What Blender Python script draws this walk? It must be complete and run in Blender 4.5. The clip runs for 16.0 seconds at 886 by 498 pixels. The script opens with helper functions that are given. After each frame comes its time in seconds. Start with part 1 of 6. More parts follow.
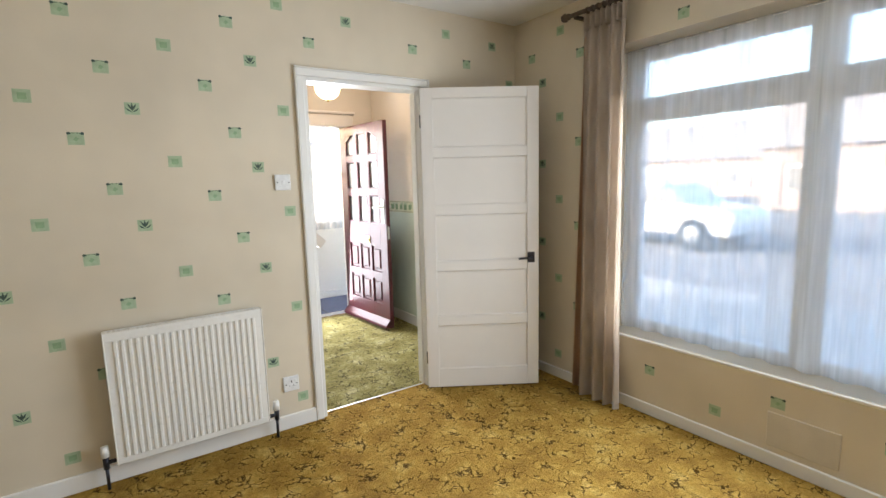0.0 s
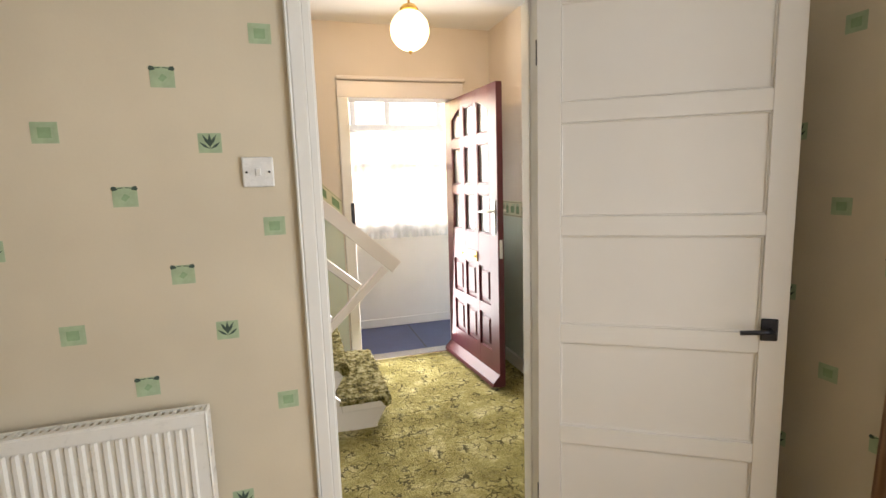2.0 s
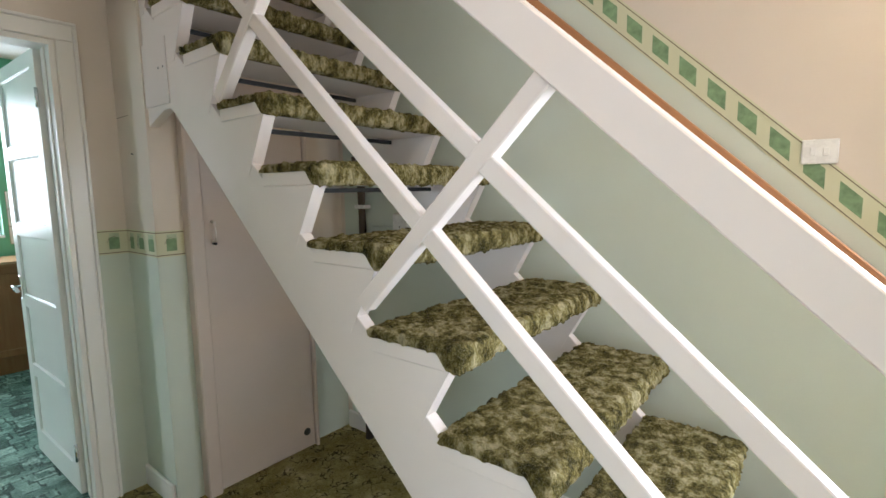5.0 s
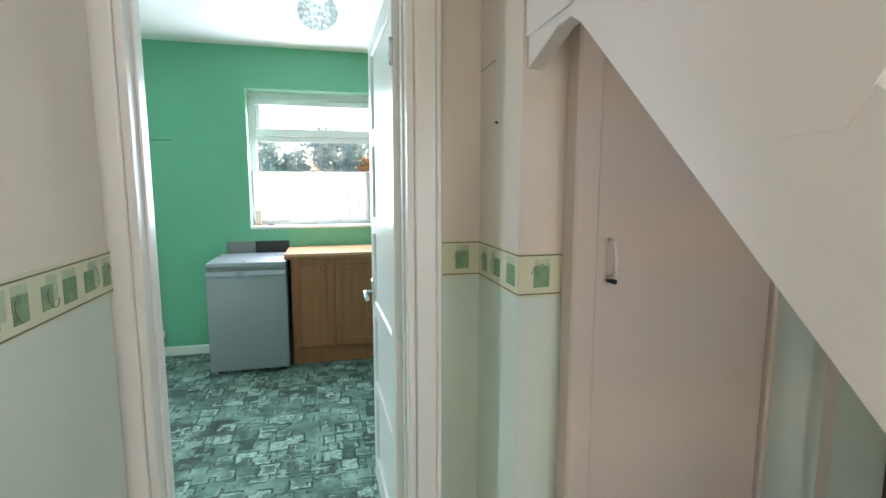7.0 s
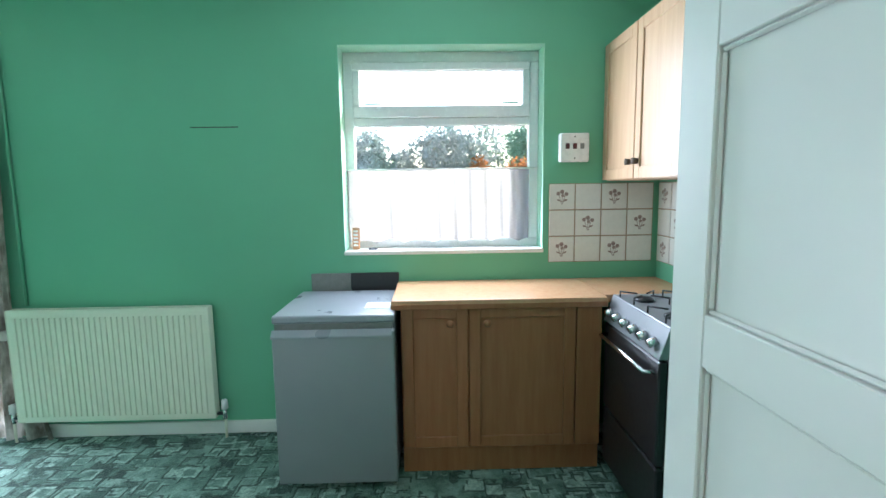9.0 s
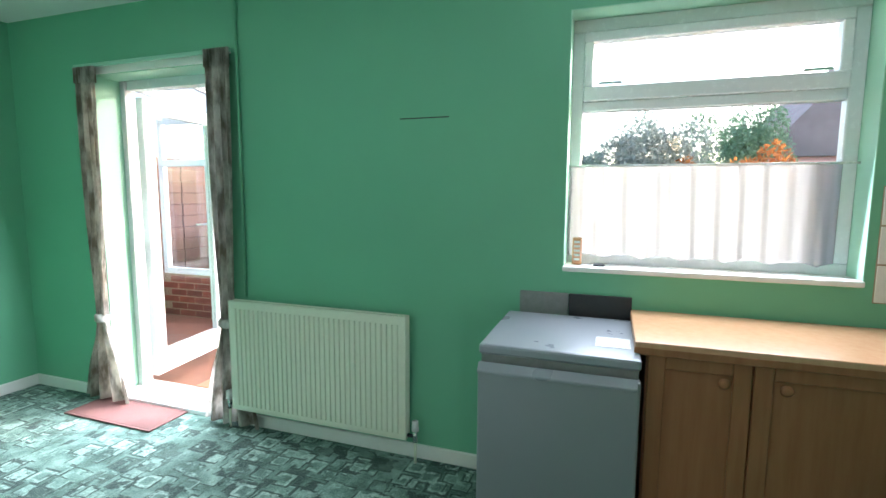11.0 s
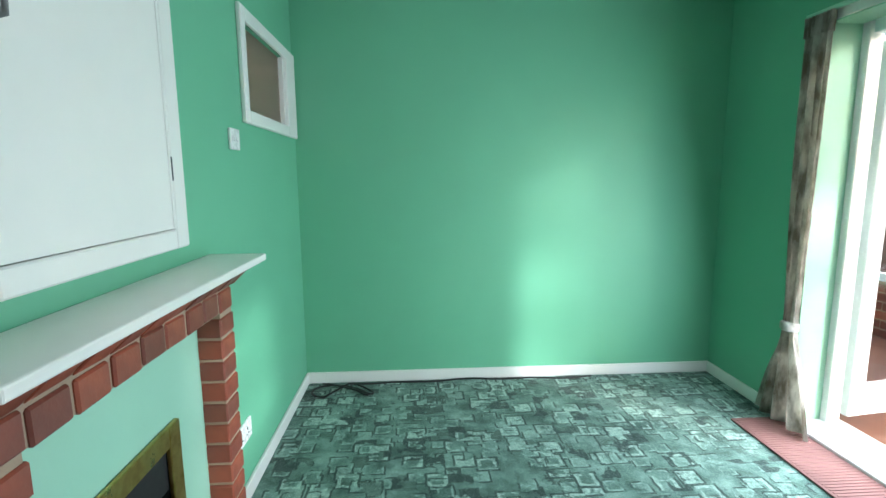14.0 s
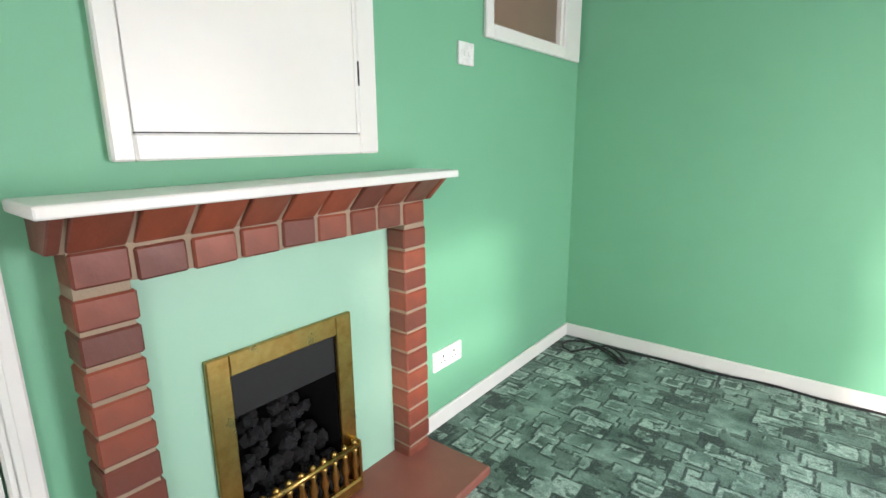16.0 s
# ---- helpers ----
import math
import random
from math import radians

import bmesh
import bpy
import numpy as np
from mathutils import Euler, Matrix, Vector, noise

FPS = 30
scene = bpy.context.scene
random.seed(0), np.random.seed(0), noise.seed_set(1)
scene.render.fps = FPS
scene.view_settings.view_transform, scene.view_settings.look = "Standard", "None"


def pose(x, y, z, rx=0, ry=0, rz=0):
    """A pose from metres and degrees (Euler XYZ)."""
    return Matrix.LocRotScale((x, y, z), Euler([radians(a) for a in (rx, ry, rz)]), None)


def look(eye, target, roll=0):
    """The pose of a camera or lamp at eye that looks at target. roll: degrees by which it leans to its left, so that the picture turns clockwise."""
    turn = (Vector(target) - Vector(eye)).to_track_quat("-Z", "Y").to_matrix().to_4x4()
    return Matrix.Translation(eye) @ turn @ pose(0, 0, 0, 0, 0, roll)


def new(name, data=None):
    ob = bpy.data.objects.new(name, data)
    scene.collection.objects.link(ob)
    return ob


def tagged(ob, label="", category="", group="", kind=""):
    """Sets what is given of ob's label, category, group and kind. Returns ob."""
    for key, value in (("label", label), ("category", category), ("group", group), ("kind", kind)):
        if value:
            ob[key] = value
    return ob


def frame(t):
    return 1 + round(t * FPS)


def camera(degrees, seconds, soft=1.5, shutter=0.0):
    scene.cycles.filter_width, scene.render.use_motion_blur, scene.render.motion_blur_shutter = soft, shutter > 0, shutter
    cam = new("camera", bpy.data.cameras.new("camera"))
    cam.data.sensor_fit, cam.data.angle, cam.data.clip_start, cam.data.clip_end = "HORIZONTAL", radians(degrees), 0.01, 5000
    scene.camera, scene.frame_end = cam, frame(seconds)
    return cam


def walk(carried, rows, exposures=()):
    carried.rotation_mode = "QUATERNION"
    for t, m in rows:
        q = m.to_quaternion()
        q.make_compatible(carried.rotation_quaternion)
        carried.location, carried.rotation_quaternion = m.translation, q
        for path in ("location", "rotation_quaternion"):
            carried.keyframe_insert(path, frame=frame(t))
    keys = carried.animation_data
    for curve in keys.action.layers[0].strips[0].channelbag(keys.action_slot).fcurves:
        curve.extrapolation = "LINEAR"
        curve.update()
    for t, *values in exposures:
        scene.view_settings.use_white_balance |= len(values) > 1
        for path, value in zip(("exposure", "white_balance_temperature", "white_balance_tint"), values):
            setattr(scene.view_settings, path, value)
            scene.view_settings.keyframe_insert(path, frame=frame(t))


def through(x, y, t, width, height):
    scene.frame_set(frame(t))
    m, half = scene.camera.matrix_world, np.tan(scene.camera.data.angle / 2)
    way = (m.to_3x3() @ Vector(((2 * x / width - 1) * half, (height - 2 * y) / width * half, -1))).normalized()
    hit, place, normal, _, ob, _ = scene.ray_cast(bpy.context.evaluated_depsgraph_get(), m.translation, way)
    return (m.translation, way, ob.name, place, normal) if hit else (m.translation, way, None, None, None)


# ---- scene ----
cam = camera(84.6, 16.0)
PATH = [
    (0.0, pose(0.888, -2.738, 1.407, 82.02, 0, -34.01) @ pose(0, 0, 0, 0, 0, -1.53)),
    (0.5, pose(1.109, -2.492, 1.399, 82.00, 0, -30.46) @ pose(0, 0, 0, 0, 0, -1.55)),
    (1.0, pose(1.338, -2.208, 1.405, 82.01, 0, -26.19) @ pose(0, 0, 0, 0, 0, -1.58)),
    (1.5, pose(1.549, -1.870, 1.394, 82.04, 0, -21.60) @ pose(0, 0, 0, 0, 0, -1.59)),
    (2.0, pose(1.778, -1.532, 1.379, 82.04, 0, -16.55) @ pose(0, 0, 0, 0, 0, -1.80)),
    (2.5, pose(1.962, -1.198, 1.381, 81.94, 0, -10.80) @ pose(0, 0, 0, 0, 0, -1.61)),
    (3.0, pose(2.088, -0.849, 1.374, 82.15, 0, -4.03) @ pose(0, 0, 0, 0, 0, -1.41)),
    (3.2, pose(2.122, -0.720, 1.359, 82.39, 0, -0.87) @ pose(0, 0, 0, 0, 0, -1.31)),
    (5.3, pose(1.812, 0.373, 1.374, 83.07, 0, 45.77) @ pose(0, 0, 0, 0, 0, -0.70)),
    (5.5, pose(1.718, 0.424, 1.369, 83.06, 0, 50.34) @ pose(0, 0, 0, 0, 0, -0.57)),
    (6.0, pose(1.464, 0.523, 1.371, 82.99, 0, 61.15) @ pose(0, 0, 0, 0, 0, -0.31)),
    (6.5, pose(1.174, 0.625, 1.378, 82.97, 0, 70.20) @ pose(0, 0, 0, 0, 0, -0.10)),
    (7.0, pose(0.834, 0.650, 1.374, 82.78, 0, 76.66) @ pose(0, 0, 0, 0, 0, -0.01)),
    (7.5, pose(0.444, 0.620, 1.376, 82.76, 0, 80.90) @ pose(0, 0, 0, 0, 0, 0.16)),
    (8.0, pose(0.043, 0.571, 1.377, 82.80, 0, 83.68) @ pose(0, 0, 0, 0, 0, -0.08)),
    (8.2, pose(-0.127, 0.575, 1.382, 82.83, 0, 85.09) @ pose(0, 0, 0, 0, 0, -0.30)),
    (10.3, pose(-1.218, 0.328, 1.397, 83.35, 0, 97.77) @ pose(0, 0, 0, 0, 0, -0.22)),
    (10.5, pose(-1.225, 0.301, 1.393, 83.44, 0, 100.75) @ pose(0, 0, 0, 0, 0, -0.02)),
    (11.0, pose(-1.200, 0.233, 1.376, 83.54, 0, 109.12) @ pose(0, 0, 0, 0, 0, 0.32)),
    (11.5, pose(-1.169, 0.142, 1.386, 83.05, 0, 118.59) @ pose(0, 0, 0, 0, 0, 0.54)),
    (12.0, pose(-1.195, -0.036, 1.395, 82.38, 0, 129.26) @ pose(0, 0, 0, 0, 0, 0.32)),
    (12.5, pose(-1.208, -0.208, 1.409, 81.71, 0, 140.19) @ pose(0, 0, 0, 0, 0, -0.33)),
    (13.0, pose(-1.294, -0.319, 1.379, 81.69, 0, 152.51) @ pose(0, 0, 0, 0, 0, -0.51)),
    (13.5, pose(-1.359, -0.369, 1.370, 81.86, 0, 164.84) @ pose(0, 0, 0, 0, 0, -0.56)),
    (14.0, pose(-1.407, -0.466, 1.364, 81.63, 0, 176.72) @ pose(0, 0, 0, 0, 0, -0.43)),
    (14.5, pose(-1.476, -0.565, 1.336, 81.40, 0, 186.82) @ pose(0, 0, 0, 0, 0, -0.10)),
    (15.0, pose(-1.641, -0.656, 1.287, 80.71, 0, 196.69) @ pose(0, 0, 0, 0, 0, -0.15)),
    (15.5, pose(-1.757, -0.777, 1.231, 79.25, 0, 207.41) @ pose(0, 0, 0, 0, 0, -0.35)),
    (16.0, pose(-1.859, -0.899, 1.194, 77.45, 0, 218.43) @ pose(0, 0, 0, 0, 0, -0.58)),
]
walk(cam, PATH, exposures=[(0.0, 2.78, 6250, 10), (1.0, 2.65, 6350, 10), (1.5, 2.6, 6700, 11), (2.0, 2.58, 7050, 13), (2.5, 2.45, 6500, 10), (3.0, 2.36, 6250, 9), (3.6, 2.5, 6100, 10), (5.3, 3.1, 6000, 10), (6.5, 3.52, 6000, 12), (7.5, 3.3, 5850, 10), (8.0, 3.25, 6000, 13), (9.5, 3.1, 5450, 11), (10.5, 3.12, 5350, 13), (11.5, 2.6, 6650, 12), (12.5, 2.75, 6200, 9), (13.5, 2.48, 5650, 7), (14.5, 2.44, 6100, 5), (15.0, 2.55, 5850, 12), (15.5, 2.56, 5950, 14), (16.0, 2.75, 6850, 23)])

# ---- world, sun, large lights, exposure ----
W = bpy.data.worlds.new("sky_world")
scene.world = W
W.use_nodes = True
wn = W.node_tree
sky = wn.nodes.new("ShaderNodeTexSky")
sky.sky_type, sky.sun_disc = "NISHITA", False
sky.sun_elevation, sky.sun_rotation = radians(17), radians(-43)
sky.air_density, sky.dust_density = 1.0, 2.0
wn.links.new(sky.outputs[0], wn.nodes["Background"].inputs[0])
wn.nodes["Background"].inputs[1].default_value = 0.15

SUN = bpy.data.lights.new("sun", "SUN")
SUN.energy, SUN.angle, SUN.color = 0.85, radians(4), (1.0, 0.97, 0.92)
sun = new("sun", SUN)
sun.matrix_world = look((-6.85, 7.28, 3.06), (0, 0, 0))


def window_light(name, eye, target, w, h, watts, color):
    """Sky light coming in through a window's opening."""
    li = bpy.data.lights.new(name, "AREA")
    li.shape, li.size, li.size_y, li.energy, li.color = "RECTANGLE", w, h, watts, color
    ob = new(name, li)
    ob.matrix_world = look(eye, target)
    return ob


window_light("living_window_light", (3.38, -2.0, 1.15), (0, -2.0, 1.0), 2.1, 1.35, 10.5, (0.88, 0.94, 1.0))
window_light("kitchen_window_light", (-3.45, 0.59, 1.6), (0, 0.59, 1.2), 1.05, 1.05, 4.8, (0.88, 0.94, 1.0))
window_light("patio_light", (-3.35, -2.36, 0.85), (0, -2.5, 0.25), 0.75, 1.5, 7.6, (0.90, 0.95, 1.0))
window_light("front_door_light", (2.55, 2.04, 1.05), (2.2, 0, 0.8), 0.74, 1.8, 8.2, (0.93, 0.97, 1.0))

# ---- materials ----
MATS = {}


def nodes_of(name):
    m = bpy.data.materials.new(name)
    m.use_nodes = True
    t = m.node_tree
    return m, t, t.nodes["Principled BSDF"]


def tex_coord(t, scale=(1, 1, 1)):
    c = t.nodes.new("ShaderNodeTexCoord")
    mp = t.nodes.new("ShaderNodeMapping")
    mp.inputs["Scale"].default_value = scale
    t.links.new(c.outputs["Object"], mp.inputs[0])
    return mp.outputs[0]


def noise_node(t, vec, scale, detail=4.0, rough=0.55):
    n = t.nodes.new("ShaderNodeTexNoise")
    n.inputs["Scale"].default_value, n.inputs["Detail"].default_value, n.inputs["Roughness"].default_value = scale, detail, rough
    t.links.new(vec, n.inputs["Vector"])
    return n.outputs["Fac"]


def ramp(t, fac, stops):
    r = t.nodes.new("ShaderNodeValToRGB")
    while len(r.color_ramp.elements) < len(stops):
        r.color_ramp.elements.new(0.5)
    for e, (p, c) in zip(r.color_ramp.elements, stops):
        e.position, e.color = p, (*c, 1) if len(c) == 3 else c
    t.links.new(fac, r.inputs[0])
    return r.outputs[0]


def mix(t, fac, a, b, kind="MIX"):
    m = t.nodes.new("ShaderNodeMix")
    m.data_type, m.blend_type = "RGBA", kind
    for sock, v in ((m.inputs["Factor"], fac), (m.inputs[6], a), (m.inputs[7], b)):
        if isinstance(v, (int, float)):
            sock.default_value = v
        elif isinstance(v, tuple):
            sock.default_value = (*v, 1)
        else:
            t.links.new(v, sock)
    return m.outputs[2]


def mathn(t, op, a, b=0.0):
    m = t.nodes.new("ShaderNodeMath")
    m.operation = op
    for sock, v in zip(m.inputs, (a, b)):
        if isinstance(v, (int, float)):
            sock.default_value = v
        else:
            t.links.new(v, sock)
    return m.outputs[0]


def bump(t, p, height, strength=0.3, dist=0.01):
    b = t.nodes.new("ShaderNodeBump")
    b.inputs["Strength"].default_value, b.inputs["Distance"].default_value = strength, dist
    t.links.new(height, b.inputs["Height"])
    t.links.new(b.outputs[0], p.inputs["Normal"])


def paint(name, col, rough=0.5, vary=0.06, grain=90.0, relief=0.08, stain=1.7, spec=0.5):
    """Painted or papered surface: two scales of tone and a fine relief."""
    m, t, p = nodes_of(name)
    v = tex_coord(t)
    big, fine = noise_node(t, v, stain, 3), noise_node(t, v, grain, 3)
    lo, hi = tuple(c * (1 - vary) for c in col), tuple(min(1, c * (1 + vary * 0.6)) for c in col)
    c = ramp(t, big, [(0.3, lo), (0.7, hi)])
    c = mix(t, mathn(t, "MULTIPLY", fine, vary), c, tuple(x * 0.6 for x in col))
    t.links.new(c, p.inputs["Base Color"])
    p.inputs["Roughness"].default_value = rough
    p.inputs["Specular IOR Level"].default_value = spec
    bump(t, p, fine, relief, 0.002)
    return m


def plain(name, col, rough=0.5, metal=0.0, vary=0.05, scale=40.0):
    m, t, p = nodes_of(name)
    n = noise_node(t, tex_coord(t), scale, 4)
    t.links.new(ramp(t, n, [(0.3, tuple(c * (1 - vary) for c in col)), (0.7, tuple(min(1, c * (1 + vary)) for c in col))]), p.inputs["Base Color"])
    p.inputs["Metallic"].default_value = metal
    t.links.new(ramp(t, n, [(0.2, (max(0, rough - 0.06),) * 3), (0.8, (min(1, rough + 0.06),) * 3)]), p.inputs["Roughness"])
    return m


M_CREAM = paint("cream_wallpaper", (0.69, 0.61, 0.475), 0.75, 0.10, 120, 0.12)
M_VENT = paint("papered_vent", (0.61, 0.55, 0.45), 0.8, 0.08, 160, 0.4, 6)
M_HALLUP = paint("cream_hall_paper", (0.70, 0.625, 0.55), 0.75, 0.06, 120, 0.12)
M_HALLLOW = paint("green_hall_paper", (0.60, 0.66, 0.585), 0.7, 0.05, 120, 0.12)
M_GREEN = paint("green_wall_paint", (0.16, 0.45, 0.28), 0.55, 0.05, 140, 0.1, 1.2)
# Infill is pale green itself; on the reveals the paleness stands for window light.
M_GREENLT = paint("pale_green_and_lit_reveal", (0.36, 0.64, 0.49), 0.5, 0.05, 140, 0.1)
M_WHITE = paint("white_gloss_paint", (0.80, 0.79, 0.76), 0.32, 0.03, 60, 0.04, 3.0)
M_WHITEWARM = paint("white_door_paint", (0.78, 0.75, 0.71), 0.3, 0.03, 60, 0.05, 3.0)
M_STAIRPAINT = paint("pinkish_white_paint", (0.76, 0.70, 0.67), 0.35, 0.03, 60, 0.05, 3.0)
# Browner than the stair paint, and darkened for the shade under the stairs.
M_CUPBOARD = paint("shaded_pinkish_beige_paint", (0.60, 0.51, 0.45), 0.45, 0.06, 60, 0.05, 2.0)
M_CEIL = paint("white_ceiling_paint", (0.80, 0.79, 0.77), 0.85, 0.03, 150, 0.2)
M_PLASTIC = plain("white_plastic", (0.78, 0.78, 0.77), 0.28, 0, 0.02)
M_UPVC = plain("white_upvc", (0.80, 0.81, 0.83), 0.25, 0, 0.02)
M_RAD = plain("white_enamel", (0.80, 0.79, 0.75), 0.3, 0, 0.02)
M_CREAMRAD = plain("cream_enamel", (0.74, 0.76, 0.62), 0.32, 0, 0.02)
M_CHROME = plain("chrome", (0.75, 0.75, 0.76), 0.15, 1.0, 0.05)
M_DARKMETAL = plain("dark_bronze_metal", (0.05, 0.05, 0.06), 0.35, 0.8, 0.2)
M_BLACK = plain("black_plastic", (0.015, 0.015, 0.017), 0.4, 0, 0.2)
M_GREY = plain("grey_plastic", (0.22, 0.22, 0.22), 0.5, 0, 0.1)
M_SILVER = plain("silver_fridge_steel", (0.30, 0.315, 0.335), 0.38, 0.5, 0.02, 6)
M_SILVERTOP = plain("silver_fridge_top", (0.29, 0.31, 0.345), 0.3, 0.2, 0.02, 6)
M_MAT = paint("brown_rubber_mat", (0.22, 0.105, 0.095), 0.9, 0.12, 200, 0.4)
M_BLUE = paint("blue_porch_floor", (0.065, 0.085, 0.19), 0.42, 0.15, 120, 0.3, 5)
M_TERRA = paint("terracotta_floor", (0.30, 0.125, 0.075), 0.6, 0.12, 60, 0.2, 3)
M_QUARRY = paint("red_quarry_tile", (0.30, 0.10, 0.075), 0.45, 0.12, 60, 0.15, 6)
M_MORTAR = paint("sandy_mortar", (0.36, 0.265, 0.19), 0.9, 0.12, 160, 0.5, 8)
M_BORDER = paint("cream_border_paper", (0.62, 0.62, 0.44), 0.7, 0.05, 150, 0.1)
M_MOTIF = paint("green_print", (0.41, 0.52, 0.34), 0.75, 0.18, 70, 0.1, 30)
M_BLOCK = paint("border_green_print", (0.21, 0.33, 0.18), 0.75, 0.3, 50, 0.1, 45)
M_MOTIFDK = paint("dark_green_print", (0.06, 0.10, 0.08), 0.75, 0.25, 70, 0.1, 30)
M_LINE = paint("brown_printed_line", (0.20, 0.165, 0.11), 0.75, 0.25, 70, 0.1, 40)
M_MOTIFLT = paint("pale_green_print", (0.46, 0.53, 0.37), 0.75, 0.18, 70, 0.1, 30)
M_MAROON = paint("maroon_door_paint", (0.085, 0.011, 0.018), 0.42, 0.15, 60, 0.06, 4)
M_PINE = paint("orange_pine", (0.48, 0.22, 0.10), 0.45, 0.15, 40, 0.1, 9)
M_FENCE = paint("brown_fence_boards", (0.12, 0.055, 0.04), 0.85, 0.25, 30, 0.4, 5)
M_ROPE = plain("black_cable", (0.012, 0.012, 0.012), 0.5, 0, 0.1)
M_ASPHALT = paint("asphalt", (0.25, 0.25, 0.255), 0.9, 0.2, 90, 0.5, 2)
M_PAVE = paint("concrete_paving", (0.42, 0.41, 0.39), 0.9, 0.15, 60, 0.4, 2)
M_ROOF = paint("dark_roof_tiles", (0.28, 0.185, 0.17), 0.85, 0.2, 20, 0.4, 2)
M_ROOFGREY = paint("pale_grey_roof_tiles", (0.34, 0.32, 0.32), 0.85, 0.15, 20, 0.4, 2)
M_RENDERPINK = paint("pinkish_render", (0.70, 0.36, 0.33), 0.85, 0.1, 40, 0.3, 2)
M_CARWHITE = plain("white_car_paint", (0.78, 0.78, 0.79), 0.15, 0, 0.02)
M_TYRE = plain("tyre_rubber", (0.02, 0.02, 0.02), 0.8, 0, 0.1)
M_CERAMIC = plain("white_ceramic_tile", (0.74, 0.72, 0.68), 0.18, 0, 0.03)
M_FLOWER = paint("faded_flower_print", (0.31, 0.22, 0.20), 0.3, 0.3, 90, 0.02, 60)
M_COAL = paint("ceramic_coal", (0.009, 0.009, 0.010), 0.9, 0.4, 60, 0.6, 20)
M_FIREBLACK = plain("black_fire_box", (0.008, 0.008, 0.009), 0.6, 0, 0.2)


def brass():
    m, t, p = nodes_of("aged_brass")
    n = noise_node(t, tex_coord(t), 14, 5, 0.6)
    t.links.new(ramp(t, n, [(0.3, (0.36, 0.22, 0.06)), (0.55, (0.55, 0.37, 0.12)), (0.75, (0.62, 0.46, 0.20))]), p.inputs["Base Color"])
    t.links.new(ramp(t, n, [(0.3, (0.42,) * 3), (0.8, (0.2,) * 3)]), p.inputs["Roughness"])
    p.inputs["Metallic"].default_value = 1
    return m


M_BRASS = brass()
M_BRASSPLATE = plain("polished_brass_plate", (0.80, 0.60, 0.27), 0.38, 0.35, 0.1)
M_HANDLE = plain("worn_silver_metal", (0.66, 0.65, 0.63), 0.35, 0.4, 0.08)


def brick_mat():
    m, t, p = nodes_of("red_glazed_brick")
    v = tex_coord(t)
    oi = t.nodes.new("ShaderNodeObjectInfo")
    n, f = noise_node(t, v, 9, 5), noise_node(t, v, 70, 4)
    base = ramp(t, oi.outputs["Random"], [(0.0, (0.115, 0.028, 0.020)), (0.35, (0.25, 0.050, 0.026)), (0.7, (0.33, 0.072, 0.034)), (1.0, (0.16, 0.048, 0.034))])
    c = mix(t, mathn(t, "MULTIPLY", ramp(t, n, [(0.4, (0, 0, 0)), (0.65, (1, 1, 1))]), 0.55), base, (0.11, 0.032, 0.024))
    c = mix(t, mathn(t, "MULTIPLY", f, 0.09), c, (0.45, 0.26, 0.18))
    t.links.new(c, p.inputs["Base Color"])
    t.links.new(ramp(t, n, [(0.3, (0.38,) * 3), (0.7, (0.6,) * 3)]), p.inputs["Roughness"])
    bump(t, p, mix(t, 0.5, n, f), 0.4, 0.004)
    return m


M_BRICK = brick_mat()
M_FARBRICK = paint("pale_far_brick", (0.46, 0.37, 0.33), 0.9, 0.12, 14, 0.3, 1.5)


def wood_mat(name, a, b, rough=0.42):
    m, t, p = nodes_of(name)
    v = tex_coord(t, (14, 14, 1.2))
    n = noise_node(t, v, 2.2, 6, 0.65)
    big = noise_node(t, tex_coord(t), 3, 3)
    c = mix(t, mathn(t, "MULTIPLY", big, 0.35), ramp(t, n, [(0.3, a), (0.7, b)]), tuple(x * 0.75 for x in a))
    t.links.new(c, p.inputs["Base Color"])
    p.inputs["Roughness"].default_value = rough
    bump(t, p, n, 0.08, 0.002)
    return m


M_CABWOOD = wood_mat("oak_cabinet_laminate", (0.30, 0.112, 0.043), (0.39, 0.165, 0.071), 0.40)
M_CABLIGHT = wood_mat("pale_oak_wall_cabinet", (0.50, 0.32, 0.19), (0.60, 0.41, 0.26), 0.4)
M_WORKTOP = wood_mat("beech_worktop", (0.56, 0.30, 0.16), (0.63, 0.37, 0.21), 0.22)
M_BARK = wood_mat("bark", (0.08, 0.06, 0.045), (0.16, 0.12, 0.09), 0.9)


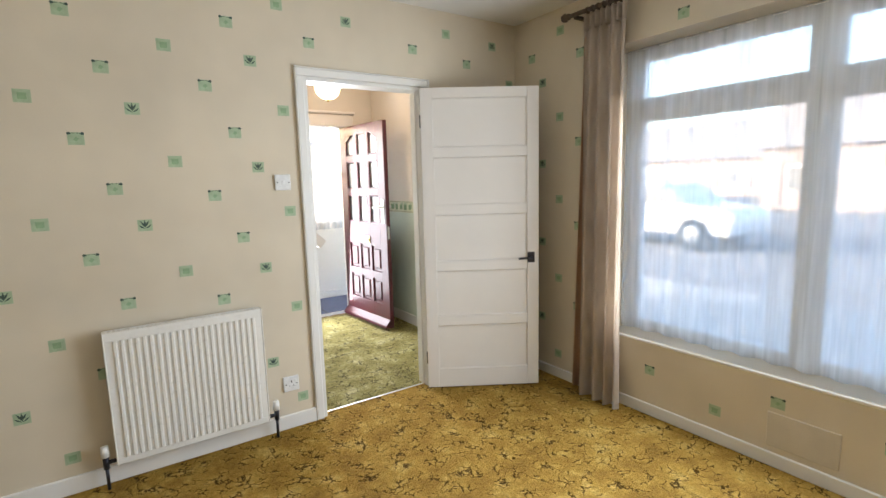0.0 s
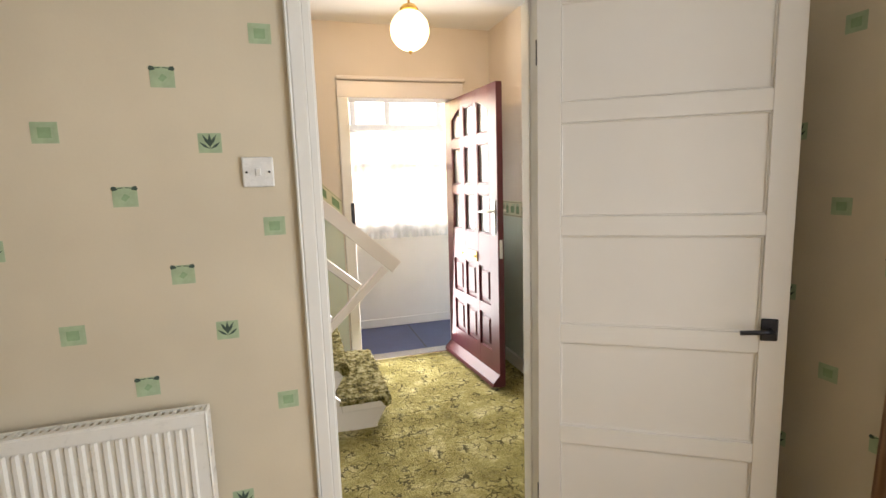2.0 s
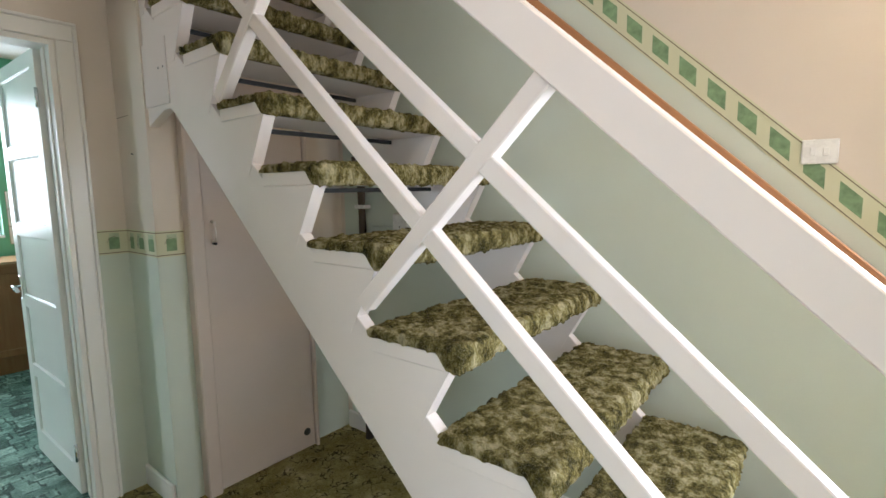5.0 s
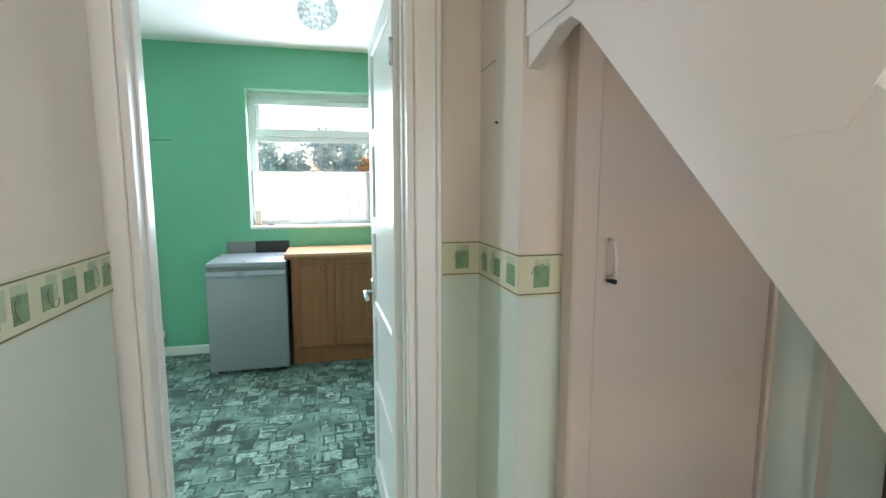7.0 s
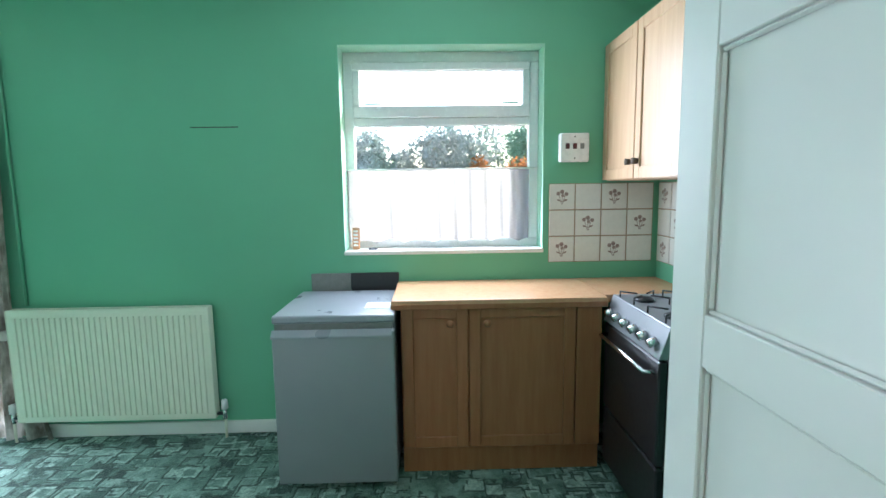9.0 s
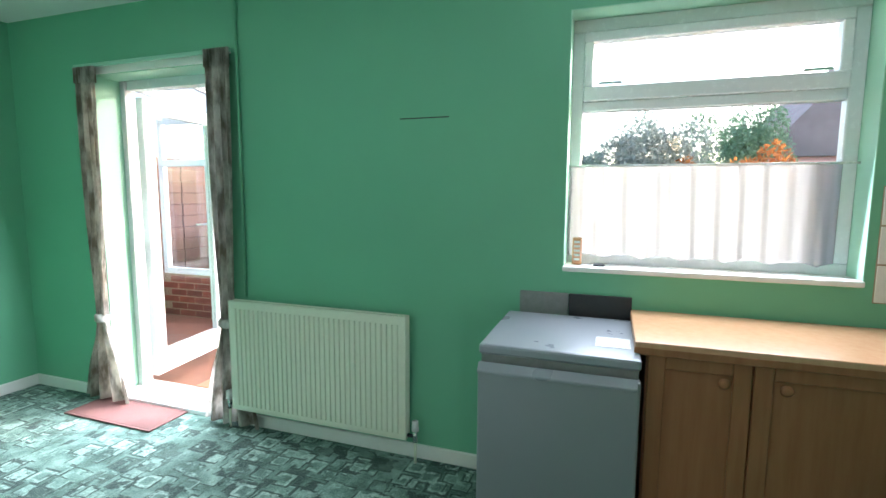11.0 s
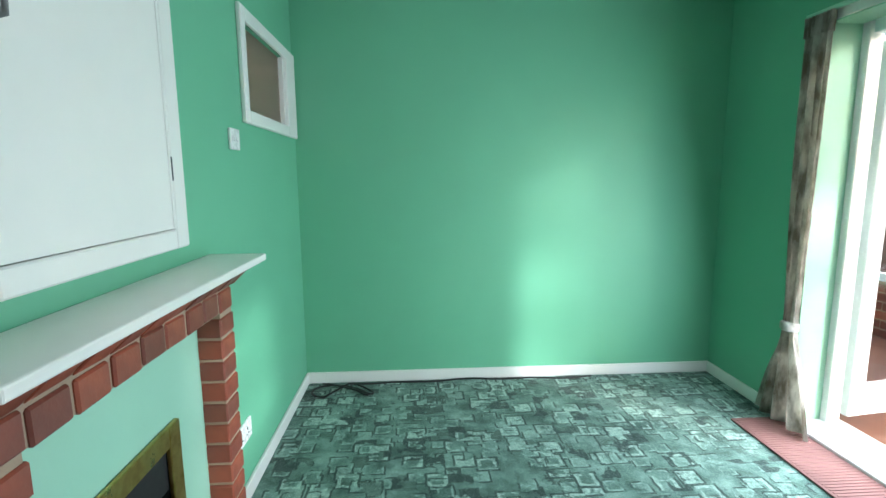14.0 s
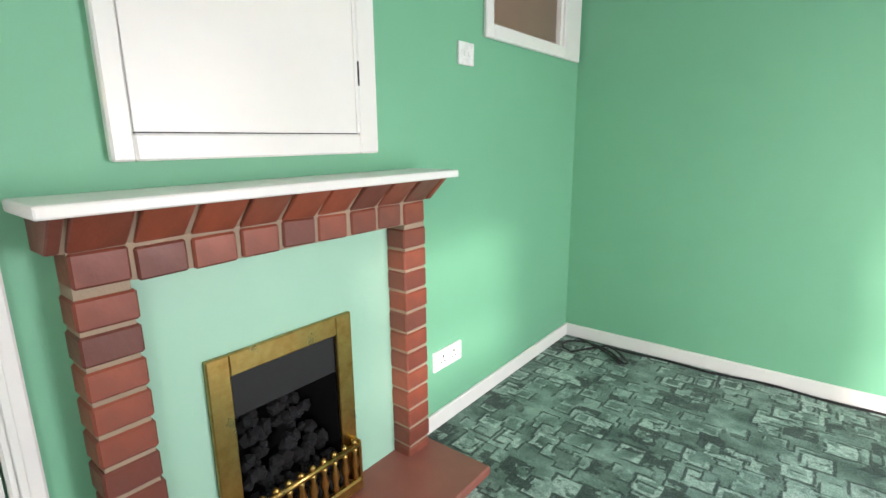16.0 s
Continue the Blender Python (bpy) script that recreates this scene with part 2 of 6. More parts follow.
def gold_carpet(name, dark, mid, gold, pale, depth=0.95):
    """Sculpted shag carpet: olive and gold patches, shade painted dark into short crevices between the tufts."""
    m, t, p = nodes_of(name)
    v = tex_coord(t)
    patch, fine, fibre = noise_node(t, v, 6.0, 5, 0.7), noise_node(t, v, 42, 4, 0.7), noise_node(t, v, 240, 3)
    warp = t.nodes.new("ShaderNodeTexNoise")
    warp.inputs["Scale"].default_value, warp.inputs["Detail"].default_value, warp.inputs["Roughness"].default_value = 10, 3, 0.55
    t.links.new(v, warp.inputs["Vector"])
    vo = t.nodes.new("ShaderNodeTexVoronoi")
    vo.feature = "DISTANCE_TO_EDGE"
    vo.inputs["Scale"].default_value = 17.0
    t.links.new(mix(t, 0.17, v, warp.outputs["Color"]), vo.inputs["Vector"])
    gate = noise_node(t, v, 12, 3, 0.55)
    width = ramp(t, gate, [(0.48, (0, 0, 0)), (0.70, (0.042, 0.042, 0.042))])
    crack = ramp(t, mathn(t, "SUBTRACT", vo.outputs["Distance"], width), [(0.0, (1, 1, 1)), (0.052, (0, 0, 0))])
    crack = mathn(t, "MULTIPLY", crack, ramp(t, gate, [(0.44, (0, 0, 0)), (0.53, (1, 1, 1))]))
    c = ramp(t, patch, [(0.30, dark), (0.42, mid), (0.54, gold), (0.68, pale)])
    c = mix(t, mathn(t, "MULTIPLY", ramp(t, fine, [(0.38, (0, 0, 0)), (0.68, (1, 1, 1))]), 0.5), c, tuple(x * 0.45 for x in mid))
    c = mix(t, mathn(t, "MULTIPLY", ramp(t, fibre, [(0.40, (1, 1, 1)), (0.6, (0, 0, 0))]), 0.3), c, pale)
    # Shade inside the crevices is put into the colour.
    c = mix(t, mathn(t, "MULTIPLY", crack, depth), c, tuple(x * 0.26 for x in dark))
    t.links.new(c, p.inputs["Base Color"])
    p.inputs["Roughness"].default_value = 1.0
    p.inputs["Specular IOR Level"].default_value = 0.1
    p.inputs["Sheen Weight"].default_value = 0.0
    h = mix(t, 0.35, mix(t, 0.4, patch, fine), fibre)
    h = mix(t, mathn(t, "MULTIPLY", crack, 0.9 * depth), h, (0, 0, 0))
    bump(t, p, h, 1.0, 0.05)
    return m


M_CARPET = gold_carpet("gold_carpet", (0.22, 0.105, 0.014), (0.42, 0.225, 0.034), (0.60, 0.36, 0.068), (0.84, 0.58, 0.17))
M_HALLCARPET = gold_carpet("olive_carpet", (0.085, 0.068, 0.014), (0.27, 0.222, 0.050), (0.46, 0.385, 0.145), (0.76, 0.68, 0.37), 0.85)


def stair_carpet():
    m, t, p = nodes_of("olive_stair_carpet")
    v = tex_coord(t, (1.0, 1.0, 0.55))
    patch, fine, fibre = noise_node(t, v, 22, 6, 0.75), noise_node(t, v, 85, 4, 0.75), noise_node(t, v, 320, 3, 0.7)
    c = ramp(t, patch, [(0.36, (0.030, 0.028, 0.007)), (0.45, (0.14, 0.115, 0.028)), (0.52, (0.40, 0.33, 0.12)), (0.59, (0.74, 0.66, 0.38))])
    c = mix(t, mathn(t, "MULTIPLY", ramp(t, fine, [(0.40, (0, 0, 0)), (0.66, (1, 1, 1))]), 0.55), c, (0.045, 0.038, 0.010))
    c = mix(t, mathn(t, "MULTIPLY", ramp(t, fibre, [(0.50, (0, 0, 0)), (0.65, (1, 1, 1))]), 0.35), c, (0.60, 0.54, 0.33))
    t.links.new(c, p.inputs["Base Color"])
    p.inputs["Roughness"].default_value = 1.0
    p.inputs["Specular IOR Level"].default_value = 0.1
    bump(t, p, mix(t, 0.45, mix(t, 0.6, patch, fine), fibre), 1.0, 0.05)
    return m


M_STAIRCARPET = stair_carpet()


def kitchen_carpet():
    """Dark green carpet printed with pale broken squares and strokes."""
    m, t, p = nodes_of("green_patterned_carpet")
    v = tex_coord(t)
    warp = t.nodes.new("ShaderNodeTexNoise")
    warp.inputs["Scale"].default_value, warp.inputs["Detail"].default_value = 30, 2
    t.links.new(v, warp.inputs["Vector"])
    vw = mix(t, 0.015, v, warp.outputs["Color"])

    def squares(scale, lo, hi, shift):
        mp = t.nodes.new("ShaderNodeMapping")
        mp.inputs["Location"].default_value = (shift, shift * 0.7, 0)
        mp.inputs["Scale"].default_value = (1, 1, 0.001)
        t.links.new(vw, mp.inputs[0])
        vo = t.nodes.new("ShaderNodeTexVoronoi")
        vo.distance = "CHEBYCHEV"
        vo.inputs["Scale"].default_value = scale
        vo.inputs["Randomness"].default_value = 0.75
        t.links.new(mp.outputs[0], vo.inputs["Vector"])
        ring = ramp(t, vo.outputs["Distance"], [(lo - 0.03, (0, 0, 0)), (lo, (1, 1, 1)), (hi, (1, 1, 1)), (hi + 0.03, (0, 0, 0))])
        return ring, vo.outputs["Color"]

    r1, _ = squares(7.2, 0.22, 0.31, 0.0)
    d1, _ = squares(7.2, 0.35, 0.40, 0.0)
    r2, _ = squares(10.5, 0.27, 0.36, 3.7)
    d2, _ = squares(10.5, 0.40, 0.46, 3.7)
    d3, _ = squares(14.0, 0.16, 0.24, 6.3)
    n, fibre = noise_node(t, v, 6, 4, 0.6), noise_node(t, v, 260, 3, 0.7)
    worn, gate = noise_node(t, v, 45, 4, 0.7), noise_node(t, v, 13, 3, 0.6)
    tone = ramp(t, n, [(0.36, (0.048, 0.105, 0.084)), (0.52, (0.15, 0.255, 0.21)), (0.66, (0.28, 0.42, 0.36))])
    fade = ramp(t, worn, [(0.35, (0.1,) * 3), (0.58, (0.85,) * 3)])
    some, rest = ramp(t, gate, [(0.44, (0, 0, 0)), (0.50, (1, 1, 1))]), ramp(t, gate, [(0.48, (1, 1, 1)), (0.54, (0, 0, 0))])
    c = mix(t, mathn(t, "MULTIPLY", mathn(t, "MULTIPLY", r1, fade), some), tone, (0.54, 0.72, 0.64))
    c = mix(t, mathn(t, "MULTIPLY", mathn(t, "MULTIPLY", r2, fade), rest), c, (0.37, 0.54, 0.47))
    c = mix(t, mathn(t, "MULTIPLY", mathn(t, "MULTIPLY", d1, some), 0.85), c, (0.008, 0.026, 0.020))
    c = mix(t, mathn(t, "MULTIPLY", mathn(t, "MULTIPLY", d2, rest), 0.85), c, (0.008, 0.026, 0.020))
    c = mix(t, mathn(t, "MULTIPLY", mathn(t, "MULTIPLY", d3, rest), 0.25), c, (0.012, 0.036, 0.028))
    c = mix(t, mathn(t, "MULTIPLY", ramp(t, fibre, [(0.42, (0, 0, 0)), (0.62, (1, 1, 1))]), 0.45), c, (0.015, 0.042, 0.034))
    c = mix(t, mathn(t, "MULTIPLY", ramp(t, fibre, [(0.36, (1, 1, 1)), (0.46, (0, 0, 0))]), 0.25), c, (0.45, 0.58, 0.52))
    t.links.new(c, p.inputs["Base Color"])
    p.inputs["Roughness"].default_value = 0.95
    p.inputs["Specular IOR Level"].default_value = 0.2
    p.inputs["Sheen Weight"].default_value = 0.14
    bump(t, p, mix(t, 0.5, worn, fibre), 0.6, 0.008)
    return m


M_KCARPET = kitchen_carpet()


def cloth(name, a, b, through=0.3, scale=12.0):
    m, t, p = nodes_of(name)
    v = tex_coord(t, (1, 1, 0.35))
    n, f = noise_node(t, v, scale, 4), noise_node(t, tex_coord(t), 300, 2)
    c = ramp(t, n, [(0.35, a), (0.62, b)])
    t.links.new(c, p.inputs["Base Color"])
    p.inputs["Roughness"].default_value = 0.95
    p.inputs["Specular IOR Level"].default_value = 0.1
    bump(t, p, f, 0.2, 0.002)
    tr = t.nodes.new("ShaderNodeBsdfTranslucent")
    t.links.new(c, tr.inputs["Color"])
    mx = t.nodes.new("ShaderNodeMixShader")
    mx.inputs[0].default_value = through
    t.links.new(p.outputs[0], mx.inputs[1])
    t.links.new(tr.outputs[0], mx.inputs[2])
    t.links.new(mx.outputs[0], t.nodes["Material Output"].inputs[0])
    return m


M_LCURTAIN = cloth("beige_curtain_cloth", (0.62, 0.53, 0.44), (0.73, 0.64, 0.545), 0.2)
M_LLINING = cloth("peach_curtain_lining", (0.50, 0.33, 0.22), (0.56, 0.38, 0.26), 0.25)
M_KCURTAIN = cloth("patterned_curtain_cloth", (0.27, 0.235, 0.19), (0.80, 0.76, 0.71), 0.3, 20.0)


def sheer(name, clear, white=0.9, stretch=(1, 1, 0.3), spread=0.05):
    """White net: partly see-through, partly lit from behind; denser where the folds gather."""
    m, t, p = nodes_of(name)
    p.inputs["Base Color"].default_value = (white * 0.97, white * 0.98, white, 1)
    p.inputs["Roughness"].default_value = 0.9
    tr, tp = t.nodes.new("ShaderNodeBsdfTranslucent"), t.nodes.new("ShaderNodeBsdfTransparent")
    tr.inputs["Color"].default_value = (white, white * 1.02, white * 1.04, 1)
    m1, m2 = t.nodes.new("ShaderNodeMixShader"), t.nodes.new("ShaderNodeMixShader")
    m1.inputs[0].default_value = 0.75
    t.links.new(p.outputs[0], m1.inputs[1])
    t.links.new(tr.outputs[0], m1.inputs[2])
    n = noise_node(t, tex_coord(t, stretch), 14, 3)
    fac = ramp(t, n, [(0.3, (max(0, clear - spread),) * 3), (0.7, (min(1, clear + spread),) * 3)])
    t.links.new(fac, m2.inputs[0])
    t.links.new(m1.outputs[0], m2.inputs[1])
    t.links.new(tp.outputs[0], m2.inputs[2])
    t.links.new(m2.outputs[0], t.nodes["Material Output"].inputs[0])
    return m


M_NET = sheer("living_net", 0.46, 0.96, (1, 1.1, 0.05), 0.2)
M_KNET = sheer("kitchen_lace_net", 0.12, 0.27, (1, 1.4, 0.06), 0.07)
M_PNET = sheer("porch_net", 0.26, 0.85, (1.4, 1, 0.05), 0.08)


def glass_mat():
    m, t, p = nodes_of("window_glass")
    p.inputs["Base Color"].default_value = (1, 1, 1, 1)
    p.inputs["Roughness"].default_value, p.inputs["IOR"].default_value, p.inputs["Transmission Weight"].default_value = 0.0, 1.45, 1.0
    return m


M_GLASS = glass_mat()


def frosted(name, col, rough):
    m, t, p = nodes_of(name)
    p.inputs["Base Color"].default_value = (*col, 1)
    p.inputs["Roughness"].default_value, p.inputs["Transmission Weight"].default_value = rough, 0.9
    bump(t, p, noise_node(t, tex_coord(t), 60, 3), 0.3, 0.003)
    return m


M_FROST = frosted("frosted_glass", (0.9, 0.92, 0.92), 0.35)
M_BROWNGLASS = frosted("brown_tinted_glass", (0.55, 0.42, 0.36), 0.5)
M_POLY = sheer("polycarbonate_roof", 0.52, 0.45)


def glow(name, col, strength):
    m, t, p = nodes_of(name)
    p.inputs["Base Color"].default_value = (*col, 1)
    p.inputs["Emission Color"].default_value = (*col, 1)
    p.inputs["Emission Strength"].default_value = strength
    return m


M_GLOBE = glow("lit_opal_globe", (1.0, 0.74, 0.36), 0.8)


def leaf_mat(name, a, b):
    m, t, p = nodes_of(name)
    g = t.nodes.new("ShaderNodeNewGeometry")
    t.links.new(ramp(t, g.outputs["Random Per Island"], [(0.0, a), (1.0, b)]), p.inputs["Base Color"])
    p.inputs["Roughness"].default_value = 0.7
    tr, mx = t.nodes.new("ShaderNodeBsdfTranslucent"), t.nodes.new("ShaderNodeMixShader")
    mx.inputs[0].default_value = 0.45
    t.links.new(p.inputs["Base Color"].links[0].from_socket, tr.inputs["Color"])
    t.links.new(p.outputs[0], mx.inputs[1])
    t.links.new(tr.outputs[0], mx.inputs[2])
    t.links.new(mx.outputs[0], t.nodes["Material Output"].inputs[0])
    return m


# Both greens are paler than real leaves: haze put into the colour.
M_LEAFG = leaf_mat("green_leaves", (0.19, 0.27, 0.15), (0.32, 0.40, 0.25))
M_LEAFGREY = leaf_mat("grey_green_leaves", (0.24, 0.27, 0.215), (0.36, 0.385, 0.32))
M_LEAFO = leaf_mat("orange_leaves", (0.35, 0.10, 0.02), (0.50, 0.20, 0.05))
M_GRASS = paint("lawn", (0.07, 0.11, 0.035), 0.95, 0.25, 60, 0.5, 1.0)

# ---- mesh tools ----


def add_box(bm, x0, x1, y0, y1, z0, z1, bevel=0.0, mat=0, seg=1):
    m = Matrix.Translation(((x0 + x1) / 2, (y0 + y1) / 2, (z0 + z1) / 2)) @ Matrix.Diagonal((abs(x1 - x0), abs(y1 - y0), abs(z1 - z0), 1))
    r = bmesh.ops.create_cube(bm, size=1.0, matrix=m)
    faces = {f for v in r["verts"] for f in v.link_faces}
    if bevel > 0:
        b = bmesh.ops.bevel(bm, geom=list({e for v in r["verts"] for e in v.link_edges}), offset=bevel, segments=seg, affect="EDGES", profile=0.5)
        faces = {f for f in faces if f.is_valid} | set(b["faces"])
    for f in faces:
        f.material_index = mat
    return faces


def box(*a, **k):
    bm = bmesh.new()
    add_box(bm, *a, **k)
    return bm


def add_cyl(bm, p0, p1, r0, r1=None, seg=16, caps=True, mat=0):
    p0, p1 = Vector(p0), Vector(p1)
    d = p1 - p0
    m = Matrix.Translation((p0 + p1) / 2) @ d.to_track_quat("Z", "Y").to_matrix().to_4x4()
    r = bmesh.ops.create_cone(bm, cap_ends=caps, segments=seg, radius1=r0, radius2=r0 if r1 is None else r1, depth=d.length, matrix=m)
    for f in {f for v in r["verts"] for f in v.link_faces}:
        f.material_index = mat
        f.smooth = True
    return r["verts"]


def cyl(*a, **k):
    bm = bmesh.new()
    add_cyl(bm, *a, **k)
    return bm


def add_prism(bm, pts, y0, y1, axis="y", mat=0, bevel=0.0):
    """A flat outline pushed out between two places on an axis; pts are in the other two axes."""
    def at(a, b, c):
        return {"y": (a, c, b), "x": (c, a, b), "z": (a, b, c)}[axis]
    lo, hi = [bm.verts.new(at(a, b, y0)) for a, b in pts], [bm.verts.new(at(a, b, y1)) for a, b in pts]
    fs = [bm.faces.new(lo), bm.faces.new(hi[::-1])]
    n = len(pts)
    for i in range(n):
        fs.append(bm.faces.new((lo[i], hi[i], hi[(i + 1) % n], lo[(i + 1) % n])))
    bmesh.ops.recalc_face_normals(bm, faces=fs)
    if bevel:
        b = bmesh.ops.bevel(bm, geom=list({e for f in fs for e in f.edges}), offset=bevel, segments=1, affect="EDGES")
        fs = [f for f in fs if f.is_valid] + list(b["faces"])
    for f in fs:
        f.material_index = mat
    return fs


def prism(*a, **k):
    bm = bmesh.new()
    add_prism(bm, *a, **k)
    return bm


def lathe(profile, seg=24, at=(0, 0, 0)):
    """A turned shape from (radius, height) pairs."""
    bm = bmesh.new()
    rings = []
    for r, z in profile:
        rings.append([bm.verts.new((at[0] + r * math.cos(2 * math.pi * i / seg), at[1] + r * math.sin(2 * math.pi * i / seg), at[2] + z)) for i in range(seg)])
    for a, b in zip(rings, rings[1:]):
        for i in range(seg):
            f = bm.faces.new((a[i], a[(i + 1) % seg], b[(i + 1) % seg], b[i]))
            f.smooth = True
    bm.faces.new(rings[0][::-1])
    bm.faces.new(rings[-1])
    return bm


def tube(points, r, seg=8):
    """A round bar along a list of points."""
    bm = bmesh.new()
    pts = [Vector(p) for p in points]
    rings = []
    for i, p in enumerate(pts):
        d = (pts[min(i + 1, len(pts) - 1)] - pts[max(i - 1, 0)]).normalized()
        q = d.to_track_quat("Z", "Y").to_matrix()
        rings.append([bm.verts.new(p + q @ Vector((r * math.cos(2 * math.pi * k / seg), r * math.sin(2 * math.pi * k / seg), 0))) for k in range(seg)])
    for a, b in zip(rings, rings[1:]):
        for k in range(seg):
            bm.faces.new((a[k], a[(k + 1) % seg], b[(k + 1) % seg], b[k])).smooth = True
    bm.faces.new(rings[0][::-1])
    bm.faces.new(rings[-1])
    return bm


def mesh_of(name, bm, mats):
    me = bpy.data.meshes.new(name)
    bm.to_mesh(me)
    bm.free()
    for m in mats if isinstance(mats, (list, tuple)) else [mats]:
        me.materials.append(m)
    return me


def obj(name, bm, mats, label="", category="", group="", kind=""):
    return tagged(new(name, mesh_of(name, bm, mats)), label, category, group, kind)


def thing(name, at=(0, 0, 0), label="", category="", group="", kind=""):
    ob = new(name)
    ob.empty_display_size = 0.05
    ob.matrix_basis = pose(*at)
    return tagged(ob, label, category, group, kind)


def under(ob, parent):
    """Parents ob and leaves it where it stands."""
    ob.parent = parent
    up = parent.matrix_basis if parent.parent is None else parent.parent.matrix_basis @ parent.matrix_parent_inverse @ parent.matrix_basis
    ob.matrix_parent_inverse = up.inverted()
    return ob


def part(name, bm, mat, parent, label=""):
    """A mesh under a thing or a part; its mesh is built in world coordinates."""
    ob = obj(name, bm, mat, label)
    return under(ob, parent)


def sheet_cloth(x_of, z0, z1, n, rows, thick=0.004):
    """A hanging cloth: x_of(s, v) gives the plan place for s across and v up (both 0 to 1)."""
    bm = bmesh.new()
    g = [[bm.verts.new((*x_of(i / n, j / rows), z0 + (z1 - z0) * j / rows)) for i in range(n + 1)] for j in range(rows + 1)]
    for j in range(rows):
        for i in range(n):
            bm.faces.new((g[j][i], g[j][i + 1], g[j + 1][i + 1], g[j + 1][i])).smooth = True
    if thick:
        bmesh.ops.solidify(bm, geom=bm.faces[:], thickness=thick)
    return bm


def wall(name, axis, a0, a1, u0, u1, z0, z1, holes=(), mats=None, split=None, label="", name_kind="structure"):
    """A wall between a0 and a1 on its axis, running u0..u1 and z0..z1, with openings right through.
    split: height at which the lower material (second) ends."""
    us = sorted({u0, u1, *[v for h in holes for v in h[:2]]})
    zs = sorted({z0, z1, *[v for h in holes for v in h[2:]], *([split] if split else [])})
    us, zs = [u for u in us if u0 <= u <= u1], [z for z in zs if z0 <= z <= z1]
    solid = {}
    for i in range(len(us) - 1):
        for j in range(len(zs) - 1):
            cu, cz = (us[i] + us[i + 1]) / 2, (zs[j] + zs[j + 1]) / 2
            if not any(h[0] < cu < h[1] and h[2] < cz < h[3] for h in holes):
                solid[i, j] = 1 if split and cz < split else 0
    bm, made = bmesh.new(), {}

    def v(i, j, k):
        if (i, j, k) not in made:
            a = a1 if k else a0
            made[i, j, k] = bm.verts.new((a, us[i], zs[j]) if axis == "x" else (us[i], a, zs[j]))
        return made[i, j, k]
    for (i, j), mi in solid.items():
        quads = [((i, j, 0), (i + 1, j, 0), (i + 1, j + 1, 0), (i, j + 1, 0)), ((i, j, 1), (i, j + 1, 1), (i + 1, j + 1, 1), (i + 1, j, 1))]
        for (di, dj), (p, q) in {(-1, 0): ((i, j), (i, j + 1)), (1, 0): ((i + 1, j), (i + 1, j + 1)), (0, -1): ((i, j), (i + 1, j)), (0, 1): ((i, j + 1), (i + 1, j + 1))}.items():
            if (i + di, j + dj) not in solid:
                quads.append(((*p, 0), (*q, 0), (*q, 1), (*p, 1)))
        for qd in quads:
            bm.faces.new([v(*c) for c in qd]).material_index = mi
    bmesh.ops.recalc_face_normals(bm, faces=bm.faces[:])
    return obj(name, bm, mats, label, "wall", kind=name_kind)


CEIL = 2.49
DOOR_L = (1.830, 2.602)      # living room door opening, along x
DOOR_K = (0.160, 0.895)        # kitchen door opening, along y
FRONT = (2.167, 2.947)         # front door opening, along x
REAR = -3.45                 # kitchen window wall
EAST = -0.668                # fireplace wall
SOUTH = -3.63
KWIN = (0.03, 1.147, 1.05, 2.165)
PATIO = (-2.87, -1.87, 0.0, 2.10)
LWIN = (-3.25, -0.855, 0.452, 2.155)

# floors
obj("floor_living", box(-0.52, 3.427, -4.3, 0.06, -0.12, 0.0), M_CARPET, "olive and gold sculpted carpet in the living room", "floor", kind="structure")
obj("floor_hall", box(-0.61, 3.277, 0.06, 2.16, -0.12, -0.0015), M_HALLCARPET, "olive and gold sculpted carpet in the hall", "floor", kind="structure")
obj("floor_kitchen", box(-3.60, -0.59, -3.7, 1.85, -0.12, -0.001), M_KCARPET, "green carpet with a pattern of pale broken squares", "floor", kind="structure")
obj("threshold_living", box(DOOR_L[0], DOOR_L[1], 0.053, 0.067, -0.002, 0.0025, bevel=0.001), M_HANDLE, "worn pale metal carpet strip in the doorway", "threshold", kind="structure")
obj("threshold_kitchen", box(-0.605, -0.575, DOOR_K[0], DOOR_K[1], -0.002, 0.006, bevel=0.002), M_CHROME, "metal carpet strip in the kitchen doorway", "threshold", kind="structure")

# ceilings
obj("ceiling_living", box(-0.52, 3.707, -4.3, 0.06, CEIL, CEIL + 0.12), M_CEIL, "white living room ceiling", "ceiling", kind="structure")
bm = bmesh.new()
add_box(bm, -0.59, 3.407, 0.06, 1.06, CEIL, CEIL + 0.12)
add_box(bm, 1.55, 3.407, 1.06, 2.2, CEIL, CEIL + 0.12)
obj("ceiling_hall", bm, M_CEIL, "white hall ceiling with the stairwell open", "ceiling", kind="structure")
obj("ceiling_kitchen", box(-3.74, -0.59, -3.9, 1.95, CEIL, CEIL + 0.12), M_CEIL, "white kitchen ceiling", "ceiling", kind="structure")
bm = bmesh.new()
add_box(bm, -1.5, 1.6, 1.0, 2.2, 4.9, 5.0)
obj("ceiling_landing", bm, M_CEIL, "white ceiling above the stairwell", "ceiling", kind="structure")

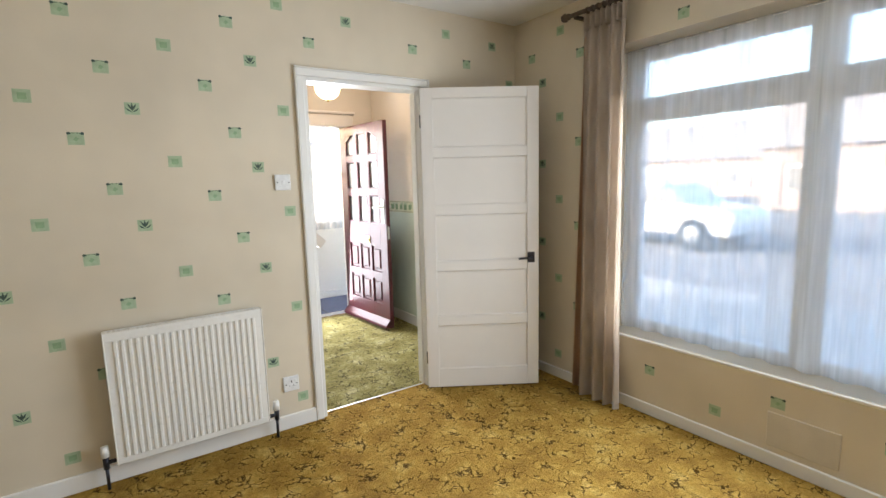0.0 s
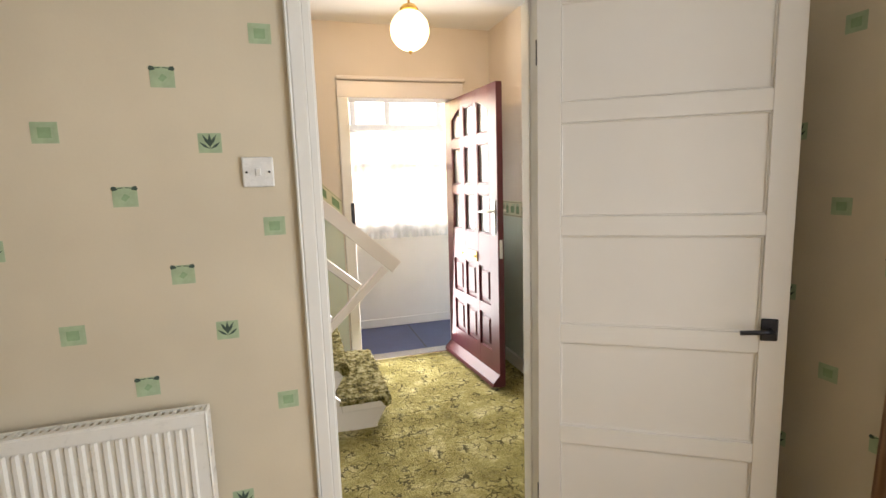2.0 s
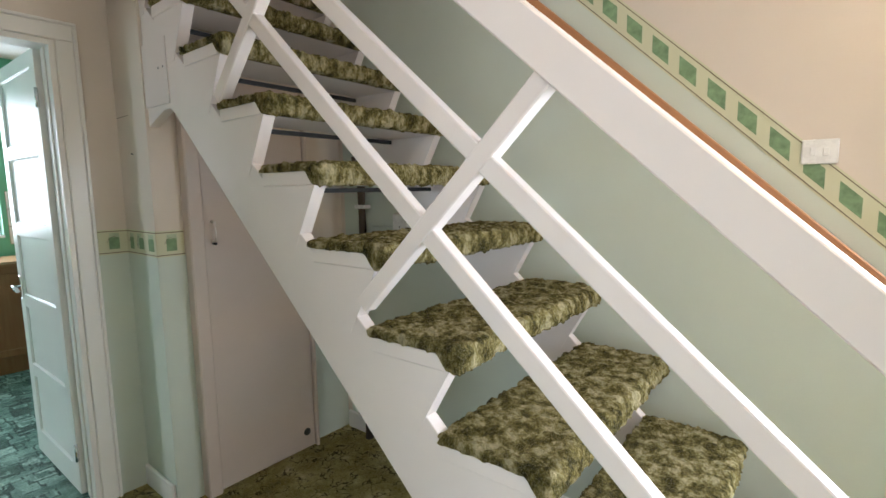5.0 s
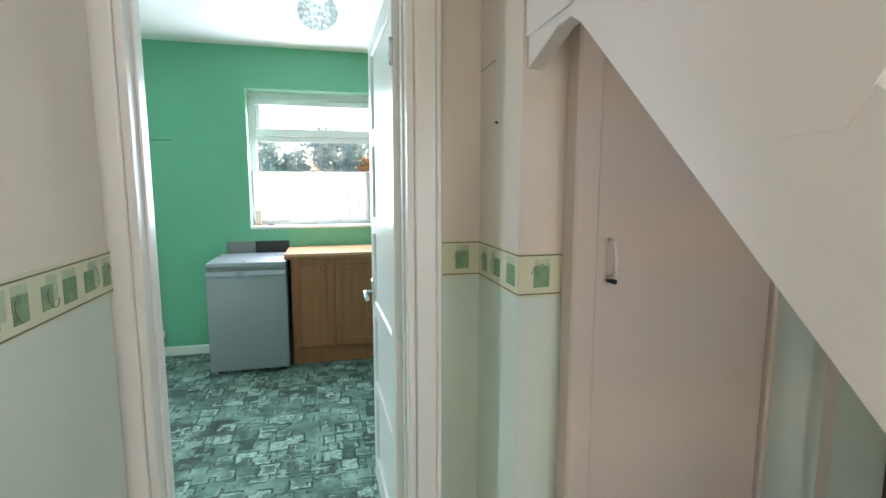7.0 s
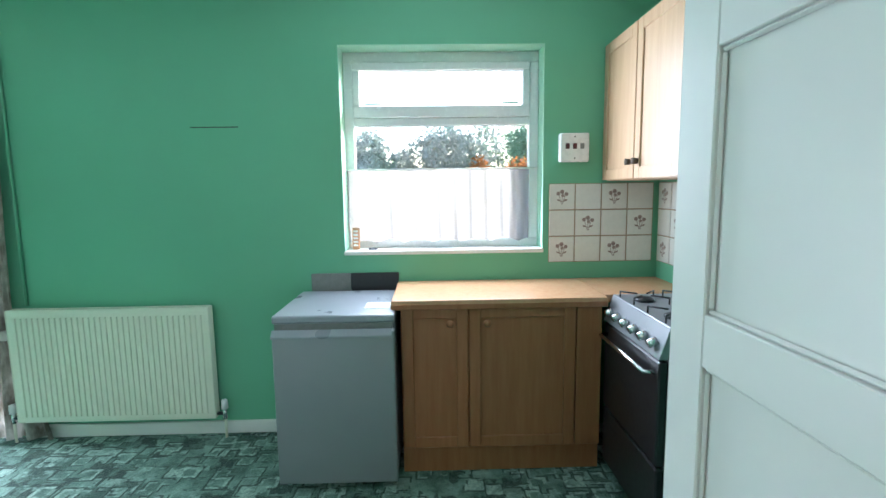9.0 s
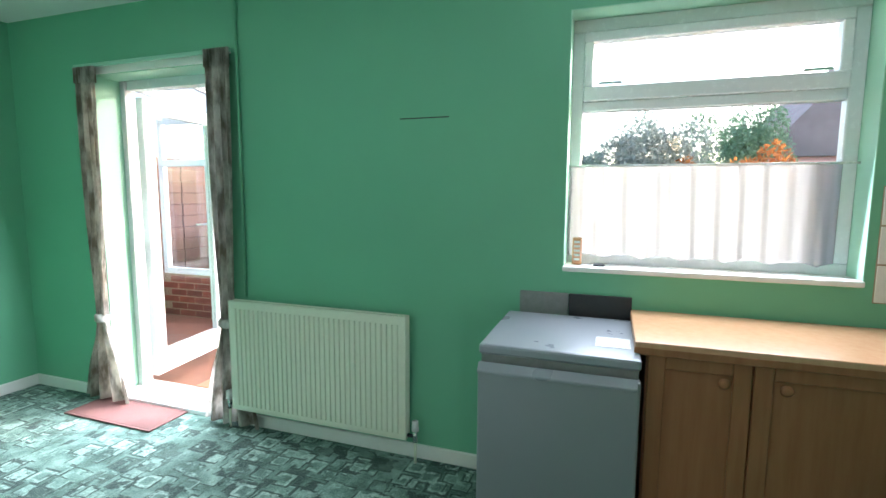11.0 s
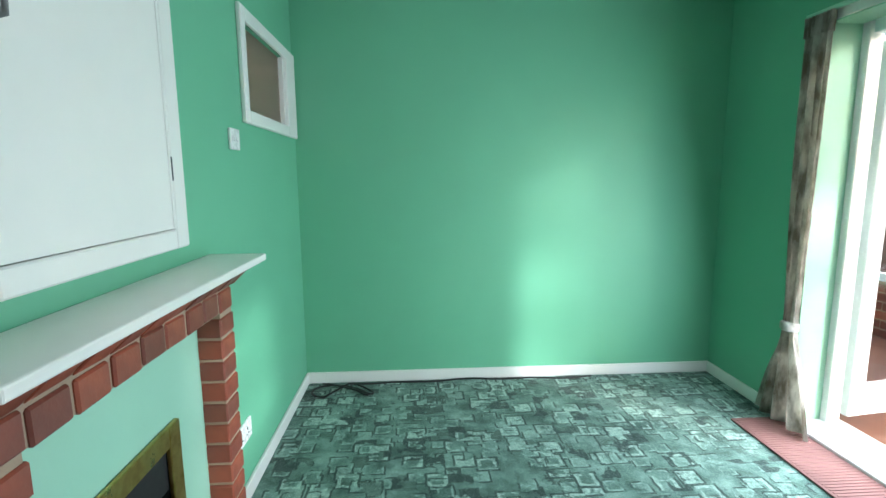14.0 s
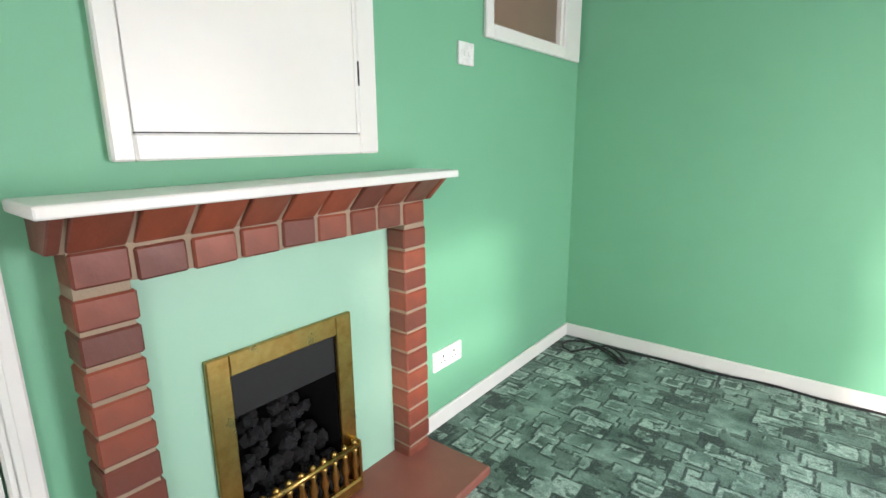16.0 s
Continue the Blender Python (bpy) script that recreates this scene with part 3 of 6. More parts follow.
# living room walls
wall("wall_living_north", "y", 0.0, 0.06, -0.52, 3.407, 0, CEIL, [(*DOOR_L, -1, 2.0)], [M_CREAM], label="cream wallpaper with small green printed motifs")
wall("wall_living_east", "x", 3.407, 3.707, -4.3, 0.06, 0, CEIL, [LWIN], [M_CREAM], label="cream wallpapered wall under the street window")
wall("wall_living_west", "x", -0.59, -0.52, -4.3, 0.06, 0, CEIL, [(-3.42, -2.74, 1.67, 2.04), (-1.84, -1.45, -1, 0.60)], [M_CREAM], label="cream wallpapered wall")
wall("wall_living_south", "y", -4.4, -4.3, -0.59, 3.707, 0, CEIL, [], [M_CREAM], label="cream wallpapered wall")

# hall walls
BZ = 1.115
wall("wall_hall_south", "y", 0.06, 0.115, -0.52, 3.277, 0, CEIL, [(*DOOR_L, -1, 2.0)], [M_HALLUP, M_HALLLOW], BZ, "hall wall, cream above and pale green below a border")
wall("wall_hall_north", "y", 2.06, 2.22, -1.5, 3.407, 0, 4.9, [(*FRONT, -1, 1.98)], [M_HALLUP], None, "hall wall, cream paper above and green below along the stairs")
wall("wall_hall_east", "x", 3.257, 3.407, 0.06, 2.06, 0, CEIL, [], [M_HALLUP, M_HALLLOW], BZ, "hall wall, cream above and green below a border")
wall("wall_hall_west", "x", -0.61, -0.55, 0.06, 2.06, 0, CEIL, [(*DOOR_K, -1, 1.99)], [M_HALLUP, M_HALLLOW], BZ, "hall wall beside the kitchen door")
wall("wall_pier", "y", 1.09, 1.16, -0.55, -0.24, 0, CEIL, [], [M_HALLUP, M_HALLLOW], BZ, "short return wall beside the understairs cupboard")
wall("wall_cupboard", "x", -0.30, -0.24, 1.16, 2.06, 0, CEIL, [(1.25, 1.80, -1, 1.98)], [M_HALLUP, M_HALLLOW], BZ, "wall around the understairs cupboard door")
wall("wall_landing_south", "y", 0.94, 1.06, -1.5, 1.55, CEIL + 0.12, 4.9, [], [M_HALLUP], label="cream wall above the stairwell")
wall("wall_landing_west", "x", -1.6, -1.5, 0.94, 2.22, CEIL, 4.9, [], [M_HALLUP], label="cream wall at the head of the stairs")
wall("wall_landing_east", "x", 1.55, 1.65, 0.94, 2.06, CEIL + 0.12, 4.9, [], [M_HALLUP], label="cream wall above the stairwell")

# green lower part of the stair wall: everything under the sloping border
bm = bmesh.new()
SL = 0.955


def bord_z(x):
    """Lower edge of the sloping border on the stair wall."""
    return 1.15 + SL * (2.092 - x)


add_prism(bm, [(2.092, 0.0), (2.092, bord_z(2.092)), (-0.2, bord_z(-0.2)), (-0.2, 0.0)], 2.056, 2.0605)
obj("wall_lining_green", bm, M_HALLLOW, "pale green paper below the sloping border by the stairs", "wallpaper", kind="structure")
bm = bmesh.new()
add_prism(bm, [(3.257, 0.0), (3.257, BZ), (3.037, BZ), (3.037, 0.0)], 2.056, 2.0605)
obj("wall_lining_corner", bm, M_HALLLOW, "pale green paper beside the front door", "wallpaper", kind="structure")

# kitchen walls
wall("wall_kitchen_west", "x", REAR - 0.27, REAR, -3.9, 1.95, 0, CEIL, [KWIN, PATIO], [M_GREEN], label="green painted wall with the window and garden door")
wall("wall_kitchen_south", "y", SOUTH - 0.2, SOUTH, REAR, -0.59, 0, CEIL, [], [M_GREEN], label="plain green painted wall")
SWIN = (-3.42, -2.74, 1.67, 2.04)
wall("wall_kitchen_east_a", "x", EAST, -0.59, SOUTH, 0.06, 0, CEIL, [SWIN, (-1.84, -1.45, -1, 0.60)], [M_GREEN], label="green painted chimney wall")
wall("wall_kitchen_east_b", "x", EAST, -0.61, 0.06, 1.80, 0, CEIL, [(*DOOR_K, -1, 1.99)], [M_GREEN], label="green painted wall with the hall door")
wall("wall_kitchen_north", "y", 1.80, 1.95, REAR, -0.59, 0, CEIL, [], [M_GREEN], label="green painted wall behind the cooker")

# skirting boards
def skirting(name, x0, x1, y0, y1, h=0.085, mat=None):
    return obj(name, box(x0, x1, y0, y1, 0.0, h, bevel=0.004), mat or M_WHITE, "white painted skirting board", "skirting board", kind="structure")


skirting("baseboard_living_1", -0.52, 1.79, -0.016, 0.0)
skirting("baseboard_living_2", 2.637, 3.407, -0.016, 0.0)
skirting("baseboard_living_3", 3.391, 3.407, -4.3, -0.016, 0.07)
skirting("baseboard_kitchen_1", REAR, EAST, SOUTH, SOUTH + 0.016, 0.075)
skirting("baseboard_kitchen_2", REAR, REAR + 0.016, -3.624, -2.80, 0.075)
skirting("baseboard_kitchen_3", REAR, REAR + 0.016, -1.84, -0.22, 0.075)
skirting("baseboard_kitchen_4", EAST - 0.016, EAST, -3.624, -2.2, 0.075)
skirting("baseboard_kitchen_5", EAST - 0.016, EAST, -1.14, 0.13, 0.075)
skirting("baseboard_hall_1", 3.241, 3.257, 0.115, 2.06, 0.10)
skirting("baseboard_hall_2", -0.55, 1.79, 0.115, 0.131, 0.10)
skirting("baseboard_hall_3", 2.637, 3.237, 0.115, 0.131, 0.10)
skirting("baseboard_hall_4", -0.55, -0.256, 1.074, 1.09, 0.10)
skirting("baseboard_hall_5", -0.22, 2.07, 2.04, 2.056, 0.10)

# paper border in the hall, a strip with printed green blocks
def border(name, axis, at, u0, u1, out):
    """A level strip of border paper; out: the side to which it faces."""
    root = thing(name, (0, 0, 0), "cream border paper with green leafy blocks", "wallpaper border", kind="structure")
    a0, a1 = sorted((at, at + out * 0.002))
    b0, b1 = sorted((at, at + out * 0.003))
    z0, z1 = BZ - 0.005, BZ + 0.105

    def strip(nm, u, v, lo, hi, m, p, q):
        bmx = box(p, q, u, v, lo, hi) if axis == "x" else box(u, v, p, q, lo, hi)
        part(nm, bmx, m, root)
    strip("paper", u0, u1, z0, z1, M_BORDER, a0, a1)
    strip("line", u0, u1, z0 + 0.006, z0 + 0.0095, M_LINE, b0, b1)
    strip("line", u0, u1, z1 - 0.0095, z1 - 0.006, M_LINE, b0, b1)
    n = max(1, int(abs(u1 - u0) / 0.085))
    step = (u1 - u0) / n
    for i in range(n):
        c = u0 + (i + 0.5) * step
        w = 0.024 + 0.004 * ((i * 7) % 3)
        e = 0.010 * (-1) ** i
        strip("pale_block", c - w + e, c + w * 0.6 + e, z0 + 0.040, z1 - 0.016, M_MOTIFLT, *sorted((at, at + out * 0.0026)))
        strip("block", c - w * 0.7, c + w, z0 + 0.024 + 0.004 * (i % 2), z1 - 0.034, M_BLOCK, b0, b1)
        if i % 3 != 2:
            q, ring = at + out * 0.0032, []
            for k in range(8 + 3 * (i % 2)):
                a = 0.5 + i + k * 0.36
                u, z = c - 0.010 + e + (0.016 + 0.0012 * k) * math.cos(a), (z0 + z1) / 2 - 0.002 + (0.030 - 0.001 * k) * math.sin(a)
                ring.append((q, u, z) if axis == "x" else (u, q, z))
            part("swirl", tube(ring, 0.0008), M_LINE, root)
    return root


border("trim_border_south", "y", 0.115, -0.55, 1.785, 1)
border("trim_border_south_b", "y", 0.115, 2.637, 3.237, 1)
border("trim_border_east", "x", 3.257, 0.15, 2.05, -1)
border("trim_border_west", "x", -0.55, 0.975, 1.09, 1)
border("trim_border_pier", "y", 1.09, -0.545, -0.24, -1)
border("trim_border_cupboard", "x", -0.24, 1.09, 1.20, 1)
border("trim_border_corner", "y", 2.056, 3.037, 3.247, -1)

root = thing("trim_border_stairs", (0, 0, 0), "sloping border paper following the stairs", "wallpaper border", kind="structure")
def slope_strip(nm, x0, x1, d0, d1, m, y):
    part(nm, prism([(x0, bord_z(x0) + d0), (x0, bord_z(x0) + d1), (x1, bord_z(x1) + d1), (x1, bord_z(x1) + d0)], y, 2.0575), m, root)


slope_strip("paper", -0.2, 2.092, -0.005, 0.115, M_BORDER, 2.0545)
slope_strip("line", -0.2, 2.092, 0.002, 0.006, M_LINE, 2.0535)
slope_strip("line", -0.2, 2.092, 0.103, 0.107, M_LINE, 2.0535)
for i in range(26):
    cx = 2.05 - 0.087 * i
    slope_strip("block", cx - 0.026, cx + 0.026, 0.026, 0.084, M_BLOCK, 2.0535)


# ---- doors and frames ----
def architrave(name, axis, at, out, u0, u1, top, w=0.055, d=0.018, label="white painted door architrave"):
    """Moulded trim round an opening on one face of a wall."""
    root = thing(name, (0, 0, 0), label, "door frame", kind="structure")

    def pc(nm, a, b, lo, hi, depth):
        p, q = sorted((at, at + out * depth))
        part(nm, box(p, q, a, b, lo, hi, bevel=0.004) if axis == "x" else box(a, b, p, q, lo, hi, bevel=0.004), M_WHITE, root)
    pc("side", u0 - w * 0.82, u0, 0, top, d - 0.003)
    pc("side", u1, u1 + w * 0.82, 0, top, d - 0.003)
    pc("edge", u0 - w, u0 - w * 0.82, 0, top + w * 0.82, d + 0.003)
    pc("edge", u1 + w * 0.82, u1 + w, 0, top + w * 0.82, d + 0.003)
    pc("head", u0 - w * 0.82, u1 + w * 0.82, top, top + w * 0.82, d - 0.003)
    pc("edge", u0 - w, u1 + w, top + w * 0.82, top + w, d + 0.003)
    return root


def lining(name, axis, a0, a1, u0, u1, top, t=0.022, label="white painted door lining"):
    root = thing(name, (0, 0, 0), label, "door frame", kind="structure")

    def pc(nm, p, q, u, v, lo, hi):
        part(nm, box(p, q, u, v, lo, hi, bevel=0.002) if axis == "x" else box(u, v, p, q, lo, hi, bevel=0.002), M_WHITE, root)
    pc("jamb", a0, a1, u0, u0 + t, 0, top)
    pc("jamb", a0, a1, u1 - t, u1, 0, top)
    pc("head", a0, a1, u0 + t, u1 - t, top - t, top)
    mid = (a0 + a1) / 2
    pc("stop", mid - 0.012, mid + 0.012, u0 + t, u0 + t + 0.007, 0, top - t)
    pc("stop", mid - 0.012, mid + 0.012, u1 - t - 0.007, u1 - t, 0, top - t)
    return root


lining("door_1_lining", "y", -0.003, 0.118, *DOOR_L, 2.0)
architrave("door_1_architrave_living", "y", 0.0, -1, *DOOR_L, 2.0, w=0.050)
architrave("door_1_architrave_hall", "y", 0.115, 1, *DOOR_L, 2.0)
lining("door_2_lining", "x", EAST - 0.003, -0.547, *DOOR_K, 1.99)
architrave("door_2_architrave_hall", "x", -0.55, 1, *DOOR_K, 1.99, w=0.075)
architrave("door_2_architrave_kitchen", "x", EAST, -1, *DOOR_K, 1.99)


def panel_door(name, w, h, mat, label, panels=5, handle="dark"):
    """A five-panel door, built along +x from its hinge edge at the origin, 35 mm thick in y."""
    root = thing(name, (0, 0, 0), label, "door", kind="structure")
    st, rail = 0.076, 0.064
    part("stile", box(0, st, -0.0175, 0.0175, 0, h, bevel=0.002), mat, root)
    part("stile", box(w - st, w, -0.0175, 0.0175, 0, h, bevel=0.002), mat, root)
    bot = 0.128
    ph = (h - bot - rail * panels) / panels
    z = 0.0
    for i in range(panels + 1):
        r = bot if i == 0 else rail
        part("rail", box(st, w - st, -0.0172, 0.0172, z, z + r, bevel=0.0015), mat, root)
        if i < panels:
            part("panel", box(st, w - st, -0.007, 0.007, z + r, z + r + ph), mat, root)
            bmx = bmesh.new()
            for s in (-1, 1):
                for a, b, c, d in ((st, w - st, z + r, z + r + 0.006), (st, w - st, z + r + ph - 0.006, z + r + ph), (st, st + 0.006, z + r + 0.006, z + r + ph - 0.006), (w - st - 0.006, w - st, z + r + 0.006, z + r + ph - 0.006)):
                    y0, y1 = sorted((s * 0.007, s * 0.013))
                    add_box(bmx, a, b, y0, y1, c, d, bevel=0.0025)
            part("moulding", bmx, mat, root)
        z += r + ph
    hm = M_DARKMETAL if handle == "dark" else M_CHROME
    hz = 0.88 if handle == "dark" else 0.90
    for s in (-1, 1):
        y0, y1 = sorted((s * 0.0175, s * 0.026))
        if handle == "dark":
            pl = part("handle_plate", box(w - 0.075, w - 0.028, y0, y1, hz - 0.035, hz + 0.035, bevel=0.003), hm, root, "dark metal latch plate")
            part("lever", tube([(w - 0.05, s * 0.02, hz), (w - 0.05, s * 0.05, hz), (w - 0.075, s * 0.055, hz), (w - 0.14, s * 0.055, hz - 0.004)], 0.0075), hm, pl)
        else:
            pl = part("handle_plate", box(w - 0.07, w - 0.035, y0, y1, hz - 0.06, hz + 0.06, bevel=0.006), hm, root, "chrome latch plate")
            part("lever", tube([(w - 0.052, s * 0.02, hz), (w - 0.052, s * 0.052, hz), (w - 0.08, s * 0.058, hz + 0.006), (w - 0.15, s * 0.055, hz - 0.008)], 0.0095), hm, pl)
    for hz2 in (0.2, h - 0.2):
        part("hinge", cyl((0.0, 0.019, hz2 - 0.04), (0.0, 0.019, hz2 + 0.04), 0.007, seg=10), hm, root)
    return root


d1 = panel_door("door_1", 0.755, 1.975, M_WHITEWARM, "white five-panel door standing open against the wall")
d1.matrix_basis = pose(2.564, -0.035, 0.012, 0, 0, -32)
d2 = panel_door("door_2", 0.675, 1.965, M_WHITE, "white five-panel kitchen door standing open", handle="chrome")
d2.matrix_basis = pose(EAST - 0.012, 0.868, 0.012, 0, 0, 181.0)

# understairs cupboard door: flush, closed
root = thing("door_3", (-0.2, 1.28, 0), "flush pinkish-white understairs cupboard door, closed", "door", kind="structure")
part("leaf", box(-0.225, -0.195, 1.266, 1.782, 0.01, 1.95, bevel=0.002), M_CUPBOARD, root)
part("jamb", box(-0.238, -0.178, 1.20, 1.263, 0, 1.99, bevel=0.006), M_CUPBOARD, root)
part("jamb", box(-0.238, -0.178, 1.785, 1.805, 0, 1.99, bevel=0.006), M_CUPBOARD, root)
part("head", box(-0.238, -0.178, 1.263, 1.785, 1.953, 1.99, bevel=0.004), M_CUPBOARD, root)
part("handle", tube([(-0.195, 1.302, 1.25), (-0.168, 1.302, 1.245), (-0.165, 1.302, 1.20), (-0.168, 1.302, 1.165), (-0.195, 1.302, 1.16)], 0.006), M_STAIRPAINT, root, "white pull handle")
part("catch", cyl((-0.195, 1.302, 1.153), (-0.166, 1.302, 1.153), 0.006, seg=10), M_DARKMETAL, root)
part("vent_hole", cyl((-0.196, 1.735, 0.10), (-0.1925, 1.735, 0.10), 0.02, seg=18), M_BLACK, root)

obj("picture_nail", cyl((-0.401, 1.0905, 1.541), (-0.401, 1.083, 1.543), 0.003, seg=8), M_DARKMETAL, "small dark nail in the papered return wall", "nail")
obj("paper_seam", prism([(-0.545, 1.701), (-0.545, 1.703), (-0.42, 1.704), (-0.42, 1.702)], 1.0885, 1.0905), M_LINE, "dark crack line in the wallpaper by the kitchen door", "mark")

# front door opening: frame, shelf over it, sill
root = thing("door_4_frame", (2.557, 2.14, 0), "white painted front door frame", "door frame", kind="structure")
part("jamb", box(FRONT[0] - 0.065, FRONT[0] + 0.012, 2.035, 2.22, 0, 1.98, bevel=0.004), M_WHITE, root)
part("jamb", box(FRONT[1] - 0.012, FRONT[1] + 0.085, 2.035, 2.22, 0, 1.98, bevel=0.004), M_WHITE, root)
part("head", box(FRONT[0] - 0.065, FRONT[1] + 0.085, 2.035, 2.22, 1.98, 2.095, bevel=0.004), M_STAIRPAINT, root)
part("shelf", box(FRONT[0] - 0.07, FRONT[1] + 0.10, 2.01, 2.06, 2.10, 2.127, bevel=0.008), M_STAIRPAINT, root)
part("sill", box(FRONT[0], FRONT[1], 2.10, 2.22, -0.01, 0.022, bevel=0.004), M_CHROME, root, "metal door sill")
part("strike_plate", box(FRONT[0] - 0.012, FRONT[0] + 0.0145, 2.032, 2.07, 1.02, 1.24, bevel=0.001), M_DARKMETAL, root, "dark metal keep")


def front_door():
    """Maroon door, nine glazed lights with an arched top row over six raised panels; built along +x from the hinge."""
    w, h = 0.83, 1.95
    root = thing("door_4", (0, 0, 0), "maroon front door with nine frosted lights, standing open", "door", kind="structure")
    col = [(0.115, 0.285), (0.33, 0.50), (0.545, 0.715)]
    rows = [(0.22, 0.46), (0.53, 0.78), (1.0, 1.27), (1.33, 1.60), (1.655, 1.87)]
    holes = [(c0, c1, r0, r1) for c0, c1 in col for r0, r1 in rows]
    us = sorted({0, w, *[v for c in col for v in c]})
    zs = sorted({0, h, *[v for r in rows for v in r]})
    for i in range(0, len(us) - 1, 2):
        part("stile", box(us[i], us[i + 1], -0.021, 0.021, 0, h, bevel=0.002), M_MAROON, root)
    for i in range(0, len(zs) - 1, 2):
        for c0, c1 in col:
            part("rail", box(c0, c1, -0.0205, 0.0205, zs[i], zs[i + 1]), M_MAROON, root)
    for ci, (c0, c1) in enumerate(col):
        for ri, (r0, r1) in enumerate(rows):
            if ri < 2:
                bmx = bmesh.new()
                add_box(bmx, c0, c1, -0.006, 0.006, r0, r1)
                add_box(bmx, c0 + 0.028, c1 - 0.028, -0.017, 0.017, r0 + 0.028, r1 - 0.028, bevel=0.010)
                part("panel", bmx, M_MAROON, root)
            else:
                part("pane", box(c0, c1, -0.003, 0.003, r0, r1), M_FROST, root, "frosted glass light")
                bmx = bmesh.new()
                for s in (-1, 1):
                    y0, y1 = sorted((s * 0.004, s * 0.020))
                    for a, b, c, d in ((c0, c1, r0, r0 + 0.014), (c0, c0 + 0.014, r0 + 0.014, r1), (c1 - 0.014, c1, r0 + 0.014, r1), (c0 + 0.014, c1 - 0.014, r1 - 0.014, r1)):
                        add_box(bmx, a, b, y0, y1, c, d, bevel=0.004)
                    if ri == 4 and ci != 1:
                        e = (c1 if ci == 2 else c0)
                        f = (c0 if ci == 2 else c1)
                        add_prism(bmx, [(e, r1 - 0.075), (e, r1), (f, r1), ((f + e) / 2, r1 - 0.03)], y0, y1)
                part("bead", bmx, M_MAROON, root)
    part("weather_bar", prism([(-0.021, 0.005), (-0.075, 0.012), (-0.07, 0.035), (-0.021, 0.085)], 0.0, w, axis="x"), M_MAROON, root)
    for s in (-1, 1):
        y0, y1 = sorted((s * 0.021, s * 0.028))
        pl = part("handle_plate", box(w - 0.07, w - 0.025, y0, y1, 1.01, 1.23, bevel=0.003), M_HANDLE, root, "worn silver handle plate")
        part("lever", tube([(w - 0.047, s * 0.024, 1.16), (w - 0.047, s * 0.06, 1.16), (w - 0.08, s * 0.066, 1.16), (w - 0.165, s * 0.064, 1.155)], 0.009), M_HANDLE, pl)
    pl = part("letter_plate", box(0.29, 0.53, -0.03, -0.021, 0.80, 0.87, bevel=0.006), M_BRASSPLATE, root, "brass letter plate")
    part("flap", box(0.335, 0.485, -0.034, -0.03, 0.815, 0.855, bevel=0.002), M_BRASSPLATE, pl)
    for u in (0.305, 0.515):
        part("knob", cyl((u, -0.03, 0.835), (u, -0.042, 0.835), 0.008, seg=10), M_BRASSPLATE, pl)
    part("latch", box(w - 0.001, w + 0.002, -0.01, 0.01, 0.86, 0.98), M_HANDLE, root)
    return root


d4 = front_door()
# the letter plate and weather bar are on the face towards the hall's west; hinge on the frame's far jamb
d4.matrix_basis = pose(2.929, 2.12, 0.018, 0, 0, -85.0)

# closed white door beside the fireplace
root = thing("door_6", (EAST, -0.6, 0), "white painted flush door beside the fireplace, closed", "door", kind="structure")
part("jamb", box(EAST - 0.024, EAST, -1.072, -1.015, 0, 2.04, bevel=0.005), M_WHITE, root)
part("jamb", box(EAST - 0.024, EAST, -0.255, -0.20, 0, 2.04, bevel=0.005), M_WHITE, root)
part("head", box(EAST - 0.024, EAST, -1.015, -0.255, 1.985, 2.04, bevel=0.005), M_WHITE, root)
part("jamb_bead", box(EAST - 0.030, EAST - 0.0235, -1.045, -1.030, 0, 2.0, bevel=0.002), M_WHITE, root)
part("leaf", box(EAST - 0.014, EAST, -1.010, -0.260, 0.01, 1.98, bevel=0.002), M_WHITE, root)
part("knob", lathe([(0.006, 0.0), (0.012, 0.02), (0.024, 0.035), (0.02, 0.05), (0.004, 0.055)], 16), M_CHROME, root).matrix_basis = pose(EAST - 0.014, -0.33, 0.95, 0, -90, 0)

# ---- living room ----
WALLS = {o.name: o for o in bpy.data.objects}


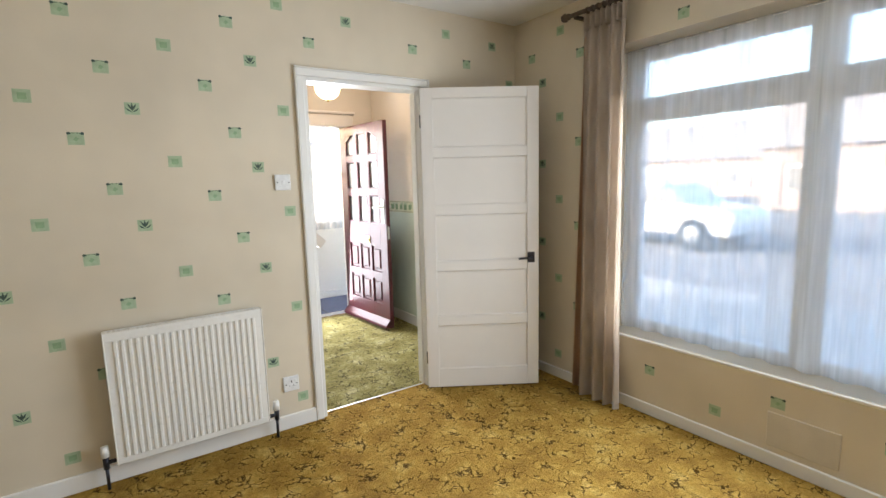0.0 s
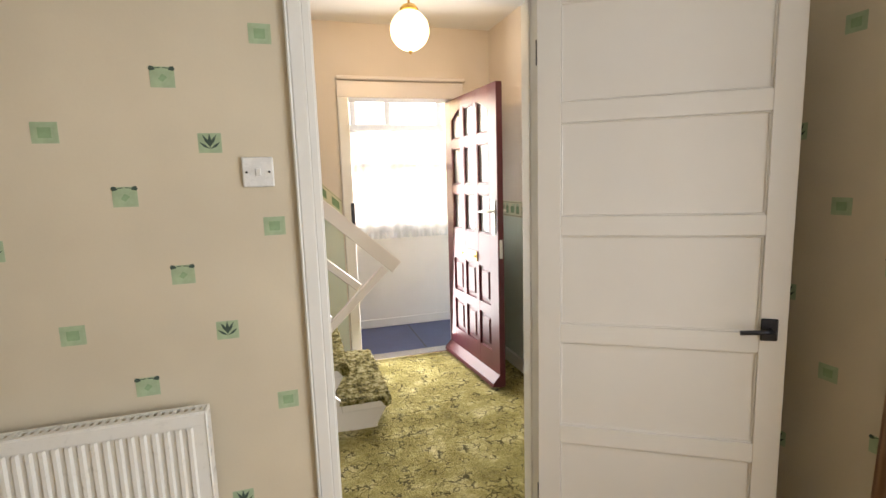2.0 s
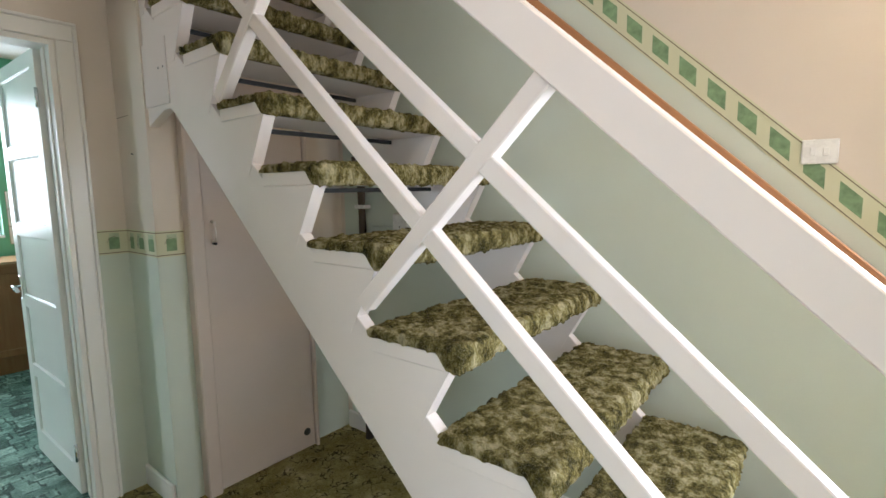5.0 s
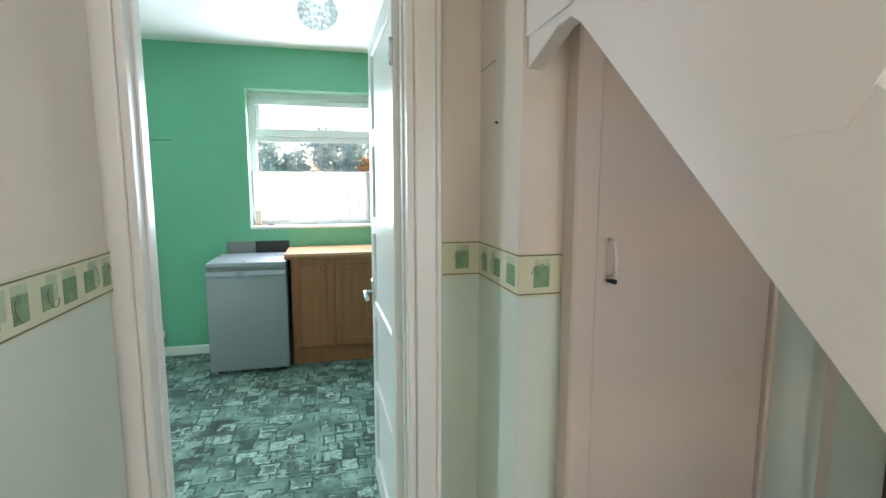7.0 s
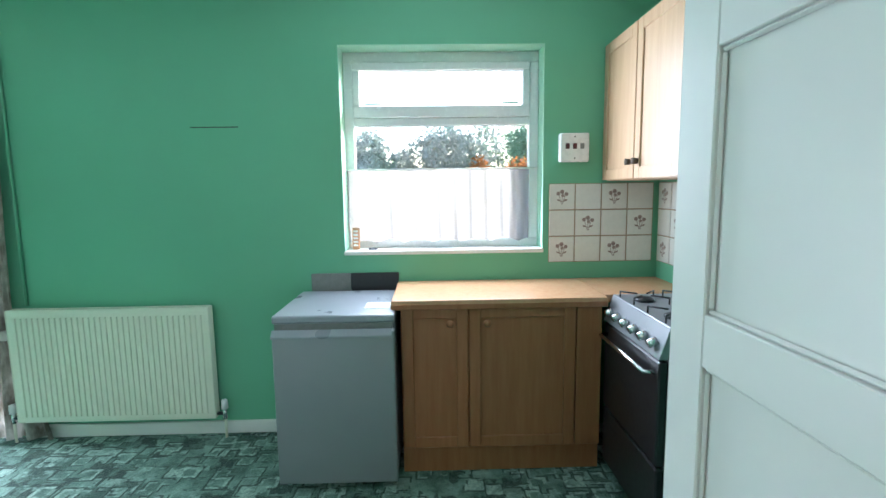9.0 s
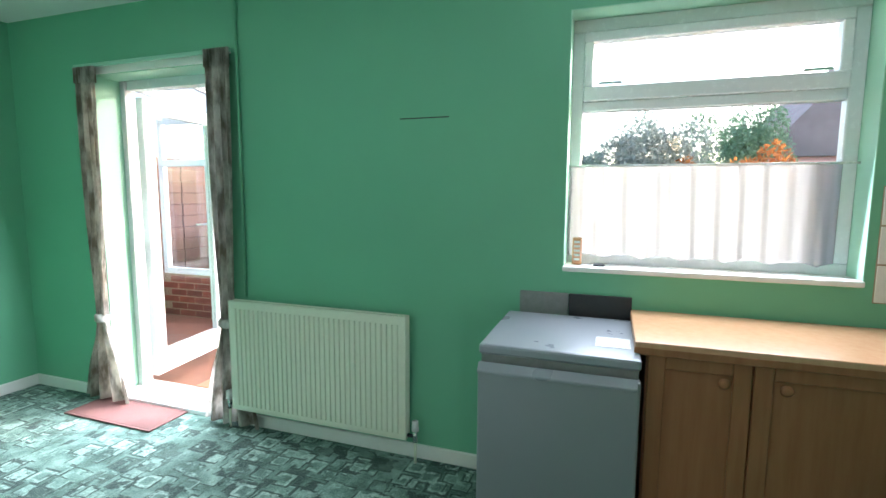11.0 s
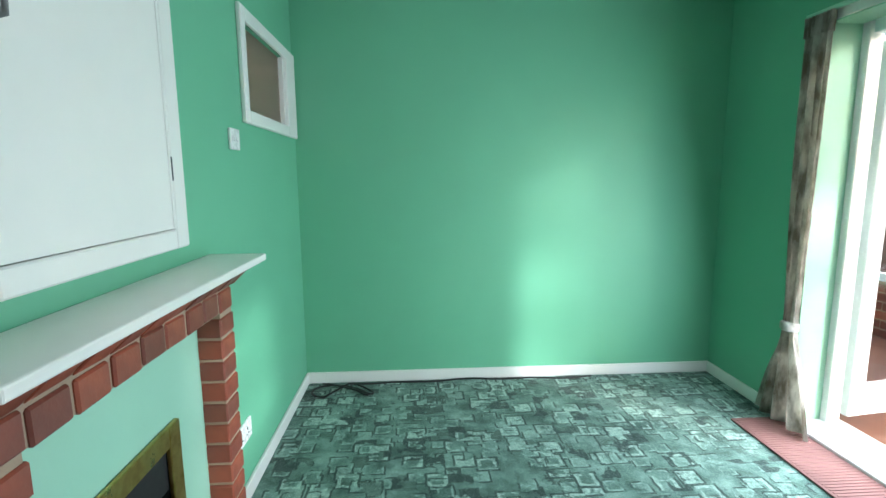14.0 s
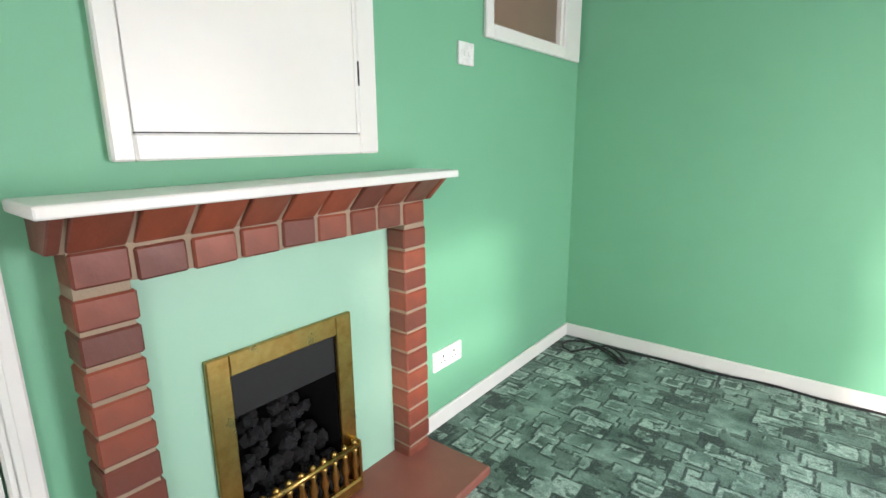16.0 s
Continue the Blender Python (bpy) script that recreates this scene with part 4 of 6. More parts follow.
def motif_meshes():
    """Three prints: a plain block, a tulip block and a block with two curls. Built in x and z, facing -y."""
    out = []
    for kind in "ptc":
        bm = bmesh.new()
        add_box(bm, -0.034, 0.034, -0.0010, 0.0, -0.030, 0.030, mat=0)
        if kind == "p":
            add_box(bm, -0.017, 0.017, -0.0016, -0.0009, -0.015, 0.015, mat=1)
        if kind == "t":
            add_prism(bm, [(0, -0.016), (0.006, 0.006), (0, 0.030), (-0.006, 0.006)], -0.0018, -0.0009, mat=2)
            for q in (-1, 1):
                add_prism(bm, [(0, -0.018), (q * 0.018, -0.012), (q * 0.031, 0.004), (q * 0.014, -0.005)], -0.0018, -0.0009, mat=2)
                add_prism(bm, [(0, -0.012), (q * 0.013, 0.004), (q * 0.021, 0.026), (q * 0.007, 0.012)], -0.0018, -0.0009, mat=2)
        if kind == "c":
            add_prism(bm, [(-0.012, -0.006), (0.0, -0.014), (0.014, 0.0), (0.0, 0.010)], -0.0016, -0.0009, mat=1)
            for s in (-1, 1):
                add_prism(bm, [(s * 0.004, 0.026), (s * 0.019, 0.024), (s * 0.019, 0.0265), (s * 0.004, 0.029)], -0.0018, -0.0009, mat=2)
                add_prism(bm, [(s * 0.018, 0.021), (s * 0.032, 0.018), (s * 0.037, 0.024), (s * 0.032, 0.032), (s * 0.022, 0.030)], -0.0018, -0.0009, mat=2)
        bmesh.ops.scale(bm, vec=(0.89, 1, 0.91), verts=bm.verts[:])
        out.append(mesh_of("motif", bm, [M_MOTIF, M_MOTIFMID, M_MOTIFDK]))
    return out


M_MOTIFMID = paint("mid_green_print", (0.29, 0.43, 0.25), 0.75, 0.2, 70, 0.1, 30)
MOTIFS = motif_meshes()
LAT = [(0, 0.415, 1), (0.155, 0.172, 0), (0.32, 0.0, 2), (0.442, 0.319, 2)]


def paper_prints(wall_ob, put, u0, u1, keep):
    for b in range(-8, 12):
        for du, dz, k in LAT:
            u = 0.467 + b * 0.545 + du
            for j in range(-1, 6):
                z = dz + j * 0.545 + (0.2725 if b % 2 else 0)
                if u0 < u < u1 and 0.12 < z < CEIL - 0.04 and keep(u, z):
                    under_ob = new("motif", MOTIFS[k])
                    under_ob.matrix_basis = put(u, z)
                    under(under_ob, wall_ob)


paper_prints(WALLS["wall_living_north"], lambda u, z: pose(u, 0, z), 0.1, 3.357,
             lambda u, z: not (1.75 < u < 2.69 and z < 2.12))
paper_prints(WALLS["wall_living_east"], lambda u, z: pose(3.407, -u + 0.19, z, 0, 0, -90), 0.05, 3.207,
             lambda u, z: not (0.86 < u < 3.157 and 0.40 < z < 2.2) and z > 0.14)


def radiator(name, w, z0, z1, mat, label, ribs, top_grille=True, brand=False):
    """A ribbed panel radiator, built along +x, its back to +y at the origin, front at -y."""
    root = thing(name, (0, 0, 0), label, "radiator")
    bm = bmesh.new()
    n = ribs
    fl = 0.03
    prof = []
    step = (w - 2 * fl) / n
    x = fl
    prof.append((0, -0.075))
    for i in range(n):
        prof += [(x + step * 0.18, -0.075), (x + step * 0.34, -0.083), (x + step * 0.66, -0.083), (x + step * 0.82, -0.075)]
        x += step
    prof.append((w, -0.075))
    zz = [z0 + 0.035, z1 - 0.04]
    lo, hi = [bm.verts.new((a, b, zz[0])) for a, b in prof], [bm.verts.new((a, b, zz[1])) for a, b in prof]
    for i in range(len(prof) - 1):
        bm.faces.new((lo[i], lo[i + 1], hi[i + 1], hi[i]))
    add_box(bm, 0, w, -0.0755, -0.062, z0, z0 + 0.036, bevel=0.004)
    add_box(bm, 0, w, -0.0755, -0.062, z1 - 0.041, z1, bevel=0.004)
    add_box(bm, 0.001, w - 0.001, -0.0745, -0.064, z0 + 0.03, z1 - 0.03)
    part("front_panel", bm, mat, root)
    part("back_panel", box(0.01, w - 0.01, -0.035, -0.025, z0 + 0.01, z1 - 0.01, bevel=0.003), mat, root)
    part("side_panel", box(-0.003, 0.004, -0.078, -0.02, z0, z1 + 0.003, bevel=0.003), mat, root)
    part("side_panel", box(w - 0.004, w + 0.003, -0.078, -0.02, z0, z1 + 0.003, bevel=0.003), mat, root)
    bm = bmesh.new()
    m = 6
    for i in range(m + 1):
        xx = 0.01 + (w - 0.02) * i / m
        add_box(bm, xx - 0.004, xx + 0.004, -0.062, -0.03, z1 - 0.004, z1 + 0.002)
    add_box(bm, 0.004, w - 0.004, -0.0745, -0.06, z1 - 0.002, z1 + 0.003)
    add_box(bm, 0.004, w - 0.004, -0.034, -0.022, z1 - 0.002, z1 + 0.003)
    k = int(w / 0.02)
    for i in range(k):
        xx = 0.012 + (w - 0.024) * i / k
        add_box(bm, xx, xx + 0.009, -0.060, -0.034, z1 - 0.003, z1 + 0.0005)
    part("top_grille", bm, mat, root)
    for x0 in (0.12, w - 0.16):
        part("bracket", box(x0, x0 + 0.04, -0.025, 0.0, z0 + 0.08, z1 - 0.08), mat, root)
    for xx, big in ((-0.045, 0), (w + 0.045, 1)):
        v = part("valve", cyl((xx, -0.05, z0 - 0.01), (xx, -0.05, z0 + 0.05), 0.013, seg=14), M_CHROME if not brand else M_DARKMETAL, root, "radiator valve")
        part("cap", cyl((xx, -0.05, z0 + 0.05), (xx, -0.05, z0 + 0.10), 0.019, 0.016, seg=14), M_PLASTIC, v, "white plastic cap")
        part("tail", cyl((xx, -0.05, z0 + 0.02), (0 if xx < 0 else w, -0.05, z0 + 0.02), 0.010, seg=10), M_DARKMETAL, v)
        part("pipe", cyl((xx, -0.05, 0.0), (xx, -0.05, z0 - 0.008), 0.0075, seg=10), M_DARKMETAL if brand else M_CREAMRAD, root)
    return root


r1 = radiator("radiator", 0.70, 0.115, 0.755, M_RAD, "white ribbed panel radiator on the papered wall", 22, brand=True)
r1.matrix_basis = pose(0.792, -0.018, 0)


def plate(name, m, w, h, label, category, bits):
    """A moulded plastic plate on a wall, facing -y before m; bits: (name, x0, x1, z0, z1, material)."""
    root = thing(name, (0, 0, 0), label, category)
    part("plate", box(-w / 2, w / 2, -0.012, 0, -h / 2, h / 2, bevel=0.004, seg=2), M_PLASTIC, root)
    for nm, x0, x1, z0, z1, mt in bits:
        part(nm, box(x0, x1, -0.0155, -0.0115, z0, z1, bevel=0.0012), mt, root)
    root.matrix_basis = m
    return root


SCREWS = [("screw", -0.034, -0.028, -0.003, 0.003, M_DARKMETAL), ("screw", 0.028, 0.034, -0.003, 0.003, M_DARKMETAL)]
plate("light_switch", pose(1.679, -0.001, 1.421), 0.086, 0.086, "white plastic light switch on the papered wall", "light switch",
      SCREWS + [("rocker", -0.007, 0.007, -0.011, 0.011, M_PLASTIC)])
SOCK = [("pin_hole", -0.003, 0.003, 0.008, 0.020, M_BLACK), ("pin_hole", -0.016, -0.008, -0.012, -0.008, M_BLACK), ("pin_hole", 0.008, 0.016, -0.012, -0.008, M_BLACK)]
plate("wall_socket", pose(1.646, -0.001, 0.268), 0.088, 0.088, "white single plug socket near the skirting", "plug socket",
      SCREWS + SOCK + [("rocker", 0.018, 0.028, 0.010, 0.026, M_PLASTIC)])

# street window
root = thing("window_1", (3.557, -2.1, 0.45), "large white plastic street window with top-hung lights", "window", kind="structure")
X0, X1 = 3.582, 3.642
Y0, Y1, Z0, Z1 = LWIN
def fr(a, b, c, d, nm="window_frame"):
    part(nm, box(X0, X1, a, b, c, d, bevel=0.006), M_UPVC, root)


fr(Y0, Y1, Z0, Z0 + 0.06)
fr(Y0, Y1, Z1 - 0.085, Z1)
fr(Y0, Y0 + 0.075, Z0 + 0.06, Z1 - 0.085)
fr(Y1 - 0.075, Y1, Z0 + 0.06, Z1 - 0.085)
TR = 1.785
muls = [-1.835, -2.72]
for m in muls:
    fr(m - 0.065, m + 0.065, Z0 + 0.06, Z1 - 0.085, "mullion")
lims = [(muls[0] + 0.065, Y1 - 0.075), (muls[1] + 0.065, muls[0] - 0.065), (Y0 + 0.075, muls[1] - 0.065)]
for a, b in lims:
    fr(a, b, TR - 0.06, TR + 0.035, "transom")
    part("sash", box(X0 - 0.012, X1 - 0.012, a + 0.0, b - 0.0, TR + 0.035, TR + 0.075, bevel=0.005), M_UPVC, root)
    part("pane", box(3.607, 3.613, a, b, TR + 0.035, Z1 - 0.085), M_GLASS, root).visible_shadow = False
    part("pane", box(3.607, 3.613, a, b, Z0 + 0.06, TR - 0.06), M_GLASS, root).visible_shadow = False
    part("stay", box(X0 - 0.03, X0 - 0.010, (a + b) / 2 - 0.05, (a + b) / 2 + 0.05, TR + 0.04, TR + 0.055, bevel=0.003), M_UPVC, root)
part("window_sill", box(3.402, 3.607, Y0 - 0.01, Y1 + 0.012, Z0 - 0.022, Z0 - 0.001, bevel=0.006), M_WHITE, root, "white painted window board")
part("outer_sill", box(3.642, 3.797, Y0, Y1, Z0 - 0.06, Z0 - 0.02), M_UPVC, root)

# sheer net in the street window, in soft folds, hung in three drops
def net_fold(y0, y1, x, amp, waves, ph):
    def f(s, v):
        return (x + amp * math.sin(waves * s * 6.283 + ph) * (0.55 + 0.45 * (1 - v)) + 0.004 * math.sin(31 * s + 3 * v), y0 + (y1 - y0) * s)
    return f


obj("net_curtain", sheet_cloth(net_fold(LWIN[0] + 0.02, LWIN[1] - 0.01, 3.507, 0.016, 17, 0.3), 0.47, 2.13, 230, 6, 0), M_NET, "sheer white net curtain across the street window", "net curtain")
obj("net_wire", cyl((3.507, LWIN[0], 2.125), (3.507, LWIN[1], 2.125), 0.004, seg=8), M_PLASTIC, "thin white curtain wire", "curtain wire")

# pair of lined curtains on a dark pole; the one beside the door shows
def curtain(name, m, w, z0, z1, folds, amp, label, pinch=None, group=""):
    """A gathered curtain along +x at y=0; pinch: height of a tie-back and how narrow it is there."""
    root = thing(name, (0, 0, 0), label, "curtain", group)

    def f(s, v):
        z = z0 + (z1 - z0) * v
        k = 1.0
        if pinch:
            d = (z - pinch[0]) / (0.20 if z < pinch[0] else 0.55)
            k = 1 - (1 - pinch[1]) * math.exp(-d * d)
        flare = 1 + 0.12 * (1 - v)
        if pinch and z < pinch[0]:
            flare += 1.35 * (pinch[0] - z) / pinch[0]
        y = amp * math.sin(folds * 6.283 * s + 0.6 * math.sin(5 * s) + 0.5 * v) * (1.0 - 0.45 * v) * (0.5 + 0.5 * k)
        x = w * 0.5 + (s - 0.5) * w * k * flare + 0.006 * math.sin(9 * s + 4 * v)
        return (x, y)
    part("drape", sheet_cloth(f, z0, z1, 90, 26, 0.004), M_LCURTAIN if not pinch else M_KCURTAIN, root)
    part("heading", sheet_cloth(lambda s, v: (w * 0.5 + (s - 0.5) * w * 1.03, amp * 0.75 * math.sin(folds * 2 * 6.283 * s)), z1 - 0.075, z1 + 0.02, 110, 3, 0.004), M_LCURTAIN if not pinch else M_KCURTAIN, root, "gathered heading")
    if pinch:
        tb = lathe([(w * pinch[1] * 0.50, 0), (w * pinch[1] * 0.62, 0.010), (w * pinch[1] * 0.62, 0.040), (w * pinch[1] * 0.50, 0.050)], 20, (w * 0.5, 0, pinch[0] - 0.02))
        bmesh.ops.scale(tb, vec=(1, 0.75, 1), verts=tb.verts[:])
        part("tie_back", tb, M_KCURTAIN, root, "fabric tie-back")
    root.matrix_basis = m
    return root


curtain("curtain", pose(3.307, -0.995, 0, 0, 0, 90), 0.285, 0.01, 2.33, 4, 0.034, "beige lined curtain gathered beside the street window", group="living room curtains")
obj("curtain_lining", sheet_cloth(lambda s, v: (3.36 + 0.014 * math.sin(14 * s + v), -0.715 + (0.125 - 0.08 * v) * s), 0.015, 2.31, 18, 10, 0.003), M_LLINING, "peach curtain lining turned back near the wall", "curtain lining")
root = thing("curtain_pole", (3.307, -2.0, 2.37), "dark wooden curtain pole with a turned finial", "curtain pole")
part("pole", cyl((3.307, -0.60, 2.375), (3.307, -3.5, 2.375), 0.013, seg=14), M_BARK, root)
fin = lathe([(0.006, -0.05), (0.02, -0.04), (0.026, -0.02), (0.014, -0.004), (0.02, 0.006), (0.012, 0.014)], 16)
bmesh.ops.transform(fin, matrix=Matrix.Translation((3.307, -0.585, 2.375)) @ Euler((radians(90), 0, 0)).to_matrix().to_4x4(), verts=fin.verts[:])
part("finial", fin, M_BARK, root)
for yy in (-0.64, -3.3):
    part("bracket", box(3.307, 3.407, yy - 0.012, yy + 0.012, 2.35, 2.37, bevel=0.003), M_BARK, root)
for i in range(7):
    rg = lathe([(0.017, -0.003), (0.021, -0.003), (0.021, 0.003), (0.017, 0.003)], 16)
    bmesh.ops.transform(rg, matrix=Matrix.Translation((3.307, -0.735 - 0.038 * i, 2.371)) @ Euler((radians(90), 0, 0)).to_matrix().to_4x4(), verts=rg.verts[:])
    part("ring", rg, M_BARK, root)
obj("wall_vent", box(3.399, 3.407, -2.06, -1.77, 0.10, 0.27, bevel=0.003), M_VENT, "papered-over air vent panel low on the wall", "vent")

# ---- hall ----
root = thing("pendant_light", (2.427, 1.15, 2.2), "lit round opal globe ceiling light", "ceiling light")
gl = bmesh.new()
bmesh.ops.create_uvsphere(gl, u_segments=28, v_segments=16, radius=0.105, matrix=Matrix.Translation((2.427, 1.15, 2.185)))
for f in gl.faces:
    f.smooth = True
part("globe", gl, M_GLOBE, root, "glowing opal glass globe")
part("gallery", lathe([(0.045, 0.0), (0.05, 0.012), (0.035, 0.03), (0.012, 0.04)], 18, (2.427, 1.15, 2.283)), M_BRASS, root)
part("ceiling_rose", lathe([(0.05, 0.0), (0.045, -0.02), (0.02, -0.03)], 18, (2.427, 1.15, CEIL)), M_PLASTIC, root)
part("rod", cyl((2.427, 1.15, 2.315), (2.427, 1.15, CEIL - 0.02), 0.006, seg=8), M_BRASS, root)
part("pip", lathe([(0.002, -0.016), (0.007, -0.01), (0.009, 0.0), (0.005, 0.006)], 12, (2.427, 1.15, 2.078)), M_BRASS, root)
LL = bpy.data.lights.new("globe_lamp", "POINT")
LL.energy, LL.color, LL.shadow_soft_size = 1.6, (1.0, 0.70, 0.40), 0.115
lamp = new("globe_lamp", LL)
lamp.location = (2.427, 1.15, 2.185)
bpy.data.objects["globe"].visible_shadow = False

# staircase
GO, RI = 0.229, 0.213
NX, NT = 2.214, 13
SY0, SY1 = 1.10, 1.94
SLOPE = RI / GO
stairs = thing("staircase", (1.2, 1.5, 0), "open-tread staircase with carpeted treads and white strings", "staircase")


def carpet_tread(k):
    """A thick carpet-wrapped tread with an uneven shaggy surface."""
    xn, zt = NX - GO * (k - 1), RI * k - 0.037
    bm = bmesh.new()
    nx, ny, nz = 30, 92, 6
    x0, x1, y0, y1, z0, z1 = xn - 0.285, xn + 0.01, SY0 - 0.012, SY1, zt - 0.064, zt
    add_box(bm, x0, x1, y0, y1, z0, z1)
    long_y = [e for e in bm.edges if abs(e.verts[0].co.y - e.verts[1].co.y) > 0.1]
    bmesh.ops.subdivide_edges(bm, edges=long_y, cuts=ny, use_grid_fill=True)
    long_x = [e for e in bm.edges if abs(e.verts[0].co.x - e.verts[1].co.x) > 0.1]
    bmesh.ops.subdivide_edges(bm, edges=long_x, cuts=nx, use_grid_fill=True)
    long_z = [e for e in bm.edges if abs(e.verts[0].co.z - e.verts[1].co.z) > 0.03]
    bmesh.ops.subdivide_edges(bm, edges=long_z, cuts=nz, use_grid_fill=True)
    c = Vector(((x0 + x1) / 2, (y0 + y1) / 2, (z0 + z1) / 2))
    for v in bm.verts:
        d = v.co - c
        r = 0.020
        q = Vector((max(-(x1 - x0) / 2 + r, min((x1 - x0) / 2 - r, d.x)), max(-(y1 - y0) / 2 + r, min((y1 - y0) / 2 - r, d.y)), max(-(z1 - z0) / 2 + r, min((z1 - z0) / 2 - r, d.z))))
        o = d - q
        if o.length > 1e-6:
            o.normalize()
            v.co = c + q + o * r
        thin = 0.40 + 0.60 * min(1.0, max(0.0, (v.co.x - (x1 - 0.062)) / 0.022))
        v.co.z = zt + (v.co.z - zt) * thin
        n1 = noise.noise(v.co * 30 + Vector((k * 2.907, 0, 0))) + 0.9 * noise.noise(v.co * 75) + 0.9 * noise.noise(v.co * 160)
        if v.co.z > zt - 0.022 or v.co.x > x1 - 0.02:
            v.co += (o if o.length > 0.1 else Vector((0, 0, 1))) * (0.0075 * n1 + 0.001)
    for f in bm.faces:
        f.smooth = True
    return bm


for k in range(1, NT):
    tr = part("tread", carpet_tread(k), M_STAIRCARPET, stairs, "carpeted tread")
    xn, zu = NX - GO * (k - 1), RI * k - 0.089
    part("tread_board", box(xn - 0.272, xn - 0.030, SY0 - 0.005, SY1, zu - 0.012, zu + 0.030, bevel=0.003), M_STAIRPAINT, tr)
    for y0, y1 in ((SY0, SY0 + 0.04), (SY1 - 0.04, SY1)):
        part("bracket", prism([(xn - 0.02, zu - 0.006), (xn - 0.27, zu - 0.006), (xn - 0.20, zu - 0.19), (xn - 0.125, zu - 0.19)], y0, y1), M_STAIRPAINT, stairs)
    # Dark line below the tread's back edge, built as a thin black strip.
    part("riser_bar", box(xn - 0.284, xn - 0.272, SY0 + 0.05, SY1 - 0.05, zu - 0.034, zu - 0.018), M_BLACK, stairs, "thin black strip under the back edge of the tread")


def string_z(x, top):
    """Edges of the sloping string board."""
    return (1.27 + 0.885 * (0.734 - x)) if top else (0.895 + 0.92 * (0.838 - x))


XT, XL = 0.734 + 1.27 / 0.885, 0.838 + 0.895 / 0.92
for nm, y0, y1 in (("outer_string", SY0 + 0.0015, SY0 + 0.0385), ("wall_string", SY1 - 0.0385, SY1 - 0.0015)):
    xe = -0.75
    pts = [(XT - 0.03, 0.0), (XL, 0.0), (xe, string_z(xe, False)), (xe, string_z(xe, True))]
    if nm == "outer_string":
        pts = [(XT - 0.03, 0.0), (XL, 0.0), (0.0, string_z(0.0, False)), (-0.04, 1.69), (-0.09, 1.69), (-0.24, 1.64), (-0.24, string_z(-0.24, True))]
    part(nm, prism(pts, y0, y1, bevel=0.002), M_STAIRPAINT, stairs)
part("string_cap", box(-0.24, -0.03, SY0 - 0.004, SY0 + 0.001, 1.71, 1.95), M_STAIRPAINT, stairs)
for x in (-0.06, -0.10):
    part("screw_hole", cyl((x, SY0 - 0.005, 1.845), (x, SY0 - 0.0035, 1.845), 0.0045, seg=8), M_GREY, stairs)


def sloped_bar(x0, z0, x1, z1, w, y0, y1):
    d = Vector((x1 - x0, 0, z1 - z0)).normalized()
    n = Vector((-d.z, 0, d.x)) * (w / 2)
    return prism([(x0 + n.x, z0 + n.z), (x0 - n.x, z0 - n.z), (x1 - n.x, z1 - n.z), (x1 + n.x, z1 + n.z)], y0, y1, bevel=0.003)


rail = thing("stair_balustrade", (1.6, 1.1, 0), "white painted balustrade of sloping rails and angled braces", "balustrade")


def hand_z(x):
    return 0.925 + 0.905 * (2.276 - x)


def mid_z(x):
    return 0.832 + 0.875 * (2.058 - x)


def low_z(x):
    return 0.662 + 0.915 * (1.897 - x)


part("handrail", sloped_bar(2.285, hand_z(2.285), 0.15, hand_z(0.15), 0.075, SY0 - 0.03, SY0 + 0.04), M_STAIRPAINT, rail, "white painted handrail")
part("mid_rail", sloped_bar(2.075, mid_z(2.075), 0.15, mid_z(0.15), 0.043, SY0 - 0.016, SY0 + 0.018), M_STAIRPAINT, rail)
part("low_rail", sloped_bar(1.91, low_z(1.91), 0.15, low_z(0.15), 0.043, SY0 - 0.016, SY0 + 0.018), M_STAIRPAINT, rail)
for xf, zf, top in ((1.695, 0.40, 0.53), (1.008, 1.084, 0.55), (0.345, 1.674, 0.55)):
    part("brace", sloped_bar(xf, zf, xf + top, zf + top * 0.97, 0.042, SY0 - 0.0185, SY0 + 0.0205), M_STAIRPAINT, rail)

root = thing("wall_handrail", (1.4, 2.0, 1.5), "slim varnished pine handrail on the stair wall", "handrail")
part("rail", sloped_bar(2.05, 1.10, 0.1, 1.10 + 0.915 * 1.95, 0.03, 2.01, 2.045), M_PINE, root)
for xx in (1.95, 1.1, 0.4):
    part("bracket", cyl((xx, 2.02, 1.08 + 0.915 * (2.05 - xx)), (xx, 2.056, 1.07 + 0.915 * (2.05 - xx)), 0.012, seg=10), M_PLASTIC, root)
plate("stair_switch", pose(1.886, 2.056, 1.465), 0.086, 0.07, "white double light switch on the stair wall", "light switch", [("rocker", -0.022, -0.008, -0.012, 0.012, M_PLASTIC), ("rocker", 0.008, 0.022, -0.012, 0.012, M_PLASTIC)])
# meters under the stairs
for x0, x1, z0, z1, d in ((0.225, 0.325, 1.125, 1.26, 0.06), (0.34, 0.445, 1.115, 1.22, 0.045)):
    root = thing("socket_box", ((x0 + x1) / 2, 2.05, z0), "white plastic socket box on the green wall under the stairs", "plug socket", "sockets under the stairs")
    part("case", box(x0, x1, 2.055 - d, 2.055, z0, z1, bevel=0.008, seg=2), M_PLASTIC, root)
    cx = (x0 + x1) / 2
    for dx, dz, w, h in ((0, 0.024, 0.005, 0.011), (-0.014, 0.0, 0.010, 0.004), (0.014, 0.0, 0.010, 0.004)):
        part("pin_hole", box(cx + dx - w / 2, cx + dx + w / 2, 2.053 - d, 2.056 - d, z0 + 0.045 + dz - h / 2, z0 + 0.045 + dz + h / 2), M_GREY, root)
